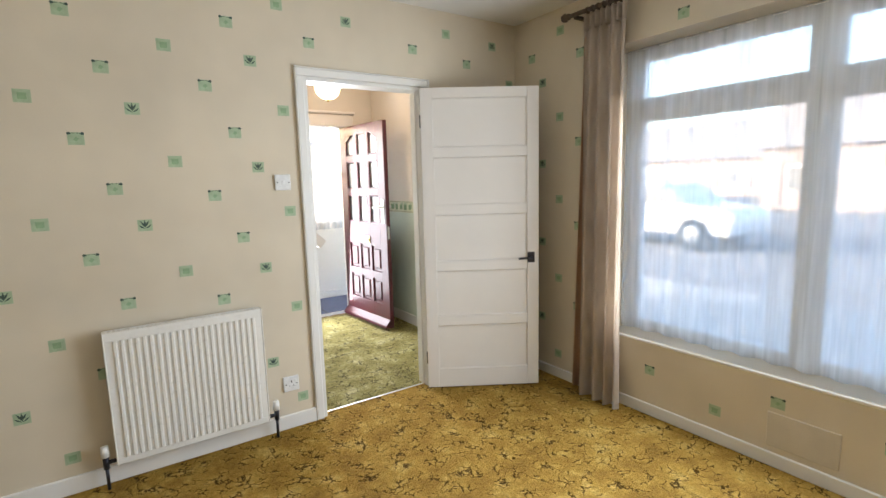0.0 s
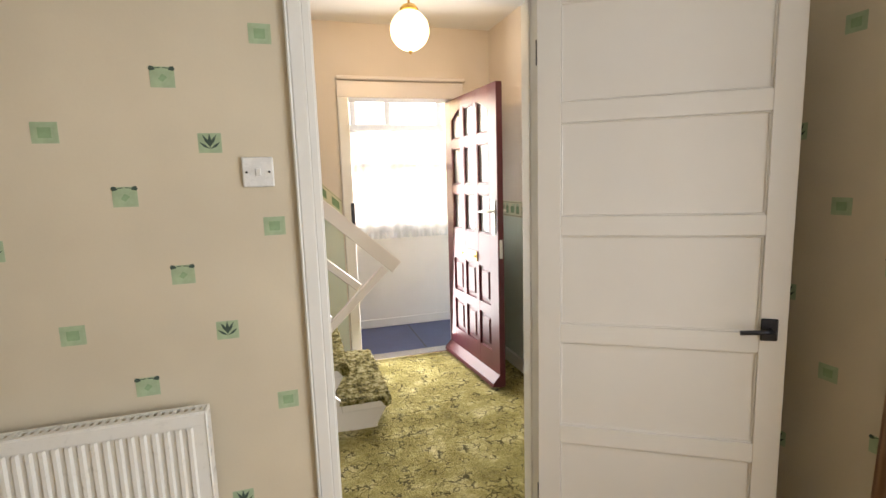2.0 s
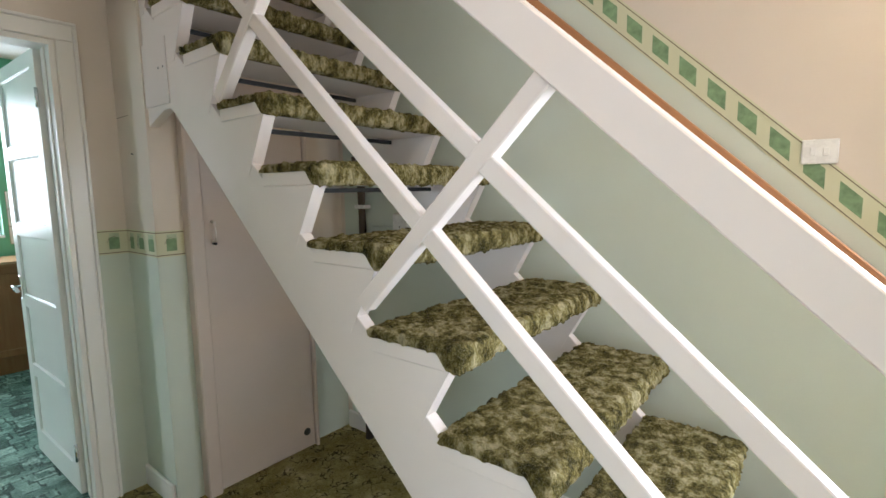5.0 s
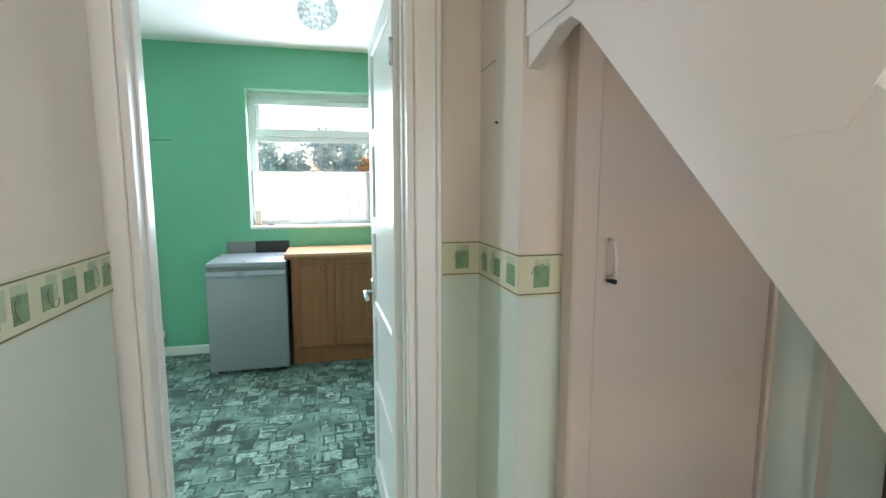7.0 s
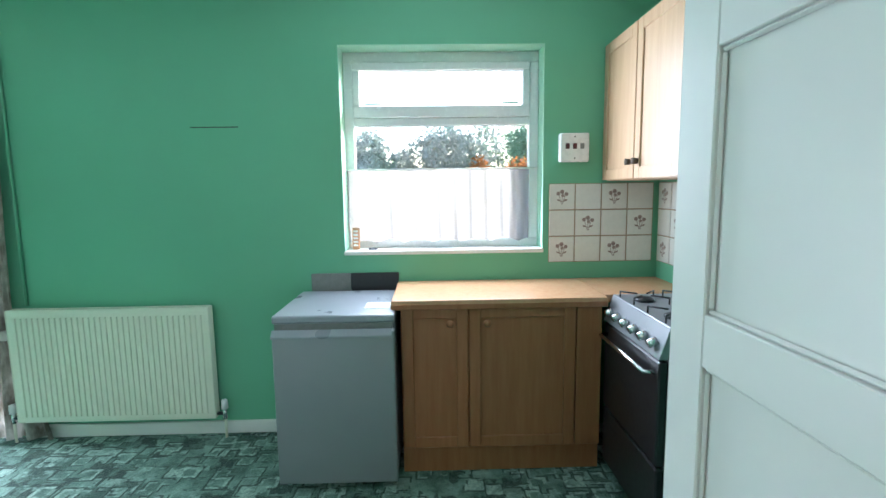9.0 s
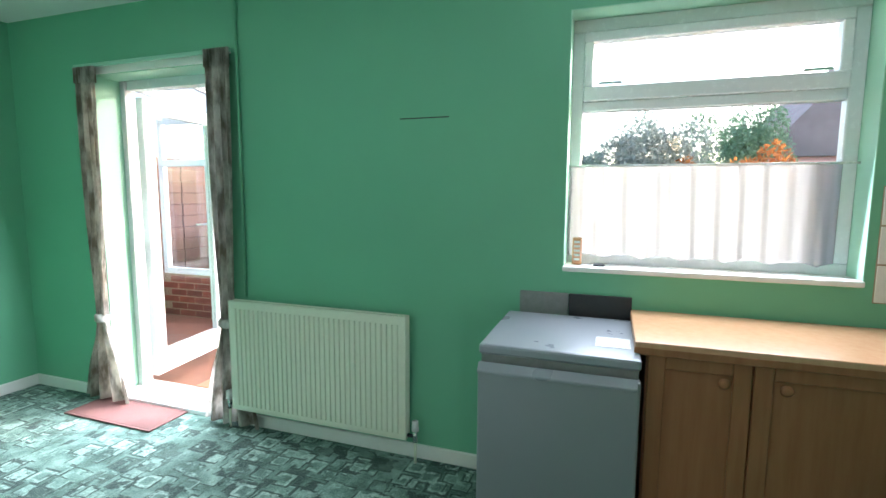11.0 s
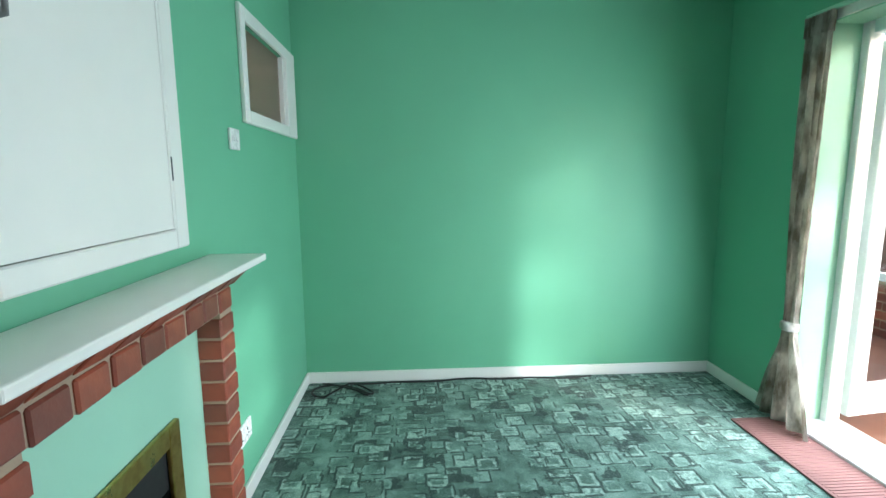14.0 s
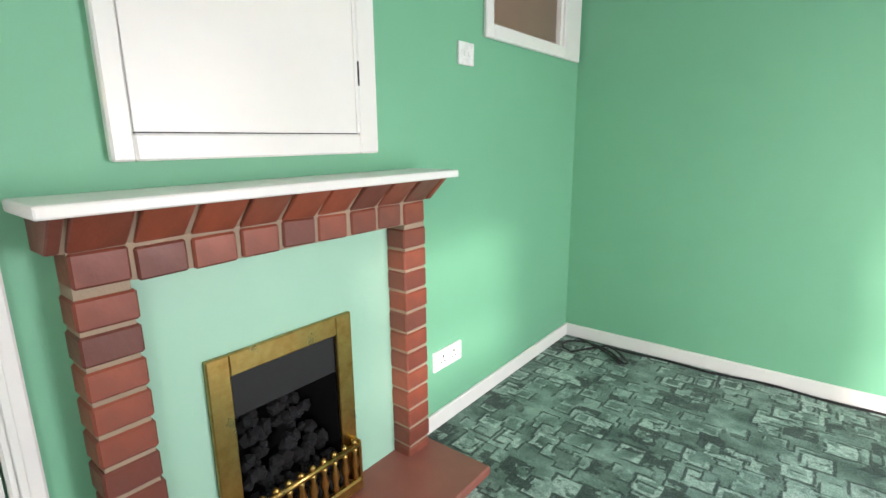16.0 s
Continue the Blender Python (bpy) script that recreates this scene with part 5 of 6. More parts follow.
obj("conduit", tube([(0.03, 2.045, 1.19), (0.12, 2.045, 1.188), (0.205, 2.045, 1.186)], 0.006), M_HALLLOW, "thin painted conduit along the wall under the stairs", "conduit")
root = thing("pipe_run", (-0.02, 2.0, 0.8), "brown supply pipe with a bend under the stairs", "pipe")
part("pipe", tube([(-0.02, 2.02, 0.0), (-0.02, 2.02, 0.98), (-0.01, 2.02, 1.03), (0.03, 2.02, 1.06), (0.16, 2.02, 1.06)], 0.022, 12), M_BARK, root)
part("pipe", tube([(-0.02, 2.02, 1.03), (-0.02, 2.02, 1.4), (-0.06, 2.02, 1.55)], 0.022, 12), M_BARK, root)
part("clip", box(-0.055, 0.015, 2.0, 2.05, 1.28, 1.30), M_PLASTIC, root)

# ---- porch ----
obj("floor_porch", box(1.7, 3.7, 2.22, 3.06, -0.10, -0.012), M_BLUE, "blue painted porch floor in two slabs", "floor", kind="structure")
obj("porch_joint", box(2.745, 2.755, 2.22, 3.06, -0.0125, -0.0105), M_BLACK, "dark joint line in the porch floor", "joint", kind="structure")
wall("wall_porch_north", "y", 3.06, 3.16, 1.6, 3.8, -0.1, 0.95, [], [M_WHITE], label="white painted low porch wall")
wall("wall_porch_west", "x", 1.6, 1.7, 2.22, 3.06, -0.1, 2.3, [], [M_WHITE], label="white painted porch end wall")
wall("wall_porch_east", "x", 3.7, 3.8, 2.22, 3.06, -0.1, 2.3, [], [M_WHITE], label="white painted porch end wall")
obj("baseboard_porch", box(1.7, 3.7, 3.045, 3.06, -0.012, 0.07, bevel=0.003), M_WHITE, "white painted skirting in the porch", "skirting board", kind="structure")
root = thing("window_2", (2.7, 3.1, 0.95), "white framed porch window over the low wall", "window", kind="structure")
for z in (0.95, 1.52, 1.86, 2.24):
    part("window_frame", box(1.7, 3.7, 3.07, 3.13, z, z + 0.055, bevel=0.004), M_UPVC, root)
for x in (1.7, 2.3, 2.62, 3.12, 3.645):
    for z0, z1 in ((1.005, 1.52), (1.575, 1.86), (1.915, 2.24)):
        part("mullion", box(x, x + 0.055, 3.075, 3.125, z0, z1, bevel=0.004), M_UPVC, root)
for z0, z1 in ((1.005, 1.52), (1.575, 1.86), (1.915, 2.24)):
    part("pane", box(1.7, 3.7, 3.098, 3.102, z0, z1), M_GLASS, root).visible_shadow = False
root = thing("porch_net", (2.7, 3.02, 0.86), "white net curtain with a gathered frill across the porch window", "net curtain")
part("drape", sheet_cloth(lambda q, v: (1.72 + 1.96 * q, 3.02 + 0.012 * math.sin(q * 95)), 0.93, 1.84, 170, 3, 0), M_PNET, root)
part("frill", sheet_cloth(lambda q, v: (1.72 + 1.96 * q, 3.018 + (0.010 + 0.008 * (1 - v)) * math.sin(q * 170)), 0.855, 0.932, 260, 3, 0), M_PNET, root, "gathered net frill")
part("wire", cyl((1.70, 3.02, 1.842), (3.70, 3.02, 1.842), 0.004, seg=8), M_PLASTIC, root)
obj("ceiling_porch", box(1.6, 3.8, 2.22, 3.2, 2.30, 2.32), M_POLY, "translucent corrugated porch roof", "roof", kind="structure")
for x in (1.75, 2.35, 2.95, 3.55):
    obj("porch_rafter", box(x, x + 0.045, 2.22, 3.1, 2.24, 2.295, bevel=0.003), M_UPVC, "white painted porch rafter", "rafter", "porch rafters")

# ---- kitchen and dining room ----
# window over the worktop
root = thing("window_3", (REAR, 0.59, 1.05), "white plastic kitchen window with a top-hung light", "window", kind="structure")
y0, y1, z0, z1 = KWIN
XA, XB = REAR - 0.20, REAR - 0.14
def kf(a, b, c, d, nm="window_frame", dx=0.0):
    part(nm, box(XA + dx, XB + dx, a, b, c, d, bevel=0.005), M_UPVC, root)


kf(y0, y1, z0, z0 + 0.05)
kf(y0, y1, z1 - 0.06, z1)
kf(y0, y0 + 0.055, z0 + 0.05, z1 - 0.06)
kf(y1 - 0.055, y1, z0 + 0.05, z1 - 0.06)
kf(y0 + 0.055, y1 - 0.055, 1.755, 1.80, "transom")
for a, b, c, d in ((y0 + 0.055, y1 - 0.055, 1.80, 1.865), (y0 + 0.055, y1 - 0.055, 2.06, 2.105), (y0 + 0.055, y0 + 0.095, 1.865, 2.06), (y1 - 0.095, y1 - 0.055, 1.865, 2.06)):
    kf(a, b, c, d, "sash", 0.014)
part("pane", box(XA + 0.025, XA + 0.030, y0 + 0.06, y1 - 0.06, 1.80, 2.105), M_GLASS, root).visible_shadow = False
part("pane", box(XA + 0.025, XA + 0.030, y0 + 0.05, y1 - 0.05, z0 + 0.05, 1.755), M_GLASS, root).visible_shadow = False
for yy in (y0 + 0.17, y1 - 0.17):
    part("stay", box(XB + 0.014, XB + 0.03, yy - 0.05, yy + 0.05, 1.868, 1.88, bevel=0.003), M_CHROME, root)
# Window light on the reveal is put into its pale colour.
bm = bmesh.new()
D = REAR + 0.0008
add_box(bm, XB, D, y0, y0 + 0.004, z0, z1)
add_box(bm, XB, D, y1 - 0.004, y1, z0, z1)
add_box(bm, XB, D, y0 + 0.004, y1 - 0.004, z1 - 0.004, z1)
part("reveal", bm, M_GREENLT, root, "green reveal, window light put into its paler colour")
part("window_sill", box(XB, REAR + 0.012, y0 - 0.002, y1 + 0.002, z0 - 0.02, z0 + 0.004, bevel=0.004), M_WHITE, root, "white painted sill")


def scallop(s, v):
    return (REAR - 0.115 + (0.006 * math.sin(s * 61 + 2.2 * math.sin(s * 9)) + 0.002 * math.sin(s * 143 + 2 * v)) * (1 - 0.4 * v), y0 + 0.012 + (y1 - y0 - 0.07) * s)


lace = sheet_cloth(scallop, 1.085, 1.505, 190, 8, 0)
for v in lace.verts:
    if v.co.z < 1.09:
        s = (v.co.y - y0) * 6.0
        v.co.z += 0.02 * abs(math.sin(s * math.pi))
obj("cafe_curtain", lace, M_KNET, "white lace half curtain with a scalloped hem", "net curtain")
obj("cafe_rod", cyl((REAR - 0.115, y0 + 0.004, 1.507), (REAR - 0.115, y1 - 0.004, 1.507), 0.005, seg=10), M_PLASTIC, "thin white rod for the lace curtain", "curtain rod")
root = thing("remote_control", (REAR - 0.05, 0.085, 1.06), "beige remote control standing on the window sill", "remote control")
part("case", box(REAR - 0.075, REAR - 0.055, 0.065, 0.107, 1.0545, 1.18, bevel=0.005), M_PINE, root)
for i in range(5):
    part("button", box(REAR - 0.055, REAR - 0.052, 0.073, 0.099, 1.075 + 0.02 * i, 1.085 + 0.02 * i), M_PLASTIC, root)
obj("door_stop", box(REAR - 0.06, REAR - 0.03, 0.16, 0.21, 1.0545, 1.066, bevel=0.004), M_BLACK, "small black item on the sill", "oddment")

# fridge
root = thing("fridge", (-3.1, 0.08, 0), "silver undercounter fridge with a dark seam under its top", "fridge")
FX, FB, FY0, FY1 = -2.85, -3.40, -0.205, 0.345
part("body", box(FB, FX - 0.05, FY0 + 0.005, FY1 - 0.005, 0.02, 0.80, bevel=0.006), M_SILVER, root)
part("door", box(FX - 0.048, FX, FY0, FY1, 0.04, 0.768, bevel=0.008, seg=2), M_SILVER, root)
part("top", box(FB - 0.01, FX - 0.012, FY0, FY1, 0.80, 0.838, bevel=0.010, seg=2), M_SILVERTOP, root)
part("seam", box(FX - 0.046, FX - 0.02, FY0 + 0.01, FY1 - 0.01, 0.768, 0.80), M_GREY, root)
part("handle", prism([(FX - 0.002, 0.735), (FX + 0.022, 0.742), (FX + 0.022, 0.752), (FX - 0.002, 0.779)], FY0 + 0.004, FY1 - 0.01, bevel=0.002), M_SILVERTOP, root, "moulded silver grip along the door's top")
for a, b in ((FX - 0.08, FY0 + 0.05), (FX - 0.08, FY1 - 0.05), (FB + 0.05, FY0 + 0.05), (FB + 0.05, FY1 - 0.05)):
    part("foot", cyl((a, b, 0.0), (a, b, 0.022), 0.018, seg=12), M_BLACK, root)
part("label", box(FX - 0.25, FX - 0.13, FY1 - 0.15, FY1 - 0.03, 0.8382, 0.839), M_PLASTIC, root, "pale paper label on the top")
obj("upstand_grey", box(REAR, REAR + 0.012, -0.16, 0.06, 0.78, 0.93, bevel=0.002), M_GREY, "grey board on the wall behind the fridge", "board")
obj("upstand_dark", box(REAR, REAR + 0.014, 0.062, 0.33, 0.78, 0.93, bevel=0.002), M_BLACK, "dark board on the wall behind the fridge", "board")

# base unit and worktop
WX = -2.985
root = thing("base_cabinet", (-3.2, 0.83, 0), "oak-effect double base cabinet with round knobs", "cabinet")
part("body", box(REAR + 0.01, WX + 0.0, 0.365, 1.33, 0.13, 0.842), M_CABWOOD, root)
part("plinth", box(REAR + 0.05, WX - 0.015, 0.365, 1.33, 0.0, 0.13), M_CABWOOD, root)


def cab_door(y0, y1, z0, z1, knob_y, parent, x=WX, arch=False):
    d = part("door", box(x, x + 0.010, y0, y1, z0, z1, bevel=0.002), M_CABWOOD, parent)
    w = 0.055
    for nm, a, b, c, e in (("stile", y0, y0 + w, z0, z1), ("stile", y1 - w, y1, z0, z1), ("rail", y0 + w, y1 - w, z0, z0 + w), ("rail", y0 + w, y1 - w, z1 - w, z1)):
        part(nm, box(x + 0.0095, x + 0.020, a, b, c, e, bevel=0.003), M_CABWOOD, d)
    k = lathe([(0.006, 0.0), (0.007, 0.010), (0.017, 0.016), (0.019, 0.022), (0.012, 0.027), (0.004, 0.028)], 18)
    bmesh.ops.transform(k, matrix=Matrix.Translation((x + 0.020, knob_y, z1 - 0.075)) @ Euler((0, radians(90), 0)).to_matrix().to_4x4(), verts=k.verts[:])
    part("knob", k, M_CABWOOD, d, "round wooden knob")


cab_door(0.37, 0.685, 0.14, 0.84, 0.60, root)
cab_door(0.69, 1.20, 0.14, 0.84, 0.775, root)
part("end_panel", box(WX, WX + 0.018, 1.205, 1.325, 0.14, 0.84, bevel=0.002), M_CABWOOD, root)
bm = bmesh.new()
add_box(bm, REAR + 0.001, WX + 0.035, 0.325, 1.345, 0.84, 0.878, bevel=0.005, seg=2)
add_box(bm, REAR + 0.001, WX - 0.02, 1.345, 1.795, 0.84, 0.878)
obj("worktop", bm, M_WORKTOP, "beech-effect worktop with a rounded front edge", "worktop")
bm = bmesh.new()
add_box(bm, WX + 0.02, WX + 0.0365, 0.3235, 1.345, 0.832, 0.86, bevel=0.003)
obj("worktop_edge", bm, M_CABWOOD, "darker edging strip under the worktop lip", "trim", kind="structure")

# cooker along the far wall
root = thing("cooker", (-2.65, 1.55, 0), "silver and black gas cooker with chrome knobs", "cooker")
CX0, CX1, CY0, CY1 = -2.99, -2.42, 1.36, 1.795
part("body", box(CX0, CX1, CY0 + 0.02, CY1, 0.05, 0.86, bevel=0.004), M_SILVER, root)
part("plinth", box(CX0 + 0.02, CX1 - 0.02, CY0 + 0.05, CY1, 0.0, 0.05), M_BLACK, root)
part("control_panel", prism([(CY0 - 0.02, 0.76), (CY0 + 0.02, 0.875), (CY0 + 0.05, 0.875), (CY0 + 0.05, 0.76)], CX0, CX1, axis="x", bevel=0.003), M_SILVER, root)
for i in range(6):
    x = CX0 + 0.06 + i * 0.09
    k = part("knob", cyl((x, CY0 - 0.002, 0.815), (x, CY0 - 0.034, 0.803), 0.019, 0.016, seg=16), M_CHROME, root, "chrome control knob")
part("oven_door", box(CX0 + 0.004, CX1 - 0.004, CY0 - 0.015, CY0 + 0.02, 0.34, 0.75, bevel=0.006), M_BLACK, root, "black glass oven door")
part("oven_handle", tube([(CX0 + 0.04, CY0 - 0.015, 0.70), (CX0 + 0.05, CY0 - 0.05, 0.70), (CX1 - 0.05, CY0 - 0.05, 0.70), (CX1 - 0.04, CY0 - 0.015, 0.70)], 0.009), M_CHROME, root)
part("lower_door", box(CX0 + 0.004, CX1 - 0.004, CY0 - 0.012, CY0 + 0.02, 0.06, 0.33, bevel=0.006), M_BLACK, root)
part("hob", box(CX0, CX1, CY0 + 0.02, CY1 - 0.02, 0.862, 0.882, bevel=0.004), M_SILVER, root)
for i, (bx, by) in enumerate(((-2.85, 1.47), (-2.56, 1.47), (-2.85, 1.67), (-2.56, 1.67))):
    b = part("burner", lathe([(0.045, 0.0), (0.045, 0.010), (0.03, 0.016), (0.005, 0.018)], 20, (bx, by, 0.882)), M_BLACK, root)
    for a in range(4):
        g = bmesh.new()
        c, s = math.cos(a * math.pi / 2 + 0.785), math.sin(a * math.pi / 2 + 0.785)
        add_cyl(g, (bx + 0.03 * c, by + 0.03 * s, 0.91), (bx + 0.11 * c, by + 0.11 * s, 0.91), 0.004, seg=6)
        add_cyl(g, (bx + 0.11 * c, by + 0.11 * s, 0.88), (bx + 0.11 * c, by + 0.11 * s, 0.912), 0.004, seg=6)
        part("pan_support", g, M_BLACK, root)
part("lid", box(CX0 + 0.005, CX1 - 0.005, CY1 - 0.014, CY1 - 0.004, 0.89, 1.30, bevel=0.003), M_SILVER, root)

# wall cabinet
root = thing("wall_cabinet", (-3.2, 1.65, 1.42), "pale oak wall cabinet with a dark knob", "cabinet")
part("body", box(REAR + 0.002, -2.60, 1.50, 1.797, 1.425, 2.15, bevel=0.002), M_CABLIGHT, root)
for a, b in ((REAR + 0.006, -3.03), (-3.02, -2.605)):
    d = part("door", box(a, b, 1.482, 1.499, 1.43, 2.145, bevel=0.004), M_CABLIGHT, root)
    for p, q, c, e in ((a, a + 0.055, 1.43, 2.145), (b - 0.055, b, 1.43, 2.145), (a + 0.055, b - 0.055, 1.43, 1.485), (a + 0.055, b - 0.055, 2.09, 2.145)):
        part("stile", box(p, q, 1.474, 1.4825, c, e, bevel=0.002), M_CABLIGHT, d)
    part("knob", cyl(((b - 0.035) if a < -3.2 else (a + 0.035), 1.474, 1.51), ((b - 0.035) if a < -3.2 else (a + 0.035), 1.45, 1.51), 0.013, 0.016, seg=14), M_BARK, d, "dark round knob")

# wall tiles, three rows, every other one with a faded flower
TS = 0.1475


def tile_mesh(flower):
    bm = bmesh.new()
    add_box(bm, -TS / 2 + 0.0035, TS / 2 - 0.0035, -0.006, 0.0, -TS / 2 + 0.0035, TS / 2 - 0.0035, bevel=0.0015, mat=0)
    if flower:
        for i, (u, v, r) in enumerate(((0, 0.028, 0.013), (-0.022, 0.018, 0.012), (0.024, 0.014, 0.012), (0.004, 0.006, 0.010))):
            add_prism(bm, [(u + r * math.cos(a * 1.047), v + r * math.sin(a * 1.047)) for a in range(6)], -0.0066, -0.0055, mat=1)
        for du in (-0.018, 0.0, 0.018):
            add_prism(bm, [(du * 0.2 - 0.0015, -0.042), (du * 0.2 + 0.0015, -0.042), (du + 0.0015, 0.01), (du - 0.0015, 0.01)], -0.0064, -0.0055, mat=1)
        for s in (-1, 1):
            add_prism(bm, [(0, -0.028), (s * 0.026, -0.022), (s * 0.03, -0.012), (s * 0.012, -0.016)], -0.0064, -0.0055, mat=1)
    return mesh_of("wall_tile", bm, [M_CERAMIC, M_FLOWER])


TILES = [tile_mesh(False), tile_mesh(True)]


def tiling(name, m, n, rows, odd, label):
    root = thing(name, (0, 0, 0), label, "wall tiles", kind="structure")
    root.matrix_basis = m
    g = obj("grout", box(0, n * TS, -0.003, -0.0002, 0, rows * TS), M_MORTAR)
    g.parent = root
    for i in range(n):
        for j in range(rows):
            ob = new("wall_tile", TILES[1 if (i + j) % 2 == odd else 0])
            ob.parent = root
            ob.matrix_basis = pose((i + 0.5) * TS, 0, (j + 0.5) * TS)
    return root


tiling("wall_tiling_west", pose(REAR, 1.178, 0.972, 0, 0, 90), 4, 3, 0, "white tiles with faded flowers above the worktop")
tiling("wall_tiling_north", pose(REAR + 0.01, 1.7995, 0.972), 10, 3, 0, "white tiles with faded flowers behind the cooker")
root = thing("fuse_switch", (REAR, 1.30, 1.53), "white cooker control unit with red and dark switches", "switch unit")
part("case", box(REAR, REAR + 0.05, 1.225, 1.385, 1.53, 1.685, bevel=0.006), M_PLASTIC, root)
for yy, mt in ((1.265, M_MAROON), (1.305, M_MAROON), (1.345, M_GREY)):
    part("rocker", box(REAR + 0.05, REAR + 0.055, yy - 0.011, yy + 0.011, 1.60, 1.63, bevel=0.002), mt, root)
for zz in (1.55, 1.665):
    part("screw", cyl((REAR + 0.05, 1.305, zz), (REAR + 0.052, 1.305, zz), 0.004, seg=8), M_DARKMETAL, root)

# radiator, riser pipe, line on the wall
r2 = radiator("radiator", 1.09, 0.125, 0.765, M_CREAMRAD, "cream ribbed panel radiator on the green wall", 34)
r2.matrix_basis = pose(REAR + 0.012, -0.715 - 1.09, 0, 0, 0, 90)
obj("riser_pipe", cyl((REAR + 0.012, -1.745, 0.78), (REAR + 0.012, -1.745, CEIL), 0.008, seg=10), M_GREEN, "green painted pipe running up the wall", "pipe")
obj("wall_crack", box(REAR, REAR + 0.003, -0.775, -0.52, 1.738, 1.744), M_MOTIFDK, "dark mark of a removed shelf on the wall", "mark")

# ceiling lamp with glass drops
root = thing("ceiling_lamp", (-2.08, 0.63, 2.4), "small glass-beaded ceiling light shade", "ceiling light")
part("rose", lathe([(0.045, 0), (0.04, -0.018), (0.012, -0.028)], 18, (-2.08, 0.63, CEIL)), M_PLASTIC, root)
part("flex", cyl((-2.08, 0.63, 2.42), (-2.08, 0.63, CEIL - 0.02), 0.004, seg=8), M_PLASTIC, root)
part("collar", lathe([(0.055, 0), (0.06, 0.008), (0.03, 0.02)], 20, (-2.08, 0.63, 2.398)), M_CHROME, root)
bead = bmesh.new()
bmesh.ops.create_icosphere(bead, subdivisions=1, radius=0.016)
BEAD = mesh_of("bead", bead, M_FROST)
for r, z, n in ((0.075, 2.345, 14), (0.092, 2.315, 16), (0.098, 2.283, 18), (0.088, 2.252, 16), (0.066, 2.226, 12), (0.035, 2.208, 7)):
    for i in range(n):
        ob = new("bead", BEAD)
        a = 6.283 * (i + (0.5 if int(z * 1000) % 2 else 0)) / n
        ob.matrix_basis = pose(-2.08 + r * math.cos(a), 0.63 + r * math.sin(a), z + 0.045)
        under(ob, root)

# garden door: frame, open leaf, curtains, mat
root = thing("door_5_frame", (REAR - 0.1, -2.3, 0), "white plastic garden door frame", "door frame", kind="structure")
py0, py1, _, pz = PATIO
GX0, GX1 = REAR - 0.25, REAR - 0.17
part("jamb", box(GX0, GX1, py0, py0 + 0.045, 0, pz, bevel=0.005), M_UPVC, root)
part("jamb", box(GX0, GX1, py1 - 0.065, py1, 0, pz, bevel=0.005), M_UPVC, root)
part("head", box(GX0, GX1, py0 + 0.065, py1 - 0.065, pz - 0.065, pz, bevel=0.005), M_UPVC, root)
part("sill", box(GX0 - 0.03, REAR + 0.01, py0, py1, -0.005, 0.03, bevel=0.005), M_UPVC, root)
# Daylight on these door reveals is carried by their paler green.
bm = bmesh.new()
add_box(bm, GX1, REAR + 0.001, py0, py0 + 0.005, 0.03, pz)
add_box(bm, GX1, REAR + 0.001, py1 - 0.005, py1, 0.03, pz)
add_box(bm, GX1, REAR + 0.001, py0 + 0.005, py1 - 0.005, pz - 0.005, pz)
part("reveal", bm, M_GREENLT, root, "green reveal, window light put into its paler colour")
part("inner_trim", box(REAR, REAR + 0.012, py0 - 0.05, py0, 0, pz + 0.05, bevel=0.003), M_WHITE, root)
part("inner_trim", box(REAR, REAR + 0.012, py0, py1, pz, pz + 0.05, bevel=0.003), M_WHITE, root)


def glazed_door(name, w, h, label):
    root = thing(name, (0, 0, 0), label, "door", kind="structure")
    s = 0.10
    for a, b, c, d in ((0, s, 0, h), (w - s, w, 0, h), (s, w - s, 0, 0.17), (s, w - s, h - s, h)):
        part("leaf_frame", box(a, b, -0.03, 0.03, c, d, bevel=0.006), M_UPVC, root)
    part("pane", box(s, w - s, -0.004, 0.004, 0.17, h - s), M_GLASS, root).visible_shadow = False
    for sgn in (-1, 1):
        y0, y1 = sorted((sgn * 0.03, sgn * 0.04))
        pl = part("handle_plate", box(w - 0.065, w - 0.035, y0, y1, 0.92, 1.14, bevel=0.004), M_UPVC, root)
        part("lever", tube([(w - 0.05, sgn * 0.035, 1.06), (w - 0.05, sgn * 0.075, 1.06), (w - 0.16, sgn * 0.078, 1.06)], 0.009), M_UPVC, pl)
    return root


d5 = glazed_door("door_5", 0.77, 1.97, "white glazed garden door standing open outwards")
d5.matrix_basis = pose(GX0 - 0.045, py0 + 0.01, 0.05, 0, 0, 187.5)

curtain("curtain", pose(REAR + 0.055, -2.95, 0, 0, 0, 90), 0.17, 0.02, 2.115, 4, 0.028, "patterned curtain tied back beside the garden door", (0.56, 0.5), "garden door curtains")
curtain("curtain", pose(REAR + 0.055, -1.93, 0, 0, 0, 90), 0.17, 0.02, 2.135, 4, 0.028, "patterned curtain tied back beside the radiator", (0.62, 0.55), "garden door curtains")
root = thing("curtain_track", (REAR + 0.05, -2.35, 2.14), "white curtain track over the garden door", "curtain track")
part("track", box(REAR + 0.035, REAR + 0.055, -2.96, -1.755, 2.135, 2.155, bevel=0.003), M_GREENLT, root)
for yy in (-2.9, -2.35, -1.8):
    part("bracket", box(REAR, REAR + 0.04, yy - 0.01, yy + 0.01, 2.14, 2.152), M_WHITE, root)
root = thing("door_mat", (-3.3, -2.6, 0), "brown ribbed rubber door mat inside the garden door", "door mat")
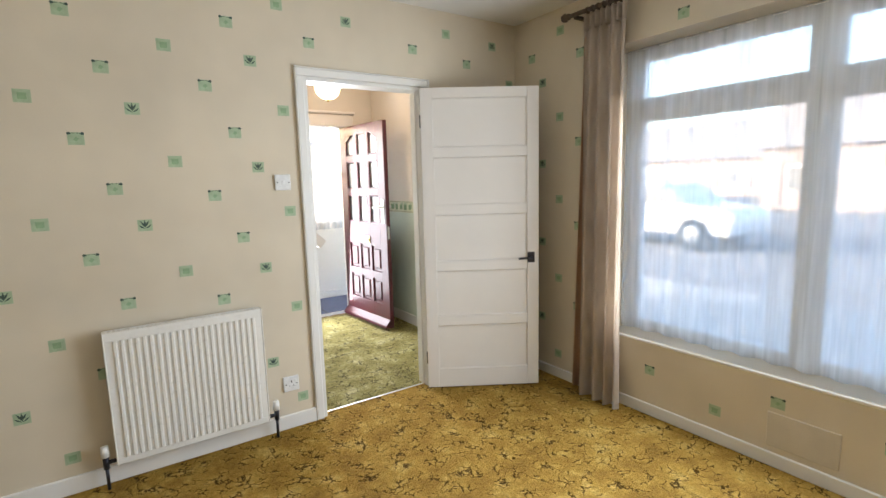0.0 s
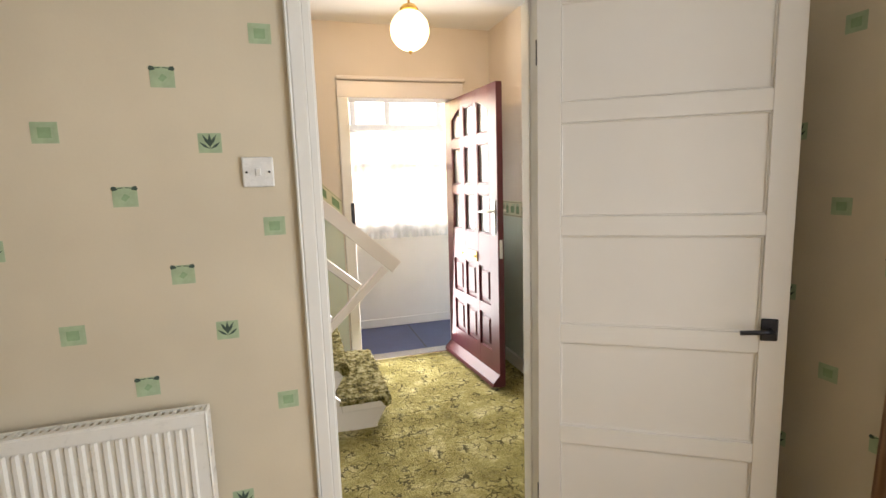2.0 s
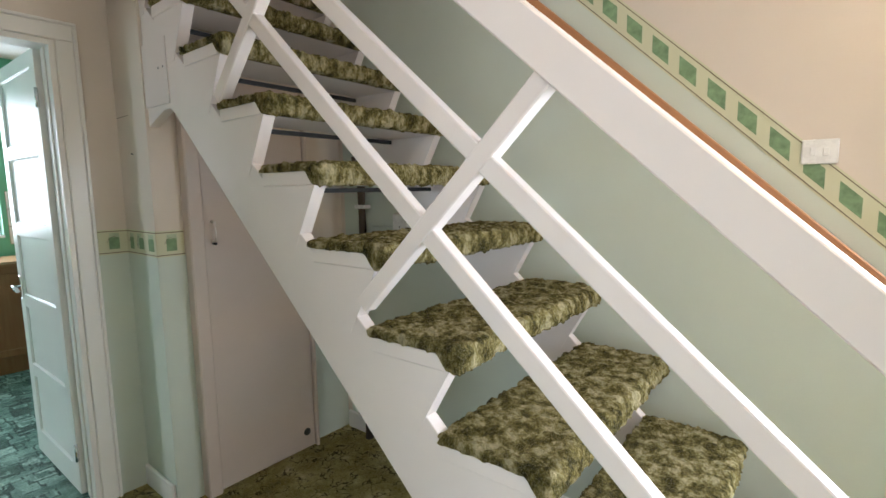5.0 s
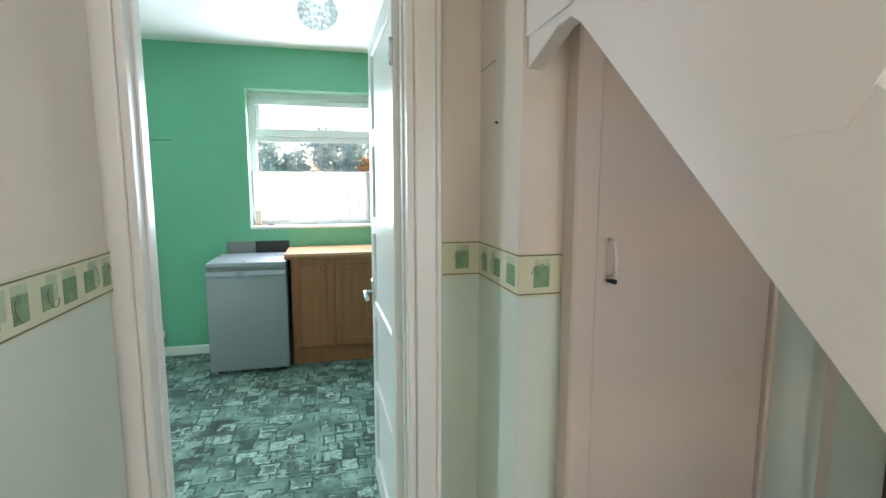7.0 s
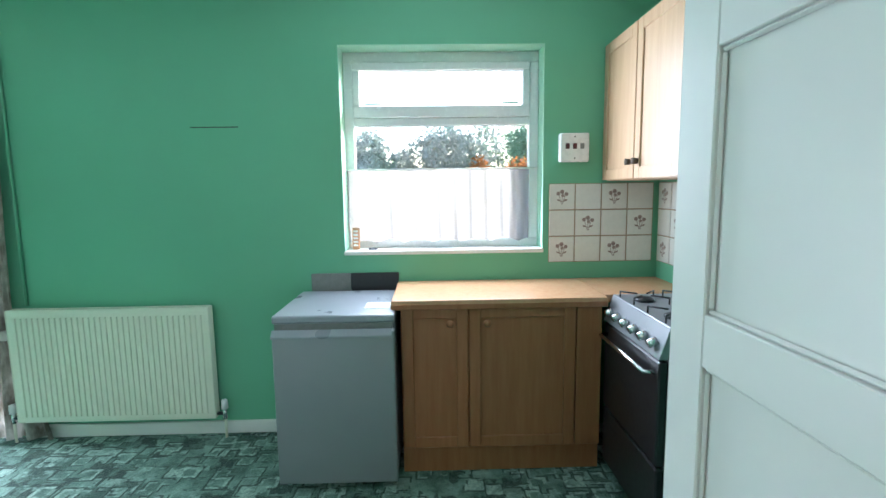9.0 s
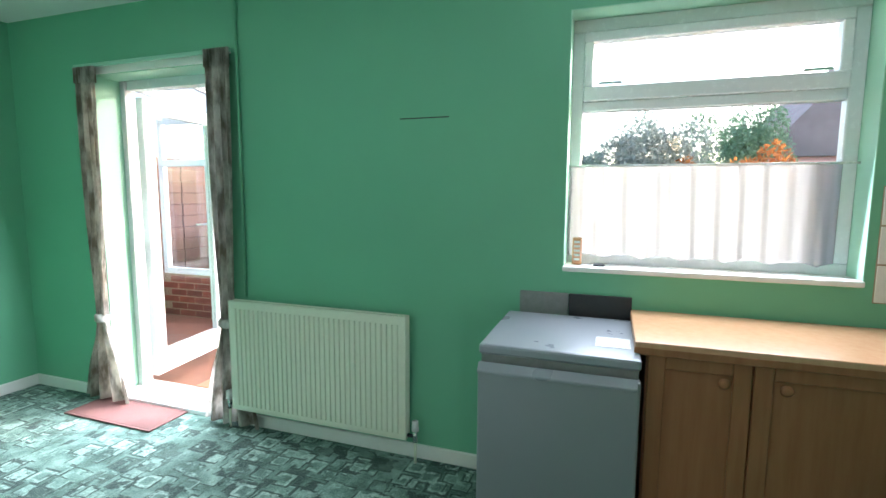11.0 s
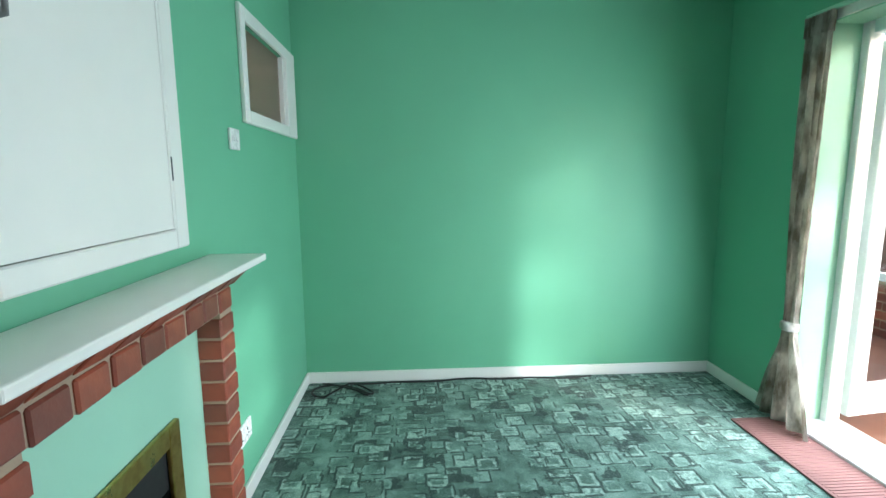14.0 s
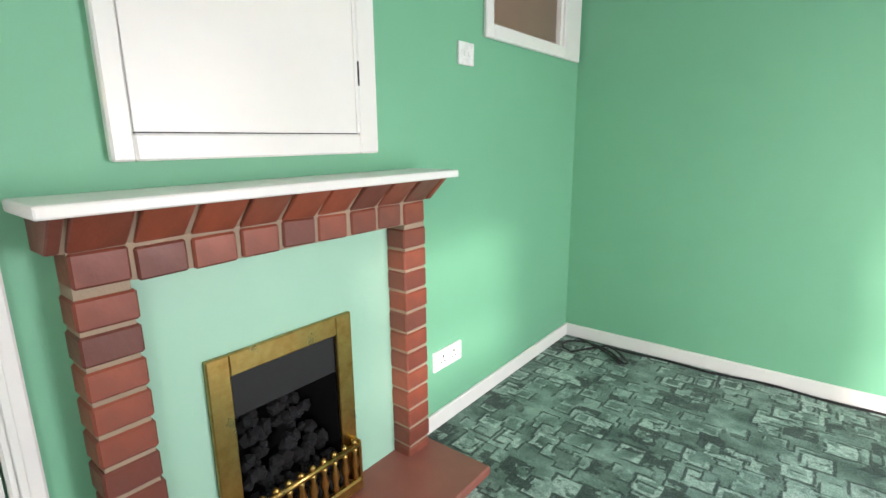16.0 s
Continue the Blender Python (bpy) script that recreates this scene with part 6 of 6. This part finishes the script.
part("mat_base", box(REAR + 0.004, -3.165, -2.945, -2.235, 0.0, 0.010, bevel=0.004, seg=2), M_MAT, root)
rib = mesh_of("rib", box(-0.125, 0.125, -0.005, 0.005, 0, 0.004, bevel=0.001), M_MAT)
for i in range(33):
    ob = new("rib", rib)
    ob.matrix_basis = pose(-3.305, -2.915 + i * 0.0205, 0.0095)
    under(ob, root)

# conservatory beyond the garden door
CXW, CYS, CYN = -5.35, -4.6, -0.6
obj("floor_conservatory", box(CXW - 0.1, REAR - 0.27, CYS - 0.1, CYN + 0.1, -0.12, -0.02), M_TERRA, "terracotta floor of the lean-to", "floor", kind="structure")
obj("door_mat", box(-4.60, -4.28, -2.50, -1.80, -0.02, -0.006, bevel=0.004), M_GREY, "grey-blue doormat on the lean-to floor", "door mat")
obj("coir_mat", box(-4.25, -3.80, -2.55, -1.95, -0.02, -0.004, bevel=0.003), M_PINE, "orange-brown coir mat on the lean-to floor", "door mat")
obj("grey_rug", box(-4.95, -4.35, -2.75, -2.0, -0.02, -0.008, bevel=0.003), M_GREY, "small grey rug on the lean-to floor", "rug")


def dwarf_wall(name, x0, x1, y0, y1, label):
    """Low brick wall, each brick its own piece on a mortar core."""
    root = thing(name, ((x0 + x1) / 2, (y0 + y1) / 2, 0), label, "wall", kind="structure")
    along_x = abs(x1 - x0) > abs(y1 - y0)
    part("mortar", box(x0 + 0.006, x1 - 0.006, y0 + 0.006, y1 - 0.006, -0.02, 0.46), M_MORTAR, root)
    L = (x1 - x0) if along_x else (y1 - y0)
    n = int(L / 0.225)
    me = mesh_of("brick", box(-0.1075, 0.1075, -0.05, 0.05, -0.0325, 0.0325, bevel=0.003), M_BRICK)
    for j in range(6):
        for i in range(n):
            u = 0.1125 + i * 0.225 + (0.11 if j % 2 else 0)
            if u + 0.1075 > L:
                continue
            ob = new("brick", me)
            z = 0.02 + j * 0.077
            ob.matrix_basis = pose(x0 + u, (y0 + y1) / 2, z) if along_x else pose((x0 + x1) / 2, y0 + u, z, 0, 0, 90)
            under(ob, root)
    return root


dwarf_wall("wall_conservatory_west", CXW - 0.1, CXW, CYS, CYN, "low red brick wall of the lean-to")
dwarf_wall("wall_conservatory_south", CXW, REAR - 0.28, CYS - 0.1, CYS, "low red brick wall of the lean-to")


def glazing(name, fixed, u0, u1, axis, label):
    root = thing(name, (0, 0, 0), label, "window", kind="structure")
    def pc(nm, a, b, c, d, m=M_UPVC, t=0.03, bev=0.005):
        return part(nm, box(fixed - t, fixed + t, a, b, c, d, bevel=bev) if axis == "x" else box(a, b, fixed - t, fixed + t, c, d, bevel=bev), m, root)
    for z in (0.46, 1.66, 2.12):
        pc("window_frame", u0, u1, z, z + 0.07)
    n = max(2, round((u1 - u0) / 0.62))
    for i in range(n + 1):
        u = u0 + (u1 - u0 - 0.07) * i / n
        pc("mullion", u, u + 0.07, 0.53, 1.66)
        pc("mullion", u, u + 0.07, 1.73, 2.12)
    pc("pane", u0, u1, 0.53, 1.66, M_GLASS, 0.004, 0.0).visible_shadow = False
    pc("pane", u0, u1, 1.73, 2.12, M_GLASS, 0.004, 0.0).visible_shadow = False
    return root


glazing("window_4", CXW - 0.05, CYS, CYN, "x", "white framed glazing of the lean-to")
glazing("window_5", CYS - 0.05, CXW, REAR - 0.28, "y", "white framed glazing of the lean-to")
# Unseen north end, added so its bars shape the sun on the south wall.
glazing("window_7", CYN + 0.05, CXW, REAR - 0.28, "y", "white framed glazing of the lean-to")
obj("ceiling_conservatory", prism([(REAR - 0.28, 2.50), (REAR - 0.28, 2.54), (CXW - 0.15, 2.24), (CXW - 0.15, 2.20)], CYS - 0.15, CYN + 0.1), M_POLY, "translucent sloping lean-to roof", "roof", kind="structure")
for i in range(7):
    yy = CYS + 0.05 + i * 0.62
    obj("roof_bar", prism([(REAR - 0.28, 2.44), (REAR - 0.28, 2.495), (CXW - 0.1, 2.20), (CXW - 0.1, 2.145)], yy, yy + 0.05), M_UPVC, "white lean-to roof bar", "rafter", "lean-to roof bars")

# ---- fireplace wall ----
F0, F1 = -2.195, -1.15          # outer edges of the brick surround
FXF = -0.755                   # face of the bricks
root = thing("fireplace", (EAST, -1.67, 0), "red brick fireplace surround with a white mantel shelf", "fireplace")
part("mortar", box(FXF + 0.006, EAST, F0 + 0.006, F0 + 0.106, 0.0, 0.918), M_MORTAR, root)
part("mortar", box(FXF + 0.006, EAST, F1 - 0.106, F1 - 0.006, 0.0, 0.918), M_MORTAR, root)
part("mortar", box(FXF + 0.006, EAST, F0 + 0.006, F1 - 0.006, 0.918, 1.0), M_MORTAR, root)
brick_m = mesh_of("brick", box(-0.045, 0.045, -0.057, 0.057, -0.0325, 0.0325, bevel=0.005), M_BRICK)
for c in (F0 + 0.057, F1 - 0.057):
    for j in range(12):
        ob = new("brick", brick_m)
        ob.matrix_basis = pose(FXF + 0.045 + random.uniform(-0.0015, 0.0015), c + random.uniform(-0.002, 0.002), 0.0365 + 0.0755 * j, 0, 0, random.uniform(-0.6, 0.6))
        under(ob, root)
n = 9
w = (F1 - F0) / n
lint = mesh_of("brick", box(-0.045, 0.045, -w / 2 + 0.006, w / 2 - 0.006, -0.036, 0.036, bevel=0.005), M_BRICK)
for i in range(n):
    ob = new("brick", lint)
    ob.matrix_basis = pose(FXF + 0.044 + random.uniform(-0.002, 0.002), F0 + (i + 0.5) * w + random.uniform(-0.003, 0.003), 0.954 + random.uniform(-0.004, 0.003), random.uniform(-1.6, 1.6), 0, random.uniform(-0.8, 0.8))
    under(ob, root)
# splayed top course leaning out under the shelf
part("mortar", prism([(EAST, 0.992), (FXF + 0.01, 0.992), (FXF - 0.062, 1.072), (EAST, 1.072)], F0 - 0.004, F1 + 0.004), M_MORTAR, root)
sp = prism([(0.0, 0.0), (-0.006, 0.004), (-0.088, 0.08), (-0.02, 0.08)], -w / 2 + 0.006, w / 2 - 0.006, bevel=0.003)
corb = mesh_of("brick", sp, M_BRICK)
for i in range(n):
    ob = new("brick", corb)
    ob.matrix_basis = pose(FXF + 0.008 + random.uniform(-0.002, 0.002), F0 + (i + 0.5) * w, 0.992, random.uniform(-1.2, 1.2))
    under(ob, root)
for s, yy in ((-1, F0), (1, F1)):
    part("brick", prism([(EAST, 0.994), (FXF, 0.994), (FXF - 0.078, 1.072), (EAST, 1.072)], *sorted((yy + s * 0.004, yy + s * 0.028)), bevel=0.003), M_BRICK, root)
part("mantel_shelf", box(-0.868, EAST, F0 - 0.045, F1 + 0.055, 1.073, 1.098, bevel=0.005, seg=2), M_WHITE, root, "white painted wooden shelf")
part("hearth", box(-1.02, EAST, F0 - 0.03, F1 + 0.03, 0.0, 0.035, bevel=0.006), M_QUARRY, root, "red quarry tile hearth")
part("infill", box(EAST - 0.006, EAST - 0.001, F0 + 0.114, -1.886, 0.035, 0.918), M_GREENLT, root, "pale green painted infill")
part("infill", box(EAST - 0.006, EAST - 0.001, -1.41, F1 - 0.114, 0.035, 0.918), M_GREENLT, root, "pale green painted infill")
part("infill", box(EAST - 0.006, EAST - 0.001, -1.886, -1.41, 0.655, 0.918), M_GREENLT, root, "pale green painted infill")

fire = thing("gas_fire", (EAST, -1.65, 0.035), "brass-framed coal-effect gas fire", "fire")
b0, b1, bt = -1.886, -1.410, 0.655
for a, b, c, d in ((b0, b0 + 0.062, 0.04, bt), (b1 - 0.062, b1, 0.04, bt), (b0 + 0.062, b1 - 0.062, bt - 0.062, bt)):
    part("brass_frame", box(EAST - 0.022, EAST - 0.0065, a, b, c, d, bevel=0.003), M_BRASS, fire)
part("fire_box", box(EAST + 0.24, EAST + 0.25, b0 + 0.02, b1 - 0.02, 0.03, bt - 0.03), M_FIREBLACK, fire)
part("fire_box", box(EAST - 0.004, EAST + 0.24, b0 + 0.050, b0 + 0.062, 0.03, bt - 0.05), M_FIREBLACK, fire)
part("fire_box", box(EAST - 0.004, EAST + 0.24, b1 - 0.062, b1 - 0.050, 0.03, bt - 0.05), M_FIREBLACK, fire)
part("hood", prism([(EAST - 0.006, bt - 0.062), (EAST - 0.006, bt - 0.19), (EAST + 0.02, bt - 0.19), (EAST + 0.24, bt - 0.10), (EAST + 0.24, bt - 0.062)], b0 + 0.063, b1 - 0.063), M_FIREBLACK, fire, "black metal hood")
part("tray", box(EAST - 0.03, EAST + 0.24, b0 + 0.063, b1 - 0.063, 0.04, 0.14), M_FIREBLACK, fire)
rnd = random.Random(4)
for i in range(110):
    cb = bmesh.new()
    bmesh.ops.create_icosphere(cb, subdivisions=1, radius=rnd.uniform(0.015, 0.027))
    for v in cb.verts:
        v.co *= rnd.uniform(0.75, 1.2)
    row = i % 5
    part("coal", cb, M_COAL, fire).matrix_basis = pose(EAST + 0.005 + row * 0.036 + rnd.uniform(-0.01, 0.01), b0 + 0.10 + rnd.random() * 0.275, 0.155 + row * 0.042 + rnd.uniform(0, 0.04), rnd.uniform(0, 180), rnd.uniform(0, 180), 0)
fret = part("fret", box(EAST - 0.076, EAST - 0.05, b0 + 0.03, b1 - 0.03, 0.04, 0.085, bevel=0.006), M_BRASS, fire, "brass front fret")
part("fret_rail", tube([(EAST - 0.062, b0 + 0.03, 0.205), (EAST - 0.062, b1 - 0.03, 0.205)], 0.010, 10), M_BRASS, fret)
bar_l = lathe([(0.006, 0.0), (0.013, 0.012), (0.008, 0.03), (0.016, 0.06), (0.008, 0.095), (0.012, 0.11), (0.006, 0.12)], 12)
BAR = mesh_of("fret_bar", bar_l, M_BRASS)
kn = lathe([(0.004, 0.0), (0.011, 0.007), (0.011, 0.014), (0.003, 0.021)], 12)
KNOB = mesh_of("finial", kn, M_BRASS)
for i in range(10):
    yy = b0 + 0.05 + i * (b1 - b0 - 0.10) / 9
    for me, z, nm in ((BAR, 0.083, "fret_bar"), (KNOB, 0.212, "finial")):
        ob = new(nm, me)
        ob.matrix_basis = pose(EAST - 0.062, yy, z)
        under(ob, fret)
part("fret_side", box(EAST - 0.070, EAST - 0.02, b0 + 0.022, b0 + 0.032, 0.04, 0.22, bevel=0.003), M_BRASS, fret)
part("fret_side", box(EAST - 0.070, EAST - 0.02, b1 - 0.032, b1 - 0.022, 0.04, 0.22, bevel=0.003), M_BRASS, fret)

# white cupboard set in the chimney wall
root = thing("chimney_cupboard", (EAST, -1.66, 1.17), "white painted cupboard door set into the chimney wall", "cupboard")
c0, c1, cz0, cz1 = -2.037, -1.276, 1.157, 2.30
fw = 0.065
fl, fr_ = 0.076, 0.046
for a, b, c, d in ((c0, c0 + fl, cz0, cz1), (c1 - fr_, c1, cz0, cz1), (c0 + fl, c1 - fr_, cz0, cz0 + fw - 0.006), (c0 + fl, c1 - fr_, cz1 - fw, cz1)):
    part("frame", box(EAST - 0.028, EAST, a, b, c, d, bevel=0.005), M_WHITE, root)
part("gap", box(EAST - 0.012, EAST - 0.001, c0 + fl, c1 - fr_, cz0 + fw - 0.006, cz1 - fw), M_BLACK, root)
part("door", box(EAST - 0.026, EAST - 0.011, c0 + fl + 0.003, c1 - fr_ - 0.002, cz0 + fw - 0.003, cz1 - fw - 0.003, bevel=0.0012), M_WHITE, root)
part("bead", box(EAST - 0.029, EAST - 0.0255, c0 + fl + 0.004, c0 + fl + 0.016, cz0 + fw, cz1 - fw - 0.01, bevel=0.001), M_WHITE, root)
part("handle", tube([(EAST - 0.026, c1 - fr_ - 0.06, 1.64), (EAST - 0.05, c1 - fr_ - 0.06, 1.645), (EAST - 0.053, c1 - fr_ - 0.06, 1.68), (EAST - 0.05, c1 - fr_ - 0.06, 1.715), (EAST - 0.026, c1 - fr_ - 0.06, 1.72)], 0.007), M_GREY, root, "grey pull handle")
part("hinge", box(EAST - 0.030, EAST - 0.0255, c0 + fl - 0.002, c0 + fl + 0.004, 1.36, 1.43), M_DARKMETAL, root)

# small internal window
root = thing("window_6", (EAST, -3.08, 1.65), "small white framed internal window with brown glass", "window", kind="structure")
s0, s1, t0, t1 = -3.60, -2.675, 1.605, 2.10
fw = 0.045
for a, b, c, d in ((s0, s0 + 0.19, t0, t1), (s1 - fw - 0.01, s1, t0, t1), (s0 + 0.19, s1 - fw - 0.01, t0, t0 + 0.06), (s0 + 0.19, s1 - fw - 0.01, t1 - 0.06, t1)):
    part("window_frame", box(EAST - 0.022, EAST, a, b, c, d, bevel=0.005), M_WHITE, root)
part("inner_frame", box(EAST - 0.004, EAST + 0.03, s0 + 0.18, s0 + 0.215, t0 + 0.05, t1 - 0.05), M_WHITE, root)
part("pane", box(EAST + 0.02, EAST + 0.026, -3.42, -2.74, 1.67, 2.04), M_BROWNGLASS, root, "brown tinted glass")

plate("light_switch", pose(EAST, -2.548, 1.525, 0, 0, -90), 0.10, 0.086, "white plastic light switch beside the small window", "light switch", [("rocker", -0.02, -0.008, -0.010, 0.010, M_PLASTIC), ("rocker", 0.008, 0.02, -0.010, 0.010, M_PLASTIC)])
DS = [(n, a + o, b + o, c, d, m) for o in (-0.037, 0.037) for n, a, b, c, d, m in SOCK]
plate("wall_socket", pose(EAST, -2.415, 0.30, 0, 0, -90), 0.19, 0.086, "white double plug socket low on the chimney wall", "plug socket", DS + [("rocker", -0.008, 0.0, 0.012, 0.028, M_PLASTIC), ("rocker", 0.060, 0.068, 0.012, 0.028, M_PLASTIC)])
pts = []
for i in range(46):
    u = i / 45
    pts.append((-0.95 - 1.65 * u, SOUTH + 0.045 + 0.012 * math.sin(9 * u) + 0.01 * math.sin(23 * u), 0.008))
loop = [(-0.95 + 0.11 * math.sin(a * 0.55) + 0.13 * math.cos(a * 0.21), SOUTH + 0.16 + 0.085 * math.cos(a * 0.63), 0.008 + 0.0006 * a) for a in range(26)][::-1]
obj("aerial_cable", tube(loop + pts, 0.006, 6), M_ROPE, "thin black cable coiled in the corner and along the skirting", "cable")

# ---- outside ----
obj("ground", box(-70, -3.75, -60, 60, -0.35, -0.15), M_GRASS, "lawn behind the house reaching far off", "ground", kind="structure")
obj("road", box(3.95, 70, -60, 60, -0.35, -0.16), M_ASPHALT, "road and drive in front of the house", "road", kind="structure")
obj("pavement", box(5.2, 7.2, -60, 60, -0.16, -0.05, bevel=0.02), M_PAVE, "concrete pavement with a kerb", "pavement", kind="structure")
root = thing("garden_fence", (-8, -8, 0), "red-brown board fence around the back garden", "fence")
for i in range(22):
    part("panel", box(-9.6, -9.54, -16 + i * 1.0, -15.02 + i * 1.0, -0.15, 1.50), M_FENCE, root)
for j in range(11):
    for i in range(6):
        part("board", box(-9.5 + i * 1.0, -8.52 + i * 1.0, -6.62, -6.58 - 0.012 * (j % 2), -0.15 + j * 0.19, 0.035 + j * 0.19, bevel=0.004), M_FENCE, root)


def leafy(name, at, trunk_h, spread, height, mat, n, seed, label):
    """A tapered trunk with limbs and a crown of small leaf clumps."""
    r = random.Random(seed)
    root = thing(name, at, label, "tree")
    x, y, z = at
    tb = bmesh.new()
    add_cyl(tb, (x, y, z), (x, y, z + trunk_h + height * 0.5), 0.16, 0.05, 8)
    for i in range(7):
        a = r.uniform(0, 6.28)
        h = z + trunk_h + r.uniform(0, 0.5) * height
        add_cyl(tb, (x, y, h), (x + spread * 0.6 * math.cos(a), y + spread * 0.6 * math.sin(a), h + height * 0.3), 0.06, 0.02, 6)
    part("trunk", tb, M_BARK, root)
    verts, faces = [], []
    lobes = [(r.gauss(0, 0.42), r.gauss(0, 0.42), r.uniform(0.1, 0.95), r.uniform(0.22, 0.42)) for _ in range(16)]
    for i in range(3 * n):
        lx, ly, lz, lr = r.choice(lobes)
        d = Vector((r.gauss(0, 1), r.gauss(0, 1), r.gauss(0, 1))).normalized() * lr * r.uniform(0.6, 1.05)
        c = Vector((x + (lx + d.x) * spread, y + (ly + d.y) * spread, z + trunk_h + (lz + d.z * 0.8) * height))
        s = r.uniform(0.04, 0.085)
        u, w = Vector((r.gauss(0, 1), r.gauss(0, 1), r.gauss(0, 1))).normalized(), Vector((r.gauss(0, 1), r.gauss(0, 1), r.gauss(0, 1))).normalized()
        b = len(verts)
        verts += [c - u * s, c + w * s * 0.6, c + u * s, c - w * s * 0.6]
        faces.append((b, b + 1, b + 2, b + 3))
    me = bpy.data.meshes.new("crown")
    me.from_pydata(verts, [], faces)
    me.materials.append(mat)
    under(new("crown", me), root)
    return root


leafy("tree", (-15.5, 1.2, -0.15), 0.4, 1.7, 2.7, M_LEAFGREY, 5200, 1, "grey-green garden tree behind the fence")
leafy("tree", (-15.0, -0.9, -0.15), 0.4, 1.6, 2.5, M_LEAFGREY, 4600, 2, "grey-green garden tree behind the fence")
leafy("tree", (-18.5, 4.2, -0.15), 0.6, 1.5, 3.2, M_LEAFG, 5200, 3, "rounded green tree behind the fence")
leafy("bush", (-14.2, 2.9, -0.15), 0.3, 1.0, 2.0, M_LEAFO, 2600, 5, "orange autumn shrub behind the fence")


def house(name, x0, x1, y0, y1, eave, ridge, wmat, label, win_face, along="y", rmat=M_ROOFGREY):
    root = thing(name, ((x0 + x1) / 2, (y0 + y1) / 2, -0.15), label, "house")
    part("wall", box(x0, x1, y0, y1, -0.15, eave), wmat, root)
    if along == "y":
        pts = [(x0 - 0.3, eave), ((x0 + x1) / 2, ridge), (x1 + 0.3, eave)]
        part("roof", prism(pts, y0 - 0.2, y1 + 0.2), rmat, root)
    else:
        pts = [(y0 - 0.3, eave), ((y0 + y1) / 2, ridge), (y1 + 0.3, eave)]
        part("roof", prism(pts, x0 - 0.2, x1 + 0.2, axis="x"), rmat, root)
    n = max(2, int((y1 - y0) / 3))
    for i in range(n):
        yc = y0 + (i + 0.5) * (y1 - y0) / n
        for zc in (1.1, 3.6):
            if zc + 0.7 < eave:
                wn_ = part("window", box(win_face - 0.05, win_face + 0.05, yc - 0.75, yc + 0.75, zc - 0.55, zc + 0.55), M_UPVC, root)
                for a, b in ((yc - 0.67, yc - 0.04), (yc + 0.04, yc + 0.67)):
                    part("pane", box(win_face - 0.06, win_face + 0.06, a, b, zc - 0.47, zc + 0.47), M_GREY, wn_)
    if along == "y":
        part("chimney", box((x0 + x1) / 2 - 0.3, (x0 + x1) / 2 + 0.3, y0 + 1.0, y0 + 1.6, ridge - 0.6, ridge + 0.7), wmat, root)
    return root


house("neighbour_house", -28, -21, 5.2, 10.6, 2.7, 6.2, M_RENDERPINK, "pinkish gabled house beyond the garden", -20.98, "x", M_ROOF)
house("neighbour_house", 24, 31, -13, 7, 2.4, 5.6, M_FARBRICK, "pale brick bungalow across the street", 23.98)
house("neighbour_house", 24, 31, -32, -15, 2.4, 5.6, M_FARBRICK, "pale brick bungalow across the street", 23.98)
house("neighbour_house", 36, 43, 9, 30, 2.4, 5.2, M_FARBRICK, "pale brick bungalow across the street", 35.98)


def car(name, x, y, label):
    """A saloon car standing along y: body outline pushed to its width, with wheels and glass."""
    root = thing(name, (x, y, -0.15), label, "car")
    side = [(-2.1, 0.30), (-2.15, 0.62), (-2.0, 0.82), (-1.2, 0.93), (-0.6, 1.34), (0.1, 1.44), (0.85, 1.36), (1.55, 0.98), (2.05, 0.90), (2.15, 0.6), (2.1, 0.30)]
    bm = prism([(a + y, b - 0.15) for a, b in side], x - 0.85, x + 0.85, axis="x", bevel=0.06)
    part("body", bm, M_CARWHITE, root)
    gl_ = [(-1.08, 0.95), (-0.58, 1.30), (0.1, 1.39), (0.8, 1.32), (1.35, 0.99)]
    part("side_glass", prism([(a + y, b - 0.15) for a, b in gl_], x - 0.862, x + 0.862, axis="x"), M_GREY, root)
    for dy in (-1.35, 1.35):
        for s in (-1, 1):
            wh = part("wheel", cyl((x + s * 0.66, y + dy, 0.17), (x + s * 0.88, y + dy, 0.17), 0.32, seg=24), M_TYRE, root)
            part("rim", cyl((x + s * 0.87, y + dy, 0.17), (x + s * 0.895, y + dy, 0.17), 0.21, 0.17, seg=20), M_SILVER, wh)
    part("headlight", box(x - 0.86, x - 0.5, y - 2.16, y - 2.05, 0.45, 0.6, bevel=0.02), M_UPVC, root)
    return root


car("parked_car", 11.6, 4.0, "white saloon car parked across the road")
